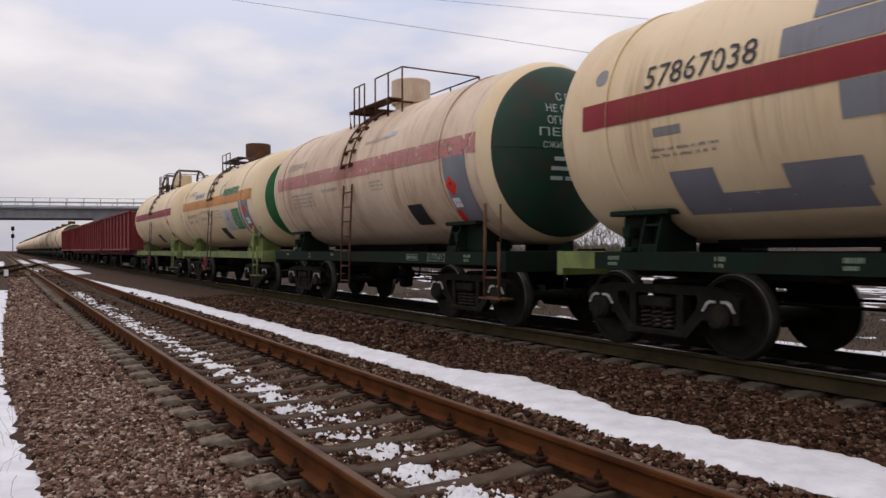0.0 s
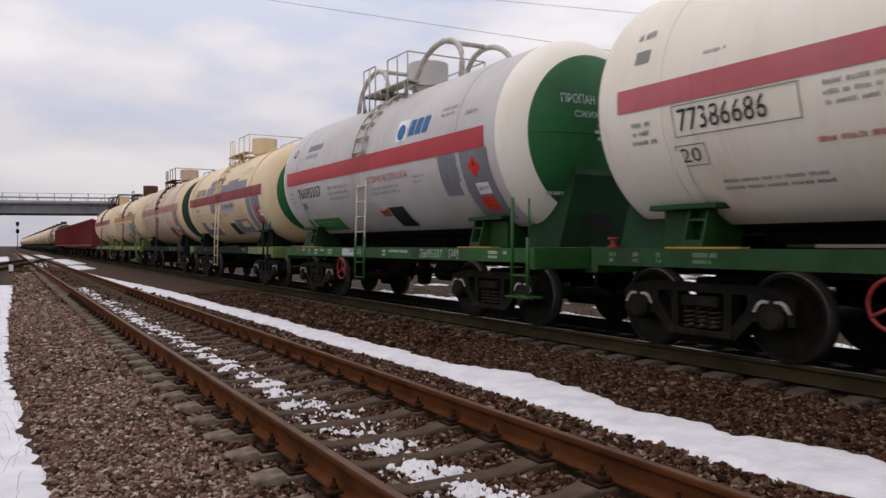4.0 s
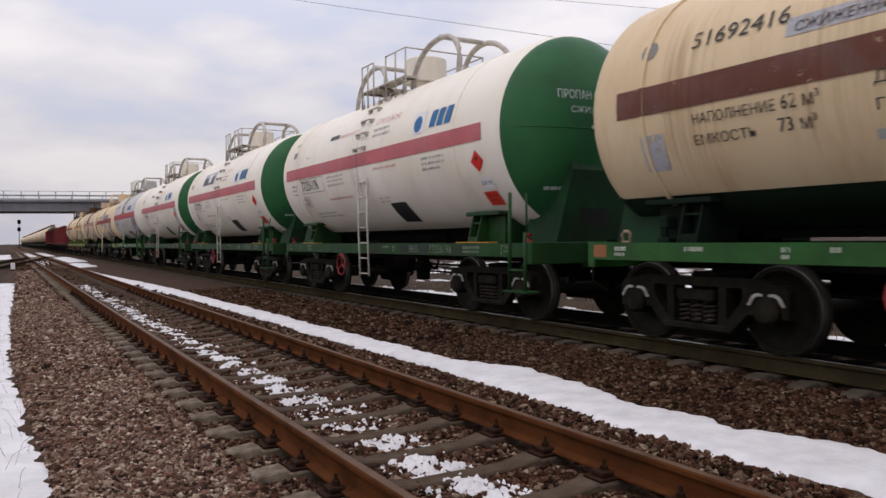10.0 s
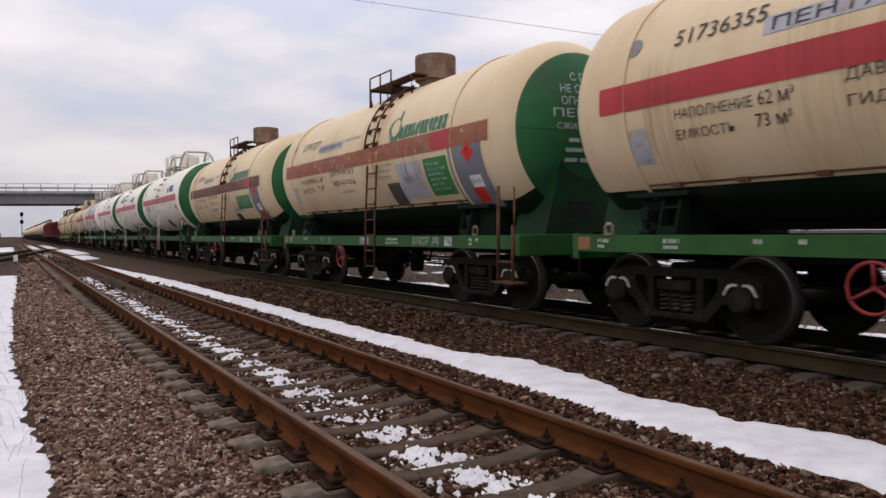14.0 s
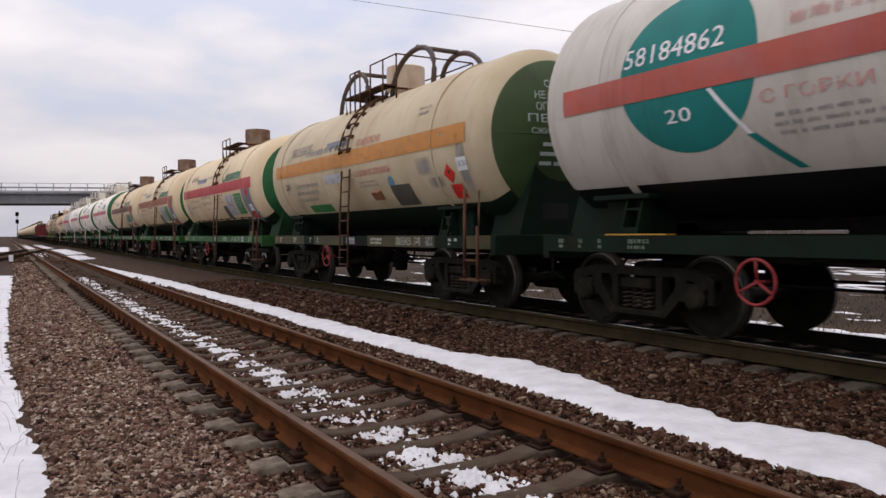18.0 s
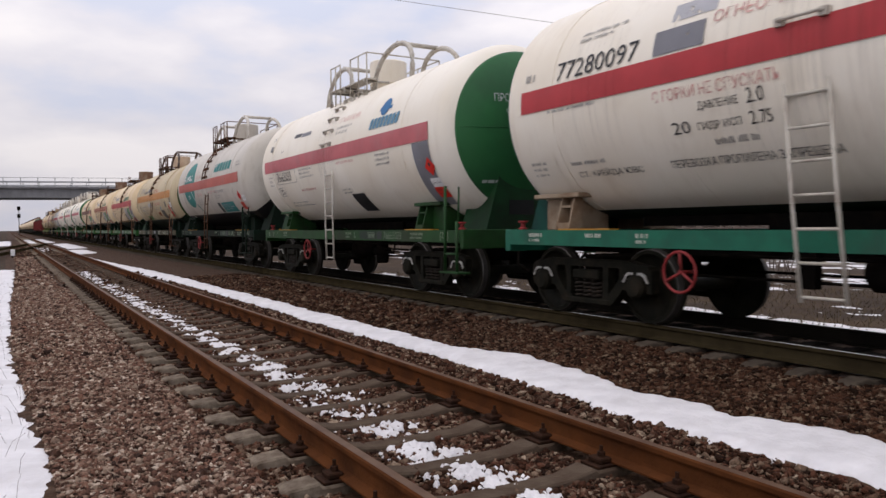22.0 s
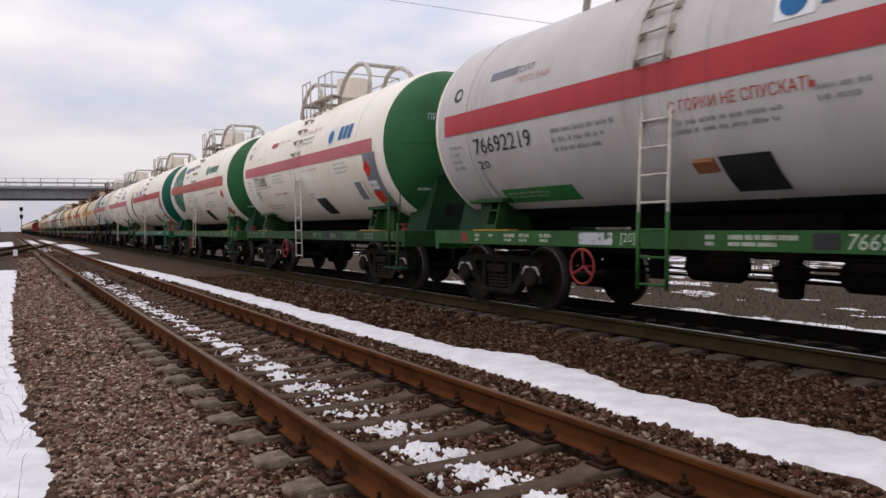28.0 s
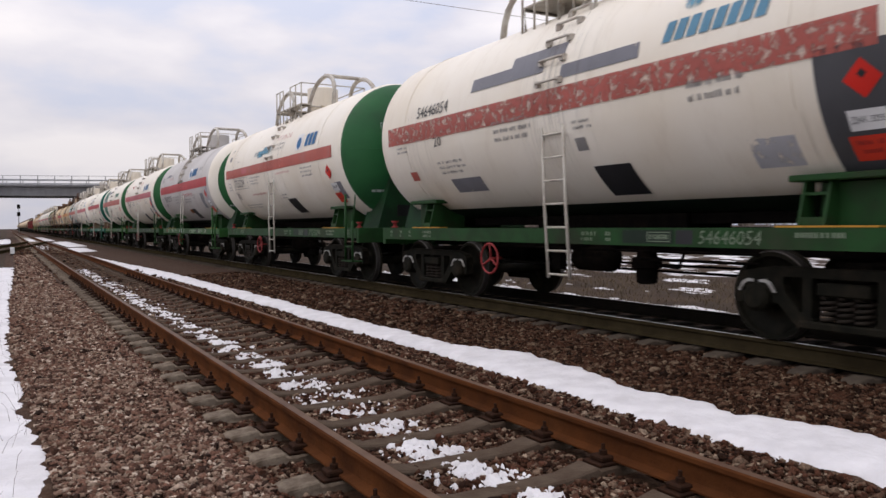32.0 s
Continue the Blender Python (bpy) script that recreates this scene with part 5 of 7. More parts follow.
def head_text(car, lines, q, s, mat="head_text"):
    """Lines of writing on the rear tank end: (text or row of bars, x middle, width, z, height)."""
    bm = bmesh.new()
    g = random.Random(3)
    for text, xm, w, z, h in lines:
        def place(u, v):
            x = xm + (u - 0.5) * w
            zz = z + v * h
            r = min(1.45, math.hypot(x, zz - ZA))
            return bm.verts.new((x, -(q + DEPTH * math.sqrt(1 - (r / R) ** 2)) - 0.012, zz))
        if text:
            v, faces = glyphs(text)
            vs = [place(a, b) for a, b in v]
            for f in faces:
                try:
                    bm.faces.new([vs[i] for i in f])
                except ValueError:
                    pass
        else:
            u = 0.0
            while u < 0.95:
                e = min(1.0, u + g.uniform(0.15, 0.4))
                bm.faces.new([place(u, 0), place(e, 0), place(e, 1), place(u, 1)])
                u = e + 0.05
    part("end_lettering", bm, M[mat], car, "pale stencilled writing on the tank end")["kind"] = "stuff"


MARKS = {"A": 0.03, "B": 0.16}        # the marks lie this much farther forward


def tank_wagon(n, spec):
    body, K = spec["body"], spec["kind"]
    use_shape(K)
    global Q1
    Q1 = spec.get("tank_to", Q1)
    SHIFT = MARKS[K] - spec.get("back", 0.1)
    car = thing("tank_wagon", "%s gas tank wagon, %s stripe, %s ends" % (BODY_LABEL[body], spec.get("stripe_word", "red"), spec.get("end_word", "green")), "tank wagon", group="tank wagons of the goods train")
    ring = spec.get("ring", 1.52)
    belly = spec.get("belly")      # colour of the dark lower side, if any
    # A tanks: underside shade, with its dirt, is put into this band's colour
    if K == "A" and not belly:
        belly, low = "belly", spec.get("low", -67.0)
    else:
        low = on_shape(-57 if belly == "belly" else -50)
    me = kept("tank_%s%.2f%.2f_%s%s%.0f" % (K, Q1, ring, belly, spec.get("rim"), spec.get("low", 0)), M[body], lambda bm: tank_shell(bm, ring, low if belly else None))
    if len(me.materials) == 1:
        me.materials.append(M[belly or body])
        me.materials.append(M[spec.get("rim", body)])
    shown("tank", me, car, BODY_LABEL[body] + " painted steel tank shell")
    hm = M[spec.get("head", "head_green")]
    shown("tank_end", kept("head_f%s%.2f" % (K, ring), hm, lambda bm: tank_head(bm, ring, Q0, 1)), car, "domed painted tank end")
    shown("tank_end", kept("head_r%s%.2f%.2f" % (K, Q1, ring), hm, lambda bm: tank_head(bm, ring, Q1, -1)), car, "domed painted tank end")
    foot = low if belly else -75
    for q in (1.95, 9.63) if K == "A" else ():
        shown("tank_band", kept("band%s%.2f%.0f" % (K, q, foot), M[body], lambda bm: band(bm, q, a0=foot, a1=180 - foot)), car)
    if spec["kind"] == "B":
        for q in (1.70, 9.74):
            shown("tank_strap", kept("strap%.2f" % q, M[spec.get("strap", body)], lambda bm: band(bm, q, 0.05, 0.025, -62, 242)), car, "steel strap round the tank")
    else:
        for q in (4.0, 6.9):
            shown("weld_seam", kept("seam%.2f%.0f" % (q, foot), M[body], lambda bm: band(bm, q, 0.014, 0.003, foot, 180 - foot)), car)
    fm = M[spec.get("frame", "frame_green")]
    add_frame(car, fm, M["frame_pale"] if spec.get("pale") == "frame_pale" else None)
    if "pale" in spec:
        for q0, q1 in spec["pale_at"]:
            shown("sill_section", kept("sill_section%.1f" % q0, M[spec["pale"]], lambda bm: box(bm, -HALF - 0.003, -HALF + 0.02, -q1, -q0, 0.978, 1.193)), car, "pale yellow-green repainted length of sill")
    # feet on bright frames: the tank's shade painted as a darker green
    sad = M[spec.get("saddle", ("frame_dark" if K == "B" else "frame_green") if spec.get("frame") == "frame_bright" else spec.get("frame", "frame_green"))]
    for q in (spec.get("foot_q", 2.1), 9.65):
        for s in (-1, 1):
            so = shown("saddle", kept("saddle%.2f%d" % (q, s), sad, lambda bm: saddle(bm, q, s)), car)
            shown("pad", kept("saddle_pad%.2f%d" % (q, s), sad, lambda bm: saddle_pad(bm, q, s)), so)
            if s < 0:
                for k in (-1, 1):
                    shown("rib", kept("saddle_rib%.2f%d" % (q, k), sad, lambda bm: saddle_rib(bm, q, s, k)), so)
                for z0, z1, x in ((1.19, 1.29, 1.20), (1.50, 1.53, 1.12)):
                    shown("shelf", kept("saddle_shelf%.2f%.2f" % (q, z0), sad, lambda bm: saddle_shelf(bm, q, s, z0, z1, x)), so)
                if K == "A":
                    shown("strap", kept("saddle_strap%.2f%s" % (q, K), M[body], lambda bm: saddle_strap(bm, q, s)), so)
    shown("bearer", kept("bearer" + K, M["black"], bearer_box), car)
    for q, s in ((Q0, 1), (Q1, -1)):
        shown("end_weld", kept("head_seam%s%.2f%.2f" % (K, q, ring), hm, lambda bm: head_seam(bm, q, s, ring)), car)
    if n > 0:
        top, w0, w1 = (2.44, 0.90, 0.52) if K == "A" else (2.50, 0.88, 0.50)
        # shade at the foot of the ends is painted as darker bracket colours
        dark_ends = body == "ash" or (K == "B" and spec.get("head") == "head_olive")
        bk = M["bracket_teal" if spec.get("head") == "head_teal" else "frame_dark" if dark_ends else "bracket_green"]
        for q, s in ((0.63, -1), (11.44, 1)):
            br = shown("end_bracket", kept("bracket%s%.1f" % (K, q), bk, lambda bm: end_bracket(bm, q, s, top, w0, w1)), car, "tall plated stop bracket at the tank's end")
            for k in (-1, 1):
                shown("cheek", kept("cheek%s%.1f%d" % (K, q, k), bk, lambda bm: bracket_cheek(bm, q, s, k, top, w0, w1)), br)
            if s > 0:
                shown("stencil", kept("bracket_stencil", M["belly_black"], lambda bm: bracket_stencil(bm, q)), br)
    if K == "B":
        for q in (1.70, 9.74):
            shown("strap_lug", kept("strap_lug%.2f" % q, sad, lambda bm: strap_lug(bm, q)), car, "bolted lug at the foot of a tank strap")
        for q in (1.25, 10.19) if 5 <= n <= 7 else ():
            shown("lifting_eye", kept("lifting_eye%.2f" % q, M["saddle_tan"], lambda bm: lifting_eye(bm, q)), car, "tan painted lifting eye")
        if belly and n in (6, 7):
            je = shown("jacket_edge", kept("jacket_edge", M["rust"], lambda bm: jacket_edge(bm, low + 3.5)), car, "rusty lower edge of the tank jacket")
            for k in range(9):
                shown("lug", kept("jacket_lug%d" % k, M["rust"], lambda bm: jacket_lug(bm, 2.2 + 0.9 * k, low + 3.5)), je)
    if spec["kind"] == "A":
        for q in (2.35, 9.88):
            shown("edge_strip", kept("yellow%.1f" % q, M["yellow"], lambda bm: box(bm, -HALF - 0.004, -1.2, -q - 0.5, -q + 0.5, 1.192, 1.210)), car, "ochre painted strip on the sill")
        for q in (0.86, 11.2) if body == "white" else ():
            shown("jack_pad", kept("jack%.1f" % q, M["redwheel"], lambda bm: jack(bm, q)), car, "red painted screw pad")
    tube = M[spec.get("tube", "railing")]
    lean = spec.get("lean", 0.24 if body == "white" and K == "A" else 0.02)
    lad = shown("ladder", kept("ladder%s5.58%.2f" % (K, lean), tube, lambda bm: ladder_side(bm, lean, 5.58)), car, "steel ladder up the tank's side", at=pose(0, 5.58 - spec.get("ladder_q", 5.70), 0))
    shown("stile", kept("ladder%s6.02%.2f" % (K, lean), tube, lambda bm: ladder_side(bm, lean, 6.02)), lad)
    if "low_tube" in spec:
        for q in (5.58, 6.02):
            shown("lower_stile", kept("ladder_low%.2f" % q, M[spec["low_tube"]], lambda bm: ladder_low(bm, lean, q)), lad, "green lower length of the ladder")
    for k in range(7):
        shown("rung", kept("ladder_step%s%d%.2f" % (K, k, lean), M[spec["low_tube"]] if "low_tube" in spec and k < 3 else tube, lambda bm: ladder_step(bm, lean, k)), lad)
    if K == "B" or body in ("grey", "ash"):
        for q in (5.58, 6.02):
            shown("stile", kept("ladder_stile%s%.2f" % (K, q), tube, lambda bm: ladder_stile(bm, 66, q)), lad)
    for ang in (8, 19, 30, 41, 52, 63):
        shown("rung", kept("rung%s%d" % (K, ang), tube, lambda bm: ladder_rung(bm, ang)), lad)
    shown("end_step", kept("end_step", tube if K == "B" and spec.get("tube") == "rust" else fm, end_step), car, "corner step with hand rails", at=pose(0, spec.get("step_back", 0.0), 0))
    if spec.get("wheel", True):
        shown("brake_wheel", kept("brake_wheel", M["redwheel"], brake_wheel), car, "red hand brake wheel", at=pose(0, 4.35 - spec.get("wheel_q", 4.40), 0))
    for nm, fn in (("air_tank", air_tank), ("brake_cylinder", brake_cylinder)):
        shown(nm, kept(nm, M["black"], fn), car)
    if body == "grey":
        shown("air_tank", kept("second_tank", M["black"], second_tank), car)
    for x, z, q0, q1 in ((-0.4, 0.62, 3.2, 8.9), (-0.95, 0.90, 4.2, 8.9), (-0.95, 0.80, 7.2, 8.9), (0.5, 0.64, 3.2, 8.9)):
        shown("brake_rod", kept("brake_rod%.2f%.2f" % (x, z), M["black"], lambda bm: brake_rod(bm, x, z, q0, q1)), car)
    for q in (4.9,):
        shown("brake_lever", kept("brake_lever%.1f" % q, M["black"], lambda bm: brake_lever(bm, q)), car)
    # fittings on top
    top = ZA + R
    low_rail = K == "B" and not spec.get("rails", True)
    aft = pose(0, spec.get("aft", -0.77 if low_rail else -0.12), 0)
    if spec.get("hoops", True):
        ht = M[spec.get("hoop_mat", "railing")]
        for q, back in ((3.6, 1.5), (6.4, 1.8)):
            for x in (-0.62, 0.62):
                shown("guard_hoop", kept("hoop%s%.1f%.1f" % (K, q, x), ht, lambda bm: hoop(bm, q, back, 0.86, x)), car, "rounded guard hoop of thick tube", at=aft)
            shown("hoop_tie", kept("hoop_tie%s%.1f" % (K, q), ht, lambda bm: rod(bm, [(-0.5, -q - back / 2, top + 0.74), (0.5, -q - back / 2, top + 0.74)], 0.05, 8)), car, at=aft)
    dm = M[spec.get("drum", body)]
    shown("dome", kept("drum" + K, dm, lambda bm: drum_mesh(bm, 5.85, 0.43, 0.62)), car, "round valve cover on top of the tank", at=aft)
    w = 0.92
    for q0, q1, x0, x1 in ((4.55, 5.3, -w, -0.02), (4.55, 5.3, 0.02, w), (5.3, 6.6, -w, -0.60), (5.3, 6.6, 0.60, w)):
        shown("platform_board", kept("board%s%.1f%.1f" % (K, q0, x0), tube, lambda bm: board_mesh(bm, q0, q1, x0, x1)), car, at=aft)
    for q in (4.6, 5.4, 6.5):
        for s in (-1, 1):
            shown("platform_bracket", kept("pbracket%s%.1f%d" % (K, q, s), tube, lambda bm: bracket_mesh(bm, q, s, w)), car, at=aft)
    runs = ((-w, 4.55, 5.15, -w), (-w, 5.75, 6.65, w), (w, 4.55, 6.65, w)) if K == "A" else ((-w, 4.85, 5.4, -w), (-w, 5.95, 7.2, w), (w, 4.85, 7.2, w)) if spec.get("rails", True) else ((-w, 4.56, 5.6, -w), (w, 4.56, 5.6, w))
    rh = 0.32 if low_rail else 0.58 if K == "B" else 0.63
    for x, q0, q1, x1 in runs:
        rl = shown("railing", kept("railing%s%.1f%.1f%.2f" % (K, x, q0, rh), tube, lambda bm: railing_mesh(bm, q0, q1, x, top + rh, x1)), car, at=aft)
        for q in (q0, (q0 + q1) / 2, q1):
            shown("post", kept("post%s%.1f%.2f%.2f" % (K, x, q, rh), tube, lambda bm: post_mesh(bm, q, x, top - 0.32, top + rh)), rl)
    # bogies
    for q in (2.11, 9.91):
        add_bogie(car, q, spec.get("marks", True))
    # paint
    fit = on_shape

    def fitted(v):
        v = list(v)
        v[0], v[1] = v[0] - SHIFT, v[1] - SHIFT
        v[2], v[3] = fit(v[2]), fit(v[3])
        return v
    a0, a1 = (fit(a) for a in spec.get("stripe_at", (-9, 3)))
    if spec.get("stripe"):
        decal(car, "stripe", spec["stripe"], lambda bm: patch_mesh(bm, 1.3, spec.get("stripe_to", 10.47 if K == "A" else 10.85), a0, a1, 0.0105), spec.get("stripe_word", "red") + " stripe along the tank")
        if K == "B":
            for q in (1.70, 9.74):
                decal(car, "stripe_on_strap", spec["stripe"], lambda bm: patch_mesh(bm, q - 0.027, q + 0.027, a0, a1, 0.028))
    for k, d in enumerate(spec.get("decals", [])):
        kind, args, mat = d[0], list(d[1]), d[2]
        args[0] -= SHIFT
        if kind == "o":
            args[1] = fit(args[1])
        else:
            args[1] -= SHIFT
            args[2:4] = fit(args[2]), fit(args[3])
        if kind == "p":
            decal(car, "painted_panel", mat, lambda bm: patch_mesh(bm, *args[:4], lift=0.0125 if mat.startswith("stripe") else 0.0045 + 0.0015 * (k % 4), skew=args[4] if len(args) > 4 else 0))
        elif kind == "h":
            decal(car, "sampling_box", mat, lambda bm: hatch_mesh(bm, *args[:4]), "small rust-stained box with a sloping lid")
        elif kind == "t":
            decal(car, "lettering", mat, lambda bm: text_mesh(bm, d[3], *args), "painted writing: " + d[3])["kind"] = "stuff"
        elif kind == "b":
            decal(car, "lettering", "grey_ink" if mat == "ink" else mat, lambda bm: bars_mesh(bm, *args[:4], args[4], n * 100 + k), "small stencilled writing")["kind"] = "stuff"
        elif kind == "r":
            def outline(bm):
                q0, q1, b0, b1 = args
                t = math.degrees(0.012 / R)
                for u0, u1, v0, v1 in ((q0, q1, b0, b0 + t), (q0, q1, b1 - t, b1), (q0, q0 + 0.012, b0 + t, b1 - t), (q1 - 0.012, q1, b0 + t, b1 - t)):
                    patch_mesh(bm, u0, u1, v0, v1, 0.011)
            decal(car, "number_border", mat, outline, "thin painted border round the number")
        elif kind == "o":
            decal(car, "painted_disc", mat, lambda bm: disc_mesh(bm, *args))
        elif kind == "s":
            def slanted(bm):
                q0, q1, b0, b1, count = args
                w = (q1 - q0) / count
                for i in range(count):
                    patch_mesh(bm, q0 + i * w, q0 + i * w + w * 0.74, b0, b1, 0.011, skew=-0.05)
            decal(car, "company_mark", mat, slanted, "slanted coloured company mark")["kind"] = "stuff"
    g = random.Random(40 + n)
    lq = spec.get("ladder_q", 5.70)
    for k in range(5 if body in ("cream", "rosy") else 3):
        q0 = (lq - 0.75, lq - 0.1, 2.0, 7.6, 3.4)[k] + g.uniform(-0.2, 0.2)
        q1 = q0 + g.uniform(0.9, 1.5)
        b0, b1 = g.uniform(-62, -35), (72 if k < 2 else g.uniform(15, 60))
        decal(car, "stain", "rust_stain" if body in ("cream", "rosy") else "dirt_stain", lambda bm: patch_mesh(bm, q0, q1, b0, b1, 0.0195 + 0.0005 * k), "rust run down the tank" if body in ("cream", "rosy") else "dirt run down the tank")
    hq, ha = spec.get("hazard", (10.08, -20))
    ha, hq = fit(ha), hq - SHIFT
    decal(car, "hazard_label", "signal_red", lambda bm: diamond_mesh(bm, hq, ha, 0.175, 0.013), "red diamond flammable-gas label")
    decal(car, "hazard_flame", "panel_black", lambda bm: diamond_mesh(bm, hq, ha + 1.5, 0.045, 0.0145), "small black flame mark")
    pw = fitted(spec.get("plate", (9.98, 10.33, -38.5, -30.5)))
    decal(car, "plate", "plate_white", lambda bm: patch_mesh(bm, *pw, 0.013), "white plate with black writing")
    decal(car, "plate_lettering", "panel_black", lambda bm: text_mesh(bm, "ДАК. 3295", pw[0] + 0.03, pw[1] - 0.03, pw[2] + 2.2, pw[3] - 2.2, 0.015))
    pr = fitted(spec.get("orange", (9.93, 10.30, -52, -40.5)))
    decal(car, "plate", spec.get("orange_mat", "signal_orange"), lambda bm: patch_mesh(bm, *pr, 0.013), "orange-red danger plate")
    decal(car, "plate_lettering", "redwheel", lambda bm: bars_mesh(bm, pr[0] + 0.04, pr[1] - 0.02, pr[2] + 1.5, pr[3] - 1.5, 2, n, 0.015))["kind"] = "stuff"
    decal(car, "black_panel", spec.get("black_mat", "panel_black"), lambda bm: patch_mesh(bm, *fitted(spec.get("black", (6.55, 7.2, -65, -41.5))), 0.012), "dark painted panel")
    if "number" in spec:
        sill_marks(car, spec["number"], n, "old" if n <= 0 else "cream" if K == "B" else "teal" if spec.get("frame") == "frame_teal" else "grey" if body == "grey" else "white")
    if spec.get("end_lines"):
        head_text(car, spec["end_lines"], Q1, -1)
    return car


def sgt(number, ladder=True, **more):
    """Marks shared by the white wagons of one owner; more overrides."""
    d = [("t", (2.17, 3.27, -20, -10.8), "ink", number), ("t", (2.12, 2.38, -34, -27.5), "ink", "20"),
         ("b", (1.45, 1.85, -25, -13), "ink"), ("b", (3.85, 4.95, -21, -10.5, 3), "ink"), ("b", (3.7, 5.2, -33, -30, 1), "red_ink"),
         ("b", (2.5, 4.1, -52, -44, 2), "ink"), ("b", (6.2, 6.75, -42, -35, 2), "ink"), ("b", (8.3, 9.2, -22, -11, 3), "ink"),
         ("b", (1.45, 1.8, 24, 29, 1), "ink"), ("p", (1.5, 1.72, 13, 19), "faint"), ("b", (2.5, 2.9, 9, 11, 1), "ink"),
         ("b", (6.25, 7.1, 10, 19, 2), "ink"), ("t", (6.25, 7.35, 22, 27), "pink_ink", "ОГНЕОПАСНО"), ("b", (6.3, 7.6, -14, -11, 1), "pink_ink"),
         ("p", (7.99, 8.43, 5.5, 21), "plate_white"), ("o", (8.20, 12, 0.15, 0.0125), "blue"), ("p", (8.27, 8.41, 15, 17), "blue"), ("s", (8.67, 9.43, 7.5, 19, 3), "blue")]
    d[2] = ("b", (1.45, 1.85, -25, -13, 3), "ink")
    d += [("r", (2.10, 3.62, -22.5, -9.0), "faint"), ("r", (2.06, 2.46, -36, -26), "faint")]
    return d + more.get("extra", [])


PROPANE = [("ПРОПАН ОГНЕОПАСНО", 0.05, 1.6, 3.34, 0.14), ("СЖИЖЕННЫЙ ГАЗ", 0.1, 1.3, 3.13, 0.13), ("", 0.15, 0.6, 3.0, 0.055), ("", 0.15, 0.7, 2.9, 0.055), ("", 0.15, 0.6, 2.8, 0.055), ("", -0.75, 0.3, 1.98, 0.05)]
PENTANE = [("С ГОРКИ", 0.0, 0.7, 3.55, 0.13), ("НЕ СПУСКАТЬ", 0.0, 1.1, 3.36, 0.13), ("ОГНЕОПАСНО", 0.0, 1.1, 3.17, 0.13), ("ПЕНТАН", -0.1, 1.2, 2.98, 0.13), ("СЖИЖЕННЫЙ ГАЗ", 0.0, 1.3, 2.79, 0.13), ("", 0.0, 0.9, 2.6, 0.06), ("", 0.0, 1.0, 2.45, 0.06), ("", 0.0, 1.0, 2.3, 0.06)]


def cream_marks(number, name="СЖИЖЕННЫЙ ГАЗ"):
    return [("t", (2.25, 3.42, 11, 18), "ink", number), ("p", (3.4, 4.9, 5.5, 12.5), "pale_patch"), ("t", (3.5, 4.85, 6.5, 11.5), "ink", name), ("b", (5.0, 6.0, 9, 13, 1), "ink"),
            ("t", (2.3, 3.30, -20.5, -16), "ink", "НАПОЛНЕНИЕ"), ("t", (3.36, 3.75, -20.5, -15), "ink", "62 м³"), ("t", (2.28, 3.05, -29.5, -25), "ink", "ЕМКОСТЬ"), ("t", (3.3, 3.7, -29, -23.5), "ink", "73 м³"),
            ("t", (4.25, 5.2, -18, -13), "ink", "ДАВЛЕНИЕ"), ("t", (5.25, 5.55, -18, -13), "ink", "0.3"), ("t", (4.25, 5.2, -27, -22), "ink", "ГИДР ИСП"), ("t", (5.25, 5.55, -27, -22), "ink", "0.6"), ("b", (4.6, 5.4, -35, -31.5, 1), "faint"),
            ("o", (1.6, 16, 0.12, 0.006), "faint"), ("p", (1.5, 1.85, -40, -22), "pale_patch"),
            ("o", (7.47, 8.0, 0.25, 0.008), "logo_green"), ("o", (7.52, 9.5, 0.17, 0.011), "cream"), ("p", (7.38, 7.5, 9, 17), "logo_green", 0.06), ("p", (7.58, 7.66, 12, 22), "logo_green"), ("p", (7.5, 7.72, 2, 5), "logo_green"), ("s", (7.76, 9.52, 0.6, 9.6, 11), "logo_green"),
            ("p", (8.6, 9.42, -46, -17), "plaque_green"), ("b", (8.68, 9.35, -43, -20, 6), "pale_patch"), ("p", (9.5, 10.5, -62, -8), "grey_patch"), ("b", (6.5, 7.4, -28, -15, 3), "ink"), ("p", (7.5, 8.5, -47, -17), "pale_patch"), ("b", (7.7, 8.2, -34, -26, 1), "ink")]


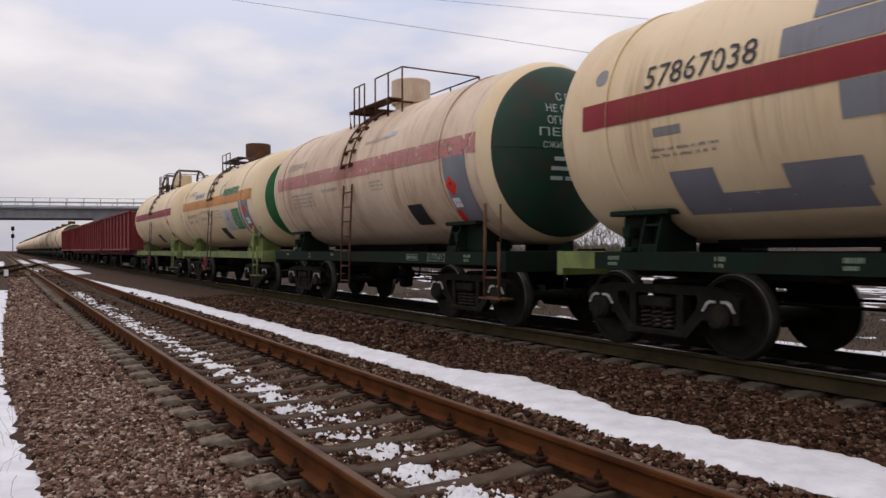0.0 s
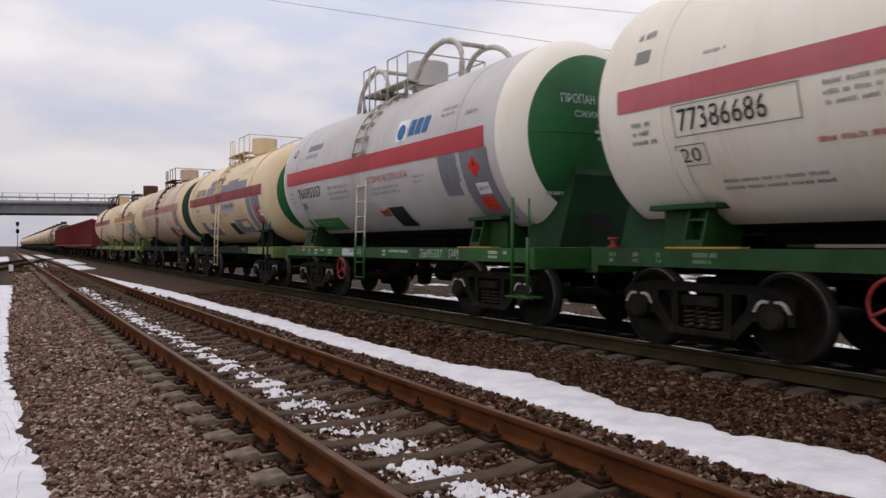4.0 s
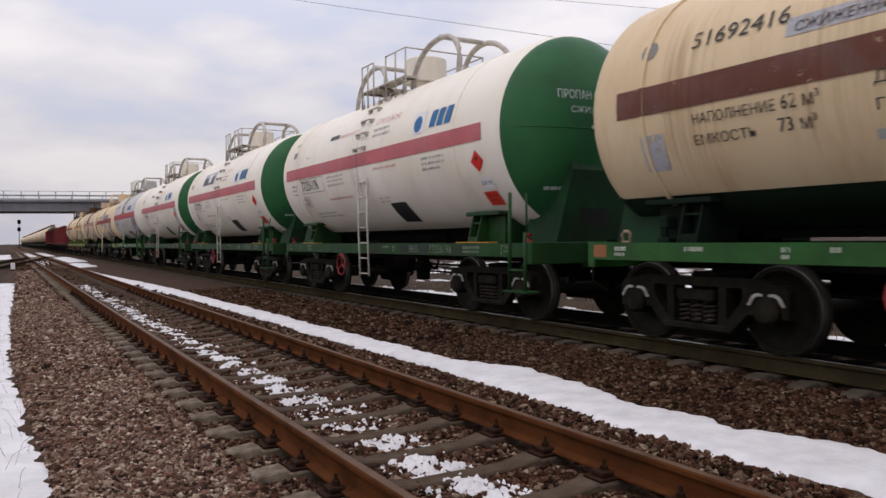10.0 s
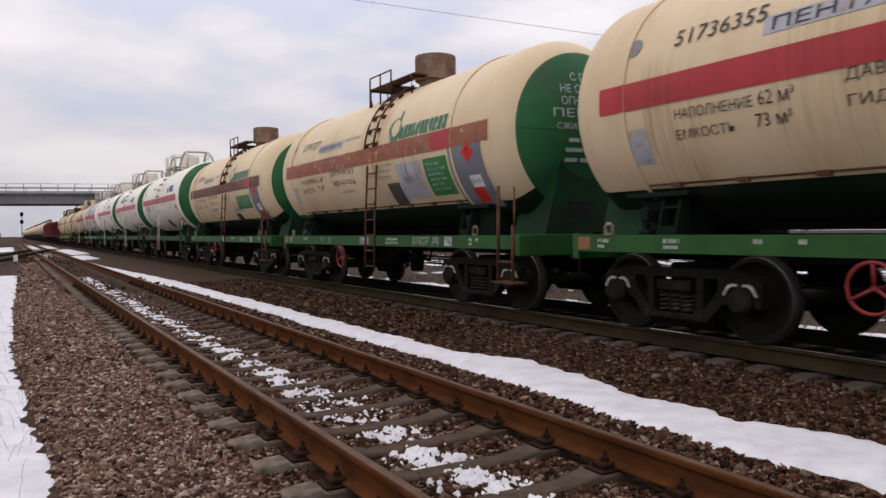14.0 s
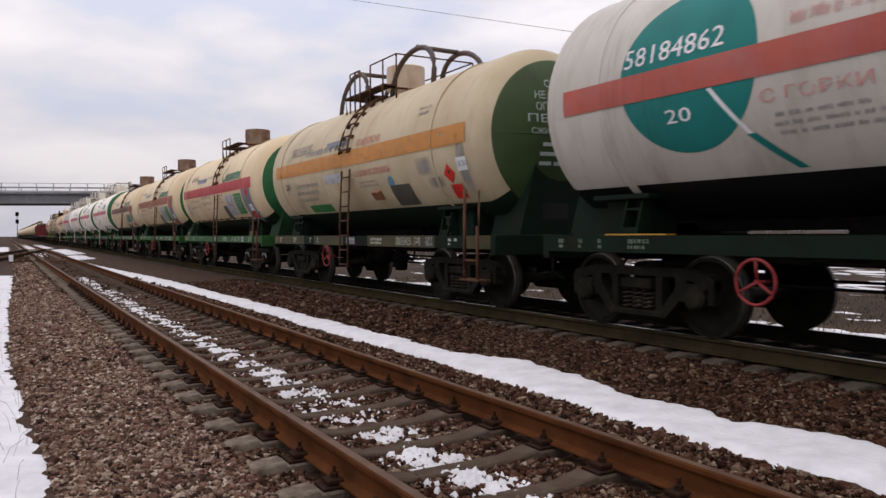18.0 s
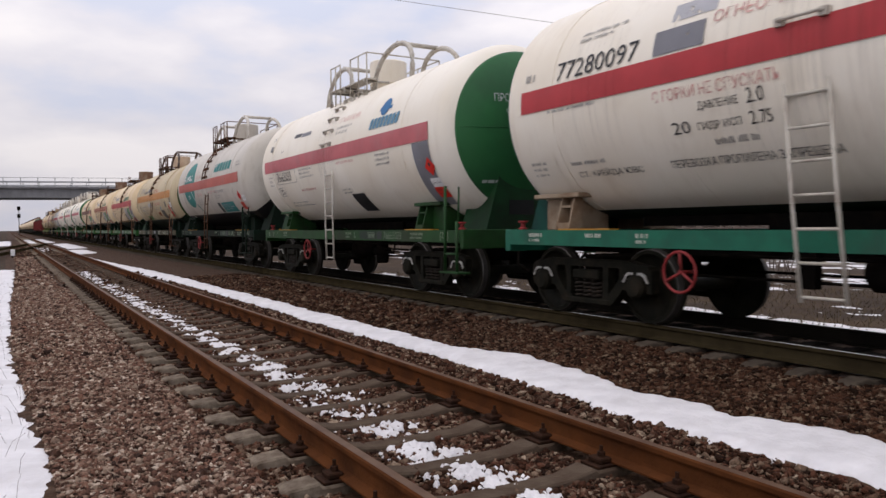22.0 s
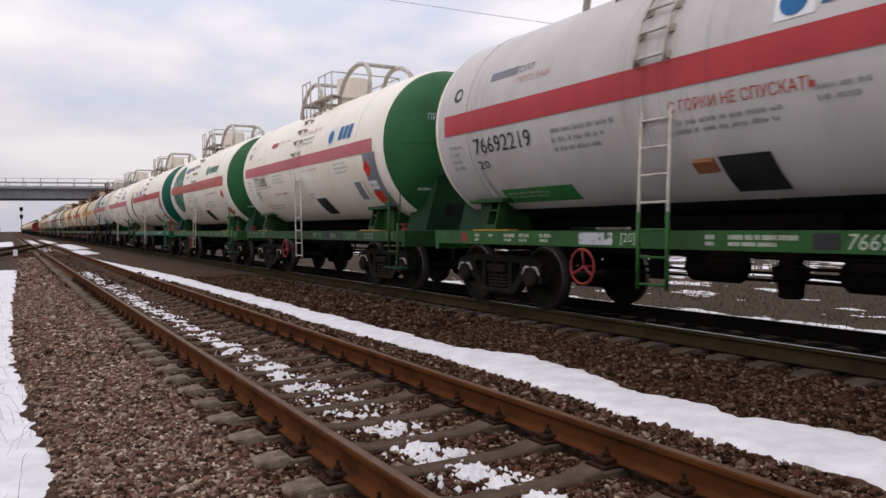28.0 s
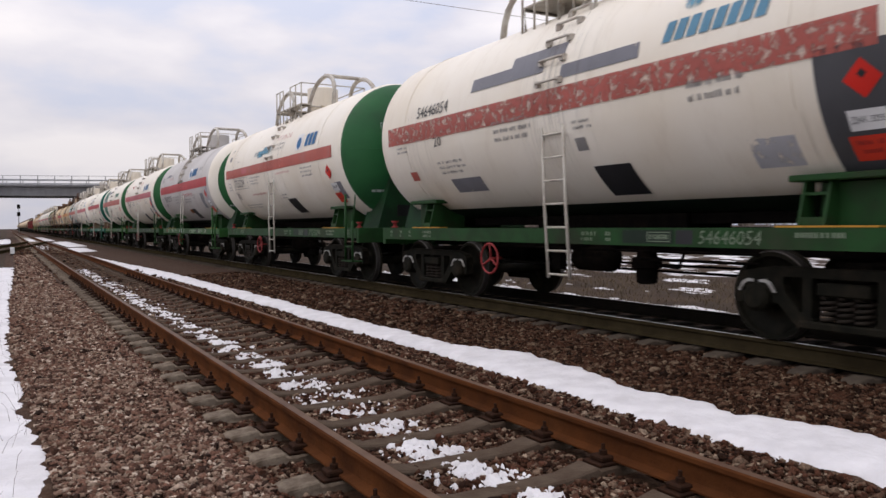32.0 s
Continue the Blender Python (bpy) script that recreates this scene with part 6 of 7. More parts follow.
FLEET = {
    -3: dict(kind="B", body="cream", stripe="stripe_deep", hoops=True, hoop_mat="darktube", tube="darktube", drum="cream", frame="frame_pale", ring=1.15, number="57866956"),
    -2: dict(kind="B", rails=False, body="cream", stripe="stripe_orange", hoops=False, tube="darktube", drum="rust", frame="frame_pale", ring=1.2, number="51703325", decals=cream_marks("51703325"), stripe_word="faded orange"),
    -1: dict(kind="B", wheel=False, back=0.11, body="rosy", rim="cream", stripe="stripe_faded", hoops=False, tube="rust", drum="rosy", frame="frame_dark", head="head_dark", ring=1.38, number="51735412", stripe_word="faded red", end_word="dark green", end_lines=PENTANE, black=(8.3, 8.85, -59, -38), hazard=(10.06, -27.7), plate=(9.95, 10.17, -44, -36.5), orange=(9.88, 10.05, -60, -46), orange_mat="signal_red",
             decals=[("t", (2.0, 3.3, 9, 15), "faint", "51735412"), ("b", (6.6, 7.8, 14, 18, 1), "ink"), ("p", (7.5, 8.0, 16, 20), "pale_patch"), ("p", (9.9, 10.6, -60, -6), "grey_patch"), ("b", (7.0, 7.7, -24, -15, 3), "faint"), ("b", (2.4, 4.2, -30, -15, 4), "faint"), ("b", (4.4, 5.4, -18, -14, 1), "ink"), ("b", (2.4, 4.0, -58, -52, 2), "ink")]),
    0: dict(kind="B", wheel=False, aft=-0.45, ladder_q=5.54, back=0.11, body="cream", stripe="stripe_deep", hoops=False, tube="cream", drum="cream", frame="frame_dark", pale="frame_pale", pale_at=((0.67, 1.35), (9.0, 11.345)), saddle="frame_dark", head="head_green", ring=1.17, number="57867038", stripe_word="dark red", end_lines=PENTANE, stripe_at=(-10.5, 1.2), hazard=(10.22, -27), plate=(10.4, 10.75, -35, -27.5), orange=(10.05, 10.4, -47.5, -35.5), orange_mat="signal_red",
            decals=[("t", (2.38, 3.85, 2.5, 12.5), "ink", "57867038"), ("p", (4.1, 5.1, 2, 13), "grey_patch"), ("p", (4.4, 6.2, 14, 22), "grey_patch"), ("p", (6.2, 9.25, 1.5, 11), "grey_patch"), ("p", (6.9, 8.2, 10, 15), "grey_patch"), ("t", (6.25, 7.85, -20, -14), "ink", "С ГОРКИ НЕ СПУСКАТЬ"), ("p", (6.2, 7.8, -25, -12), "pale_patch"),
                    ("p", (9.25, 10.6, -65, -10.8), "grey_patch"), ("p", (2.6, 4.75, -65, -50), "grey_patch"), ("p", (2.6, 3.2, -50, -36), "grey_patch"), ("p", (4.0, 4.8, -52, -38), "grey_patch"), ("p", (4.7, 5.35, -24, -11), "grey_patch"), ("p", (7.3, 8.9, -62, -37), "grey_patch"), ("b", (7.6, 8.6, -45, -32, 3), "ink"), ("p", (8.0, 8.7, -50, -40), "cream"), ("b", (2.4, 3.4, -30, -24, 2), "faint"), ("p", (2.5, 2.9, -19, -15), "faint"), ("b", (6.3, 7.2, -31, -27, 1), "faint"), ("b", (8.6, 9.6, 17, 26, 2), "faint"), ("o", (1.6, 14, 0.11, 0.006), "faint"), ("p", (9.5, 10.2, -20, -10.6), "dark_patch")]),
    1: dict(kind="A", low=-62.5, low_tube="frame_bright", ladder_q=5.64, back=0.06, body="grey", rim="white", stripe="stripe_red", frame="frame_bright", hoop_mat="railing", tube="railing", drum="grey", ring=1.25, number="76695337", end_lines=PROPANE, stripe_at=(-9.5, 3),
            decals=[("t", (2.0, 3.5, -23.5, -14), "ink", "76695337"), ("t", (2.05, 2.35, -34, -28), "ink", "20"), ("b", (1.35, 1.75, -34, -16, 4), "ink"), ("b", (3.9, 5.3, -31, -16, 3), "ink"), ("t", (6.1, 7.85, -19.5, -14.5), "red_ink", "С ГОРКИ НЕ СПУСКАТЬ"), ("b", (6.15, 7.6, -31, -23, 2), "ink"), ("p", (1.75, 3.8, -66, -47), "plaque_green"), ("b", (2.35, 3.45, -60, -51, 2), "pale_patch"),
                    ("p", (2.5, 3.4, 20, 26), "grey_patch"), ("b", (2.5, 3.4, 12, 17, 1), "ink"), ("o", (1.62, 22, 0.12, 0.006), "ink"), ("o", (1.64, 22, 0.07, 0.009), "grey"), ("p", (7.42, 7.84, 6.5, 22), "plate_white"), ("o", (7.62, 13, 0.15, 0.0125), "blue"), ("s", (7.95, 8.72, 8.8, 20, 3), "blue"), ("b", (9.0, 9.6, 14, 22, 2), "faint"), ("b", (9.8, 10.3, 12, 16, 1), "ink"), ("p", (9.0, 9.6, -38, -10), "grey_patch"), ("p", (9.7, 10.5, -62, -9.8), "grey_patch"), ("b", (8.0, 8.5, -26, -19, 2), "ink"), ("h", (6.2, 6.5, -50, -42), "rust_mark")]),
    2: dict(kind="A", back=0.05, body="white", stripe="stripe_pink", number="77386686", end_lines=PROPANE, stripe_at=(-8, 2.3), stripe_word="pink-red", decals=sgt("77386686", extra=[("p", (9.98, 10.5, -60, -9), "pale_patch"), ("p", (3.85, 4.35, 20.5, 24.5), "dark_patch"), ("t", (4.4, 5.5, 20, 24), "pink_ink", "СЖИЖЕННЫЙ ГАЗ")])),
    3: dict(kind="A", back=0.13, body="white", stripe="stripe_pink", number="77257590", end_lines=PROPANE, stripe_at=(-8, 2.3), stripe_word="pink-red", decals=sgt("77257590", extra=[("p", (3.4, 5.2, 12, 30), "pale_patch"), ("p", (3.5, 5.0, 13, 24), "dark_patch"), ("p", (4.2, 4.6, 16, 28), "plate_white")])),
    4: dict(kind="A", back=0.22, body="white", stripe="stripe_pink", number="77256196", end_lines=PROPANE, stripe_at=(-8, 2.3), stripe_word="pink-red", decals=sgt("77256196", extra=[("p", (3.85, 4.35, 20.5, 24.5), "dark_patch"), ("t", (4.4, 5.5, 20, 24), "pink_ink", "СЖИЖЕННЫЙ ГАЗ")])),
    5: dict(kind="B", wheel_q=4.62, ladder_q=6.45, back=0.28, rails=False, body="cream", stripe="stripe_brown", hazard=(10.1, -17.5), plate=(9.99, 10.32, -42, -33), orange=(9.93, 10.25, -55, -42.5), orange_mat="signal_red", black=(7.1, 7.68, -59, -44), hoops=False, tube="rust", drum="drum_rust", frame="frame_bright", head="head_worn", ring=1.25, belly="belly", number="51692416", stripe_word="brown", decals=[m for m in cream_marks("51692416") if m[2] not in ("plaque_green",) and m[1][:2] not in ((8.68, 9.35), (7.5, 8.5), (7.7, 8.2))] + [("p", (7.95, 9.44, -38, -20), "plaque_green"), ("b", (8.05, 9.35, -35, -22, 4), "pale_patch"), ("p", (7.12, 8.16, -42, -33), "pale_patch"), ("b", (7.2, 8.0, -40, -36, 1), "grey_patch"), ("t", (7.3, 7.75, -32, -27), "ink", "ВОГИ"), ("p", (9.03, 9.70, -11, -2), "stripe_red"), ("p", (4.2, 4.9, -37, -33), "pale_patch")], stripe_at=(-12.8, -0.5)),
    6: dict(kind="B", wheel_q=4.60, ladder_q=6.42, back=0.28, rails=False, body="cream", black_mat="panel_olive", stripe="stripe_rust", hazard=(10.1, -17.5), plate=(9.99, 10.32, -42, -33), orange=(9.93, 10.25, -55, -42.5), orange_mat="signal_red", black=(7.0, 7.5, -53, -31), hoops=False, tube="rust", drum="drum_rust", frame="frame_bright", head="head_worn", ring=1.25, belly="belly", number="51747277", stripe_word="rusty red", decals=cream_marks("51747277") + [("p", (8.95, 9.62, -12.8, -0.5), "stripe_red")], stripe_at=(-12.8, -0.5), end_lines=PENTANE),
    7: dict(kind="B", wheel_q=4.60, ladder_q=6.44, back=0.34, rails=False, body="cream", black_mat="panel_olive", stripe="stripe_red", hazard=(10.1, -17.5), plate=(9.99, 10.32, -42, -33), orange=(9.93, 10.25, -55, -42.5), orange_mat="signal_red", black=(7.0, 7.5, -53, -31), hoops=False, tube="rust", drum="drum_rust", frame="frame_bright", head="head_worn", ring=1.25, belly="belly", number="51736355", decals=cream_marks("51736355", "ПЕНТАН"), stripe_at=(-12.8, -0.5), end_lines=PENTANE),
    8: dict(kind="B", marks=False, step_back=0.3, pale="frame_ochre", pale_at=((0.67, 3.0), (3.7, 5.5), (6.8, 9.6), (10.65, 11.345)), wheel_q=4.50, ladder_q=5.80, back=0.25, body="dull", black_mat="panel_olive", stripe="stripe_orange", hoops=True, hoop_mat="darktube", tube="rust", drum="rosy", frame="frame_dark", head="head_olive", ring=1.25, belly="belly", number="58155425", stripe_word="orange", end_word="olive green", stripe_at=(-11.5, 1), plate=(10.41, 10.71, -29, -20), hazard=(10.10, -30), orange=(10.00, 10.35, -50, -38), orange_mat="signal_red", black=(7.8, 8.6, -53, -33), end_lines=PENTANE,
            decals=[("t", (2.3, 3.7, 7, 16), "faint", "58155425"), ("p", (3.3, 5.2, 3, 9.5), "wash"), ("p", (4.7, 5.9, 6, 12), "grey_patch"), ("t", (5.0, 5.8, 3, 8), "ink", "ГАЗ"), ("t", (6.45, 7.6, 2.5, 8), "red_ink", "ОГНЕОПАСНО"), ("t", (6.35, 8.0, -22, -17), "red_ink", "С ГОРКИ НЕ СПУСКАТЬ"), ("t", (1.9, 2.2, -24, -18), "ink", "20"), ("b", (2.6, 4.2, -42, -20, 3), "faint"), ("p", (3.0, 4.4, -54, -44), "plaque_green"), ("p", (4.6, 5.6, -24, -16), "pale_patch"), ("b", (6.4, 7.5, -33, -26, 2), "faint"), ("h", (6.9, 7.3, -45, -36), "rust_mark"), ("o", (7.9, -30, 0.12, 0.007), "sky_blue"), ("p", (9.0, 9.6, -30, -15), "wash"), ("p", (9.3, 9.9, -40, -30), "wash"), ("p", (10.4, 10.75, -50, -5), "wash"), ("b", (9.0, 9.5, 12, 20, 2), "faint")]),
    9: dict(kind="A", marks=False, step_back=0.3, wheel_q=4.02, ladder_q=5.80, back=0.12, body="ash", rim="ash", stripe="stripe_brick", frame="frame_dark", saddle="frame_dark", hoop_mat="ash", tube="rust", drum="ash", ring=1.0, head="head_dark", belly="belly_black", number="58184862", stripe_word="brick red", end_word="dark green", stripe_at=(-10, 2), hazard=(10.09, -27.3), plate=(10.33, 10.67, -34.5, -27), orange=(9.87, 10.22, -47.5, -35.5), end_lines=PENTANE, black=(6.98, 7.3, -50, -33),
            decals=[("o", (3.17, 0, 0.93, 0.0035), "disc_teal"), ("t", (2.3, 3.7, 5, 13.5), "plate_white", "58184862"), ("t", (2.9, 3.25, -22, -16), "plate_white", "20"), ("p", (3.86, 3.97, -49, -31, 0.42), "disc_teal"), ("p", (3.48, 3.54, -31, -10.5, 0.40), "plate_white"), ("b", (4.4, 5.4, 5, 11, 1), "pink_ink"), ("t", (6.2, 7.5, -19, -15), "pink_ink", "НЕ СПУСКАТЬ"), ("t", (4.1, 5.2, -20, -15), "pink_ink", "С ГОРКИ"), ("b", (4.2, 5.5, -35, -24, 3), "ink"),
                    ("p", (7.15, 7.5, 9, 20), "teal"), ("o", (7.33, 18, 0.09, 0.012), "grey"), ("s", (7.6, 9.4, 8.5, 20, 5), "teal"), ("b", (7.1, 8.9, -20, -15, 1), "ink"), ("b", (7.1, 8.1, -28, -22, 2), "ink"), ("p", (7.42, 9.05, -50, -33.5), "teal"), ("b", (7.52, 8.95, -47, -36, 3), "pale_patch"), ("b", (10.0, 10.6, 8, 16, 2), "faint")]),
    10: dict(kind="A", ring=1.38, tank_to=10.93, stripe_to=10.66, wheel_q=4.08, back=0.17, hazard=(10.38, -27), plate=(10.20, 10.55, -43, -35.5), orange=(10.18, 10.55, -53, -43), orange_mat="signal_red", body="white", stripe="stripe_pink", number="76665033", end_lines=PROPANE, stripe_at=(-9, 3), stripe_word="pink-red", decals=[x for x in sgt("76665033") if x[2] != "blue" and x[2] != "plate_white"] + [("o", (8.6, 24, 0.19, 0.008), "blue"), ("p", (8.35, 8.9, 21, 24), "blue"), ("s", (8.1, 9.4, 8, 16, 8), "sky_blue"), ("p", (9.9, 10.5, -62, -9.3), "grey_patch"), ("p", (3.3, 3.8, 21, 25), "dark_patch"), ("p", (3.85, 4.5, 20, 24), "grey_patch")]),
    11: dict(kind="A", tank_to=10.55, stripe_to=10.30, foot_q=1.75, wheel_q=3.97, ladder_q=5.36, back=-0.12, body="white", stripe="stripe_red", number="77280097", frame="frame_teal", saddle="saddle_tan", head="head_teal", end_word="teal", end_lines=PENTANE, stripe_at=(-7, 4.5), tube="railing", ring=1.535,
             decals=[("t", (2.2, 3.66, 6, 15.3), "ink", "77280097"), ("b", (1.5, 1.82, 8, 14, 1), "ink"), ("b", (2.5, 3.4, 22, 29, 2), "ink"), ("p", (3.9, 4.6, 5.5, 16), "grey_patch"), ("p", (4.1, 4.7, 19, 27), "pale_patch"), ("t", (4.7, 6.0, 13, 18), "pink_ink", "ОГНЕОПАСНО"), ("t", (3.9, 5.5, -14.5, -9.5), "pink_ink", "С ГОРКИ НЕ СПУСКАТЬ"), ("t", (4.5, 5.0, -21, -17), "ink", "ДАВЛЕНИЕ"), ("t", (5.1, 5.3, -21, -15), "ink", "2.0"), ("t", (4.1, 4.35, -29.5, -24), "ink", "20"), ("t", (4.45, 5.0, -29.5, -25.5), "ink", "ГИДР ИСП"), ("t", (5.1, 5.35, -29.5, -24), "ink", "2.75"), ("b", (4.6, 5.2, -37, -33, 1), "ink"), ("t", (3.9, 5.95, -47, -41.5), "ink", "ПЕРЕВОЗКА ПРОПИЛЕНА ЗАПРЕЩЕНА"), ("b", (1.4, 1.8, -45, -34, 3), "ink"), ("t", (2.3, 3.45, -47, -41.5), "ink", "СТ. КРЕЙДА ЮВС"), ("b", (2.2, 3.0, -39, -36, 1), "ink"), ("b", (6.5, 7.7, -26, -16, 2), "ink"), ("b", (8.3, 9.6, -17, -8, 2), "ink"), ("p", (10.0, 10.5, -62, -8), "grey_patch"), ("b", (2.0, 3.0, -9.5, -7.5, 1), "ink")], black=(7.5, 8.05, -61, -39.5)),
    12: dict(kind="A", wheel_q=4.25, back=0.08, lean=0.02, body="white", stripe="stripe_brick", number="76677988", end_lines=PROPANE, stripe_at=(-9, 3.5), stripe_word="faded red", frame="frame_bright",
             decals=[("o", (2.68, 0, 1.04, 0.0035), "disc_green"), ("p", (2.98, 3.05, -31, -11, 0.72), "plate_white"), ("p", (3.70, 3.80, -58, -31, 1.0), "disc_green"), ("t", (2.08, 3.5, 4.0, 13.5), "pale_patch", "76677988"), ("t", (2.4, 2.65, -33, -27), "pale_patch", "20"), ("p", (3.7, 4.6, 22, 31), "grey_patch"), ("p", (4.4, 5.3, 24, 31), "grey_patch"), ("b", (4.0, 4.9, 12, 17, 1), "faint"), ("b", (4.4, 5.6, -26, -12, 3), "ink"), ("t", (4.25, 6.0, -38, -33.5), "red_ink", "ПЕРЕВОЗКА ПРОПИЛЕНА ЗАПРЕЩЕНА"), ("b", (4.95, 6.0, -43.5, -40.5, 1), "ink"), ("t", (4.7, 6.25, -50.5, -45), "ink", "СТ. КРЕЙДА ЮВ-ВОСТ"), ("b", (5.2, 5.9, -56, -53, 1), "ink"), ("b", (1.4, 1.8, -26, -14, 3), "ink"), ("b", (7.0, 7.8, -38, -31, 2), "ink"), ("t", (7.4, 9.3, -2, 1), "pink_ink", "ОГНЕОПАСНО"), ("p", (7.75, 8.1, 10, 22), "logo_green"), ("s", (8.25, 9.6, 11, 20, 5), "logo_green"), ("b", (7.7, 9.2, -19, -15, 1), "ink"), ("b", (7.8, 8.8, -40, -28, 3), "ink")]),
    13: dict(kind="A", back=0.05, body="white", stripe="stripe_pink", number="77330892", end_lines=PROPANE, stripe_at=(-8, 2.3), stripe_word="pink-red", decals=sgt("77330892", extra=[("p", (9.95, 10.55, -62, -8.3), "grey_patch"), ("p", (9.2, 9.7, -48, -30), "grey_patch"), ("p", (3.6, 4.1, 19, 24), "stripe_red"), ("t", (4.2, 5.2, 21, 25), "pink_ink", "СЖИЖЕННЫЙ")])),
    14: dict(kind="A", low=-63.0, low_tube="frame_bright", wheel_q=4.50, back=0.05, body="grey", rim="white", stripe="stripe_red", frame="frame_bright", hoop_mat="railing", tube="railing", drum="grey", ring=1.3, number="76692219", end_lines=PROPANE, stripe_at=(-9.5, 3),
             decals=[("t", (2.11, 3.56, -23.5, -14), "ink", "76692219"), ("t", (2.1, 2.4, -33, -28), "ink", "20"), ("b", (1.35, 1.75, -34, -16, 4), "ink"), ("b", (4.0, 5.3, -31, -16, 3), "ink"), ("t", (6.1, 7.85, -19.5, -14.5), "red_ink", "С ГОРКИ НЕ СПУСКАТЬ"), ("b", (6.15, 7.6, -31, -23, 2), "ink"), ("p", (2.3, 4.0, -64, -50), "plaque_green"), ("b", (2.4, 3.6, -60, -53, 2), "pale_patch"), ("p", (2.5, 3.2, 18, 23), "grey_patch"), ("t", (3.25, 3.6, 18, 22), "ink", "СПТ"), ("t", (3.2, 4.0, 12, 16), "pink_ink", "ПРОПАН"), ("o", (1.62, 15, 0.12, 0.006), "ink"), ("o", (1.65, 15, 0.07, 0.009), "grey"), ("p", (7.42, 7.84, 6.5, 22), "plate_white"), ("o", (7.62, 13, 0.15, 0.0125), "blue"), ("s", (7.95, 8.72, 8.8, 20, 3), "blue"), ("b", (9.0, 9.7, 14, 20, 2), "faint"), ("b", (7.8, 8.5, -26, -18, 2), "ink"), ("p", (9.1, 9.6, -42, -18), "grey_patch"), ("p", (9.9, 10.45, -60, -9.8), "pale_patch"), ("h", (6.2, 6.5, -50, -42), "rust_mark")]),
    15: dict(kind="A", wheel_q=4.28, back=0.09, body="white", stripe="stripe_brick", number="77252294", end_lines=PROPANE, stripe_at=(-8, 2.3), stripe_word="faded red", decals=sgt("77252294", extra=[("p", (4.2, 6.0, 10, 17), "blue_spray"), ("p", (5.0, 5.9, 15, 20), "blue_spray"), ("p", (4.6, 5.2, 8, 13), "blue_spray"), ("p", (3.1, 3.6, -5, 1), "stripe_pink"), ("p", (10.2, 10.55, -48, -30), "grey_patch")])),
    16: dict(kind="A", low=-60.0, ladder_q=5.90, back=0.16, hazard=(10.18, -20), body="white", stripe="stripe_chipped", number="54646054", end_lines=PROPANE, stripe_at=(-10.3, 2), stripe_word="chipped red", frame="frame_green",
             decals=[("t", (2.28, 3.32, 4.5, 12), "ink", "54646054"), ("t", (2.85, 3.1, -16, -10), "ink", "20"), ("b", (1.45, 1.9, -18, -12, 2), "ink"), ("p", (1.75, 2.0, -38, -31), "stripe_brick"), ("b", (2.8, 3.9, -37, -26, 3), "ink"), ("p", (3.0, 3.9, -52, -40), "grey_patch"), ("b", (4.6, 5.6, -22, -8, 3), "ink"), ("p", (4.0, 5.8, 12, 20), "grey_patch"), ("p", (5.0, 6.2, 18, 26), "grey_patch"), ("p", (6.2, 7.6, 6, 13), "grey_patch"), ("b", (6.4, 6.9, -22, -16, 2), "ink"), ("p", (6.4, 6.6, -32, -25), "faint"), ("o", (8.3, 27, 0.16, 0.008), "blue_spray"), ("s", (8.0, 9.35, 9, 18, 8), "sky_blue"), ("b", (8.3, 9.1, -20, -9, 2), "ink"), ("p", (9.75, 10.5, -64, -8), "dark_patch"), ("p", (8.9, 9.45, -52, -37), "pale_patch")]),
}


def gondola():
    """Red open goods wagon with ribbed steel sides."""
    car = thing("gondola_wagon", "dark red ribbed steel open goods wagon", "goods wagon", group="open goods wagons of the train")
    bm = bmesh.new()
    L = 13.92
    for s in (-1, 1):
        box(bm, min(s * 1.45, s * 1.5), max(s * 1.45, s * 1.5), -L + 0.6, -0.6, 1.3, 3.4)
    for y in (-0.65, -L + 0.6):
        box(bm, -1.5, 1.5, y, y + 0.05, 1.3, 3.4)
    box(bm, -1.5, 1.5, -L + 0.6, -0.6, 1.25, 1.32)
    part("body", bm, M["gondola"], car)
    ribs = kept("rib", M["gondola"], lambda b: box(b, -1.60, -1.50, -0.07, 0.07, 1.15, 3.42, 0.02))
    for k in range(9):
        shown("rib", ribs, car, at=pose(0, -0.75 - k * (L - 1.5) / 8, 0))
    bm = bmesh.new()
    for z in (1.2, 3.38):
        box(bm, -1.62, -1.46, -L + 0.55, -0.55, z, z + 0.12, 0.02)
        box(bm, 1.46, 1.62, -L + 0.55, -0.55, z, z + 0.12, 0.02)
    box(bm, -0.3, 0.3, -L + 0.2, -0.2, 0.9, 1.25)
    part("rim", bm, M["gondola"], car)
    for q in (2.6, L - 2.6):
        add_bogie(car, q, False, False)
    return car


CARS = []                     # thing, its front coupling ahead of that of wagon 0
for n in sorted(FLEET):
    CARS.append((tank_wagon(n, FLEET[n]), -CAR * n))
front = 3 * CAR
for k in range(4):
    front += 13.92
    CARS.append((gondola(), front))


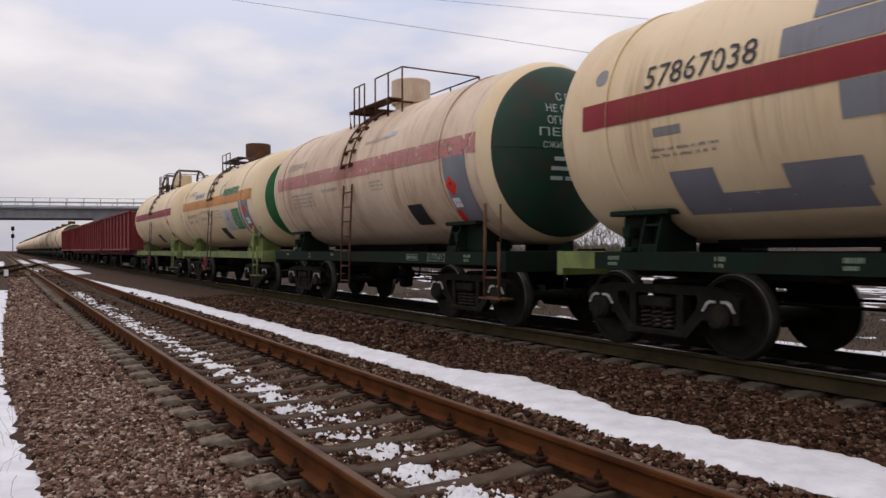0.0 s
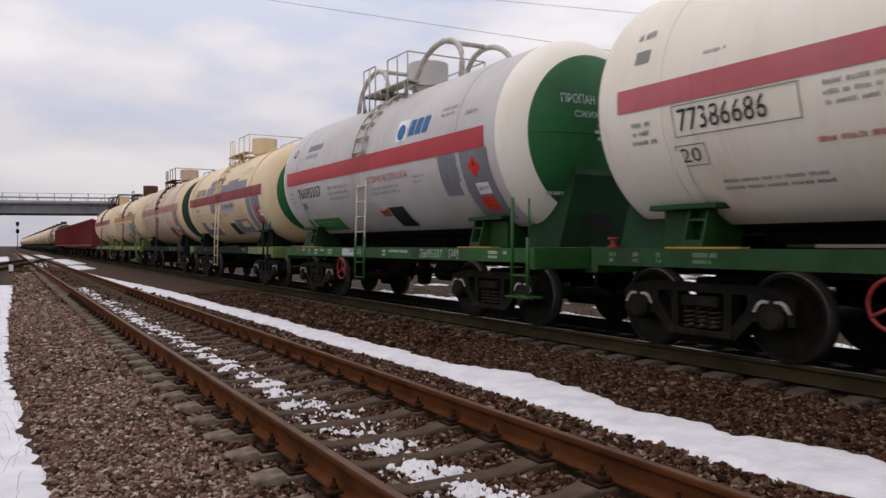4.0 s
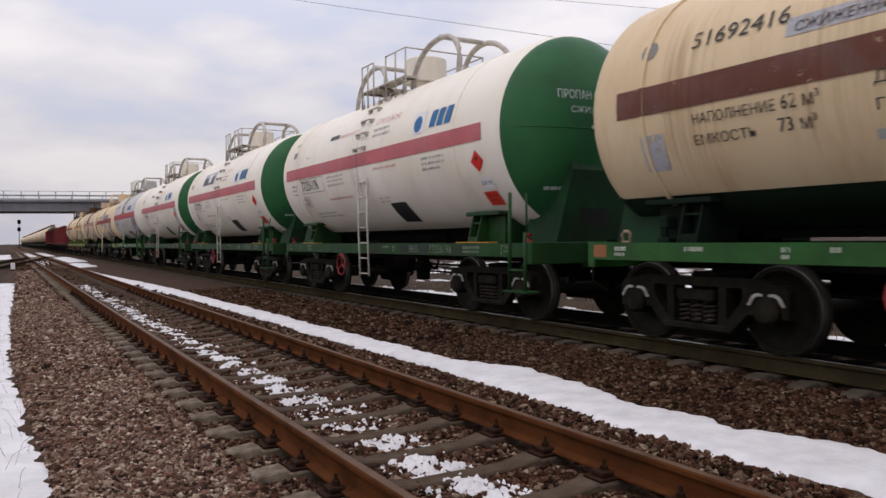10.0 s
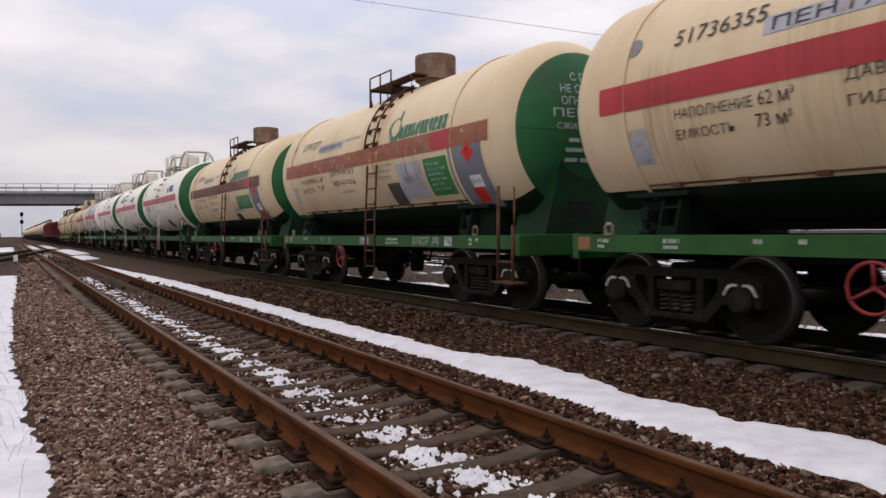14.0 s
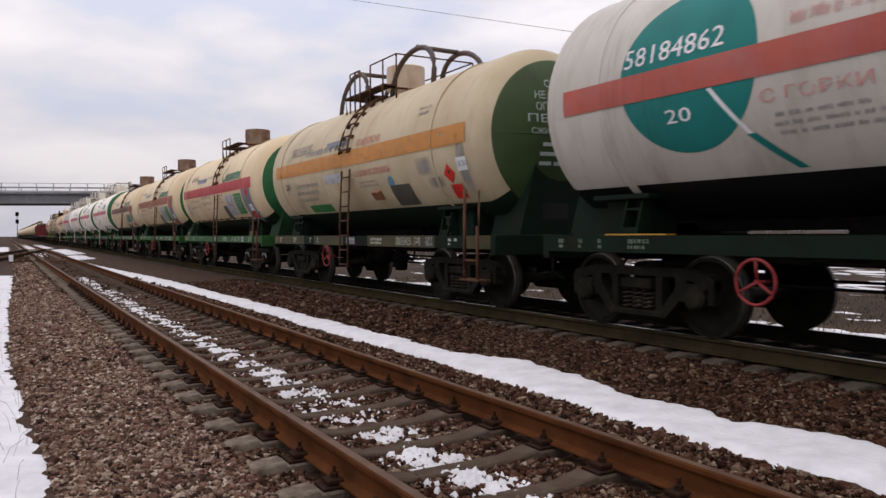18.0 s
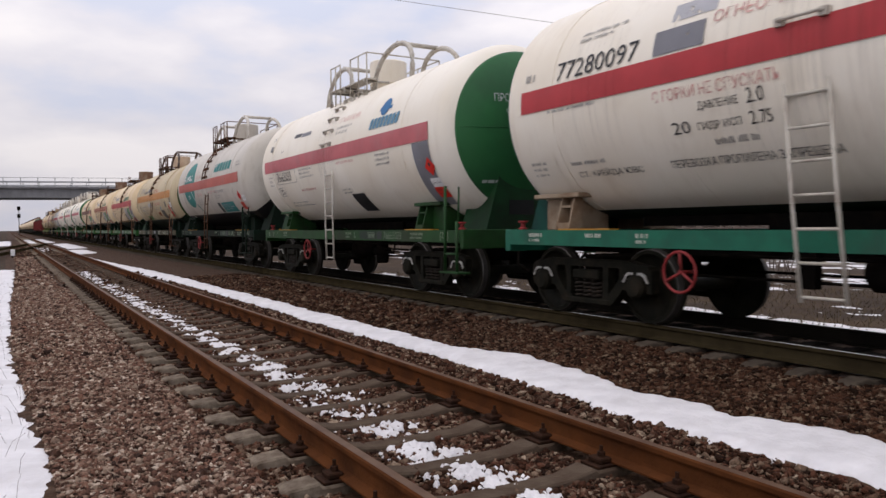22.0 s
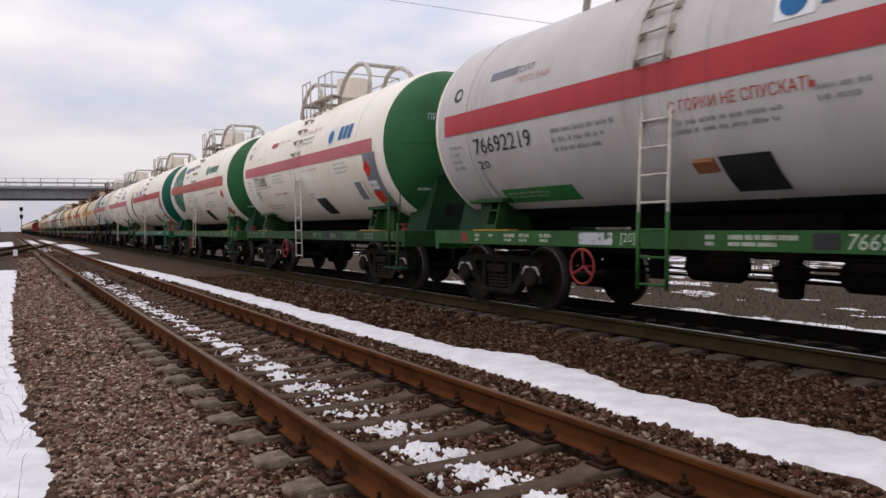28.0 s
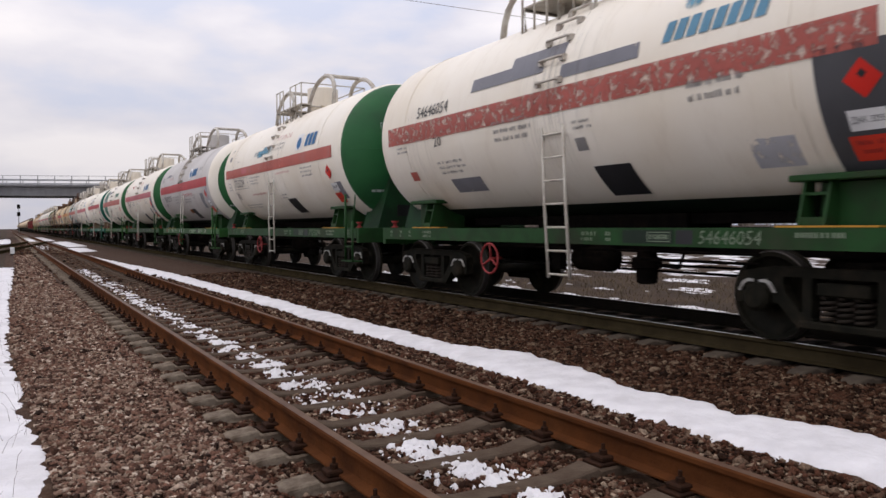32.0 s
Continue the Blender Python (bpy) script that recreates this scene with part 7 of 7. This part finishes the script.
def far_wagon(body, head):
    """The tank wagons far ahead, with fewer small parts."""
    use_shape("A")
    car = thing("tank_wagon", "distant %s tank wagon in the goods train" % BODY_LABEL[body], "tank wagon", group="tank wagons of the goods train")
    shown("tank", kept("far_tank", M[body], lambda bm: tank_shell(bm, 1.49, None)), car)
    shown("tank_end", kept("far_head_r", M[head], lambda bm: tank_head(bm, 1.49, Q1, -1)), car)
    shown("tank_end", kept("head_fA1.49", M[head], lambda bm: tank_head(bm, 1.49, Q0, 1)), car)
    shown("side_sill", kept("sill-1", M["frame_dark"], lambda bm: sill(bm, -1)), car)
    shown("centre_sill", kept("centre_sill", M["black"], centre_sill), car)
    shown("bearer", kept("bearerA", M["black"], bearer_box), car)
    for q in (2.1, 9.65):
        shown("saddle", kept("saddle%.1f-1" % q, M["frame_dark"], lambda bm: saddle(bm, q, -1)), car)
    shown("dome", kept("drumB", M["rust"], lambda bm: drum_mesh(bm, 5.85, 0.43, 0.62)), car)
    shown("ladder", kept("ladderB5.580.02", M["darktube"], lambda bm: ladder_side(bm, 0.02, 5.58)), car)
    shown("platform_board", kept("boardB4.6-0.9", M["darktube"], lambda bm: board_mesh(bm, 4.55, 5.3, -0.92, -0.02)), car)
    for q in (2.11, 9.91):
        add_bogie(car, q, False, False)
    return car


for k in range(26):
    front += CAR
    CARS.append((far_wagon("rosy" if k % 3 == 1 else "cream", "head_dark"), front))
# ---------------------------------------------------------------- bridge, signals, wires, far things
BA = radians(-17)                                 # the bridge's line over the tracks
BO = Vector((-0.3, 130.0, 0.0))


def on_bridge(u, v=0.0, z=0.0):
    return Vector((BO.x + u * math.cos(BA) - v * math.sin(BA), BO.y + u * math.sin(BA) + v * math.cos(BA), z))


BM = Matrix.Translation(BO) @ Matrix.Rotation(BA, 4, "Z")
bridge = thing("road_bridge", "grey concrete road bridge with steel railings crossing over the tracks", "bridge")
bridge.matrix_basis = BM


def bridge_part(name, build, mat, parent=bridge, label=""):
    bm = bmesh.new()
    build(bm)
    return part(name, bm, mat, parent, label)


for v in (0.0, 2.1, 4.2, 6.3, 8.4):
    bridge_part("girder", lambda bm: box(bm, -130, 130, v, v + 0.5, 6.35, 7.75, 0.02), M["concrete"])
bridge_part("deck", lambda bm: box(bm, -130, 130, -0.35, 9.3, 7.75, 8.08, 0.03), M["concrete"], label="concrete deck slab with a shaded edge")
for v in (-0.25, 9.2):
    rl = bridge_part("railing", lambda bm: box(bm, -130, 130, v - 0.03, v + 0.03, 9.36, 9.42), M["galv"])
    bridge_part("guard_rail", lambda bm: box(bm, -130, 130, v - 0.04, v + 0.04, 8.62, 8.80), M["galv"], rl)
    pm = kept("bridge_post", M["galv"], lambda bm: box(bm, -0.05, 0.05, -0.05, 0.05, 8.06, 9.40))
    for k in range(-16, 40):
        shown("post", pm, rl, at=pose(k * 2.37, v, 0))
for u in (-26, 13.9, 46):
    pier = bridge_part("pier", lambda bm: box(bm, u - 0.6, u + 0.6, 0.8, 8.4, -0.7, 5.6, 0.05), M["concrete"])
    bridge_part("cross_beam", lambda bm: box(bm, u - 0.8, u + 0.8, -0.1, 9.2, 5.6, 6.35, 0.04), M["concrete"], pier)


def road_car(color, label):
    car = thing("car", label, "car")
    mat = material("car_paint", color, 0.3, spec=0.6, scale=2)
    glass = material("dark_car_glass", (0.03, 0.035, 0.04), 0.1, spec=0.6)
    bm = bmesh.new()
    prism(bm, [(-2.2, 0.35), (-2.2, 0.8), (-2.0, 0.92), (-1.1, 0.98), (1.2, 0.98), (2.1, 0.85), (2.25, 0.6), (2.2, 0.35)], "y", -0.85, 0.85)
    part("body", bm, mat, car)
    bm = bmesh.new()
    prism(bm, [(-1.5, 0.98), (-0.85, 1.42), (0.25, 1.44), (1.05, 0.98)], "y", -0.74, 0.74)
    part("window", bm, glass, car)
    bm = bmesh.new()
    box(bm, -0.85, 0.3, -0.72, 0.72, 1.42, 1.47, 0.02)
    part("roof", bm, mat, car)
    wm = kept("car_wheel", M["hose"], lambda b: lathe(b, [(-0.1, 0.2), (-0.1, 0.31), (0.1, 0.31), (0.1, 0.2)], "y", 16, smooth=False))
    for x in (-1.35, 1.35):
        for y in (-0.78, 0.78):
            shown("wheel", wm, car, at=pose(x, y, 0.31))
    return car


ROAD_CARS = [(road_car((0.10, 0.11, 0.12), "grey saloon car driving over the road bridge"), 0.0), (road_car((0.02, 0.02, 0.022), "black saloon car driving over the road bridge"), 16.5)]

# marker post, signal mast
post = thing("marker_post", "short white track marker post with a black foot", "marker post", at=(0.25, 48.5, level(0.25, 48.5) - 0.08))
bm = bmesh.new()
box(bm, -0.11, 0.11, -0.08, 0.08, 0.16, 0.52, 0.015)
part("head", bm, M["plate_white"], post)
bm = bmesh.new()
box(bm, -0.07, 0.07, -0.06, 0.06, 0.0, 0.17, 0.01)
part("foot", bm, M["black"], post)
mast = thing("signal_mast", "tall grey steel railway signal mast far down the line", "signal", at=(3.9, 321.0, -0.3))
bm = bmesh.new()
rod(bm, [(0, 0, 0), (0, 0, 10.6)], 0.16, 8)
part("pole", bm, M["galv"], mast)
for z in (6.4, 9.2):
    bm = bmesh.new()
    box(bm, -0.55, 0.55, -0.5, -0.15, z, z + 1.5, 0.1)
    part("signal_head", bm, M["black"], mast)

# the branch that leaves the siding
branch = thing("branch_track", "dark rusty rails of a branch leaving the siding", "railway track", kind="structure")
for off in (0.0, -1.595):
    bm = bmesh.new()
    pts = [(3.4 + off, 84.0), (1.65 + off, 66.8), (-0.1 + off, 50.8), (-2.6 + off, 33.0), (-7.0 + off, 10.0)]
    for (xa, ya), (xb, yb) in zip(pts, pts[1:]):
        d = Vector((xb - xa, yb - ya, 0)).normalized()
        s = Vector((-d.y, d.x, 0))
        vs = [[bm.verts.new(Vector((px, py, 0.02)) + s * u + Vector((0, 0, v))) for u, v in RAIL] for px, py in ((xa, ya), (xb, yb))]
        for k in range(len(RAIL)):
            bm.faces.new((vs[0][k], vs[0][(k + 1) % len(RAIL)], vs[1][(k + 1) % len(RAIL)], vs[1][k]))
    bmesh.ops.recalc_face_normals(bm, faces=bm.faces)
    part("rail", bm, M["railmain"], branch)

# overhead wires
for a, b, ra, rb in (((0.2837, 0.9096, 0.3036), (0.6372, 0.729, 0.2502), 80, 62), ((0.4939, 0.8108, 0.3141), (0.6811, 0.6745, 0.2848), 84, 74)):
    pa, pb = EYE + Vector(a) * ra, EYE + Vector(b) * rb
    d = pb - pa
    bm = bmesh.new()
    rod(bm, [pa - d * 1.5, pa, pb, pb + d * 1.2], 0.018, 5)
    tagged(part("overhead_wire", bm, M["darktube"], None), "thin dark overhead wire across the sky", "wire")


# bare bushes and trees beyond the main line, and the far woods
def bush_mesh(seed, height, spread, n):
    g = np.random.default_rng(seed)
    V, F = [], []

    def twig(p, d, length, r, depth):
        d = d / np.linalg.norm(d)
        q = p + d * length
        a = np.cross(d, [0.3, 0.5, 0.8])
        a /= np.linalg.norm(a)
        b = np.cross(d, a)
        i = len(V)
        for k in range(3):
            c = math.cos(2.094 * k) * a + math.sin(2.094 * k) * b
            V.append(p + c * r)
            V.append(q + c * r * 0.55)
        for k in range(3):
            m = (k + 1) % 3
            F.append((i + 2 * k, i + 2 * m, i + 2 * m + 1, i + 2 * k + 1))
        if depth:
            for _ in range(3):
                t = g.uniform(0.4, 1.0)
                twig(p + d * length * t, d + g.normal(0, 0.45, 3) + [0, 0, 0.15], length * g.uniform(0.45, 0.7), r * 0.6, depth - 1)
    for _ in range(n):
        base = np.array([g.normal(0, spread * 0.25), g.normal(0, spread * 0.25), 0.0])
        twig(base, np.array([g.normal(0, 0.35), g.normal(0, 0.35), 1.0]), height * g.uniform(0.35, 0.6), 0.035, 3)
    return mesh_np("bush", np.array(V), np.array(F), M["bark"])


BUSHES = [bush_mesh(s, h, 2.0, n) for s, h, n in ((1, 4.0, 9), (2, 3.0, 8), (3, 5.5, 7))]
g = random.Random(5)
for k in range(34):
    x, y = g.uniform(20, 46), -14 + k * 2.6 + g.uniform(-1, 1)
    tagged(shown("bush", BUSHES[k % 3], at=pose(x, y, -0.55, 0, 0, g.uniform(0, 360))), "bare grey-brown leafless bush on rough ground", "bush", group="bushes beyond the main line")

# far woods on the horizon: many small bare crowns in one mesh
gw = np.random.default_rng(9)
nw = 900
V, F = [], []
for k in range(nw):
    y = gw.uniform(480, 1100)
    x = gw.uniform(-420, -8) if k < 500 else gw.uniform(60, 700)
    h = gw.uniform(3.5, 9.0)
    w = h * gw.uniform(0.5, 0.9)
    base = len(V)
    m = 7
    for lay, rr in ((0.0, 0.5), (0.35, 1.0), (0.7, 0.75)):
        for j in range(m):
            a = 2 * math.pi * j / m
            r = w * rr * gw.uniform(0.6, 1.15)
            V.append((x + r * math.cos(a), y + r * math.sin(a), -0.6 + h * (lay + gw.uniform(-0.06, 0.06))))
    V.append((x, y, -0.6 + h))
    for lay in range(2):
        for j in range(m):
            a0, a1 = base + lay * m + j, base + lay * m + (j + 1) % m
            F.append((a0, a1, a1 + m))
            F.append((a0, a1 + m, a0 + m))
    for j in range(m):
        F.append((base + 2 * m + j, base + 2 * m + (j + 1) % m, base + 3 * m))
tagged(shown("far_woods", mesh_np("far_woods", np.array(V), np.array(F), M["bark"])), "low bare brown woods along the horizon", "woods", kind="stuff")

# dead grass beyond the main line
gg = np.random.default_rng(21)
ng = 14000
x, y = gg.uniform(10.4, 22, ng), gg.uniform(1, 30, ng)
h = gg.uniform(0.04, 0.16, ng)
a = gg.uniform(0, 6.28, ng)
z = level(x, y) - 0.07
w = 0.012
V = np.stack([np.stack([x - w * np.cos(a), y - w * np.sin(a), z], -1), np.stack([x + w * np.cos(a), y + w * np.sin(a), z], -1),
              np.stack([x + gg.normal(0, 0.06, ng), y + gg.normal(0, 0.06, ng), z + h], -1)], 1).reshape(-1, 3)
M["straw"] = material("dead_straw_grass", (0.105, 0.078, 0.048), 0.9, second=(0.065, 0.048, 0.03), scale=2, island=0.4)
tagged(shown("dead_grass", mesh_np("dead_grass", V, np.arange(3 * ng).reshape(-1, 3), M["straw"])), "short dead straw-coloured grass beyond the main line", "grass", kind="stuff")
stones("ballast_stones", 8.4, 12.5, 2.0, 22, 110, 0.055, M["stone_dark"], 16, lambda x, y, g: x > 8.8, "loose stones on the main line's far shoulder")


def stems(x0, x1, y0, y1, count, seed):
    g = random.Random(seed)
    bm = bmesh.new()
    for _ in range(count):
        x, y = g.uniform(x0, x1), g.uniform(y0, y1)
        h, a = g.uniform(0.06, 0.26), g.uniform(0, 6.28)
        z = float(level(x, y))
        lean = g.uniform(0.3, 1.1) * h
        rod(bm, [(x, y, z - 0.02), (x + 0.4 * lean * math.cos(a), y + 0.4 * lean * math.sin(a), z + 0.7 * h), (x + lean * math.cos(a), y + lean * math.sin(a), z + h)], 0.0013, 3)
    ob = part("grass_stems", bm, M["straw"], None)
    tagged(ob, "thin dry grass stems sticking out of the snow", "grass", kind="stuff")


stems(-0.9, 0.12, 3.0, 9.0, 150, 5)
stems(-2.5, 0.1, 9.0, 24.0, 160, 6)


def travel(t):
    """Metres run at a time, on a line through the rows of TRAVEL."""
    ts = [a for a, b in TRAVEL]
    return float(np.interp(t, ts, [b for a, b in TRAVEL]))


def motions():
    for car, ahead in CARS:
        walk(car, [(t, pose(XC, s + ahead, RT)) for t, s in TRAVEL])
    for car, ahead in ROAD_CARS:
        rows = []
        for s, u in ((0.0, -87.5), (4.0, -25.1), (5.7, 1.4), (6.5, 13.9), (8.0, 37.3), (12.0, 99.0), (13.5, 108.0), (32.0, 108.0)):
            rows.append((s, Matrix.Translation(on_bridge(u + ahead, 2.4, 8.08)) @ Matrix.Rotation(BA, 4, "Z")))
        walk(car, rows)
    times = [k / 10 for k in range(321)]
    turns = [-math.degrees(travel(t) / 0.475) for t in times]
    for ax, y, fine in WHEELSETS:
        if fine:
            walk(ax, [(t, pose(0, y, 0.475, a)) for t, a in zip(times, turns)])


motions()
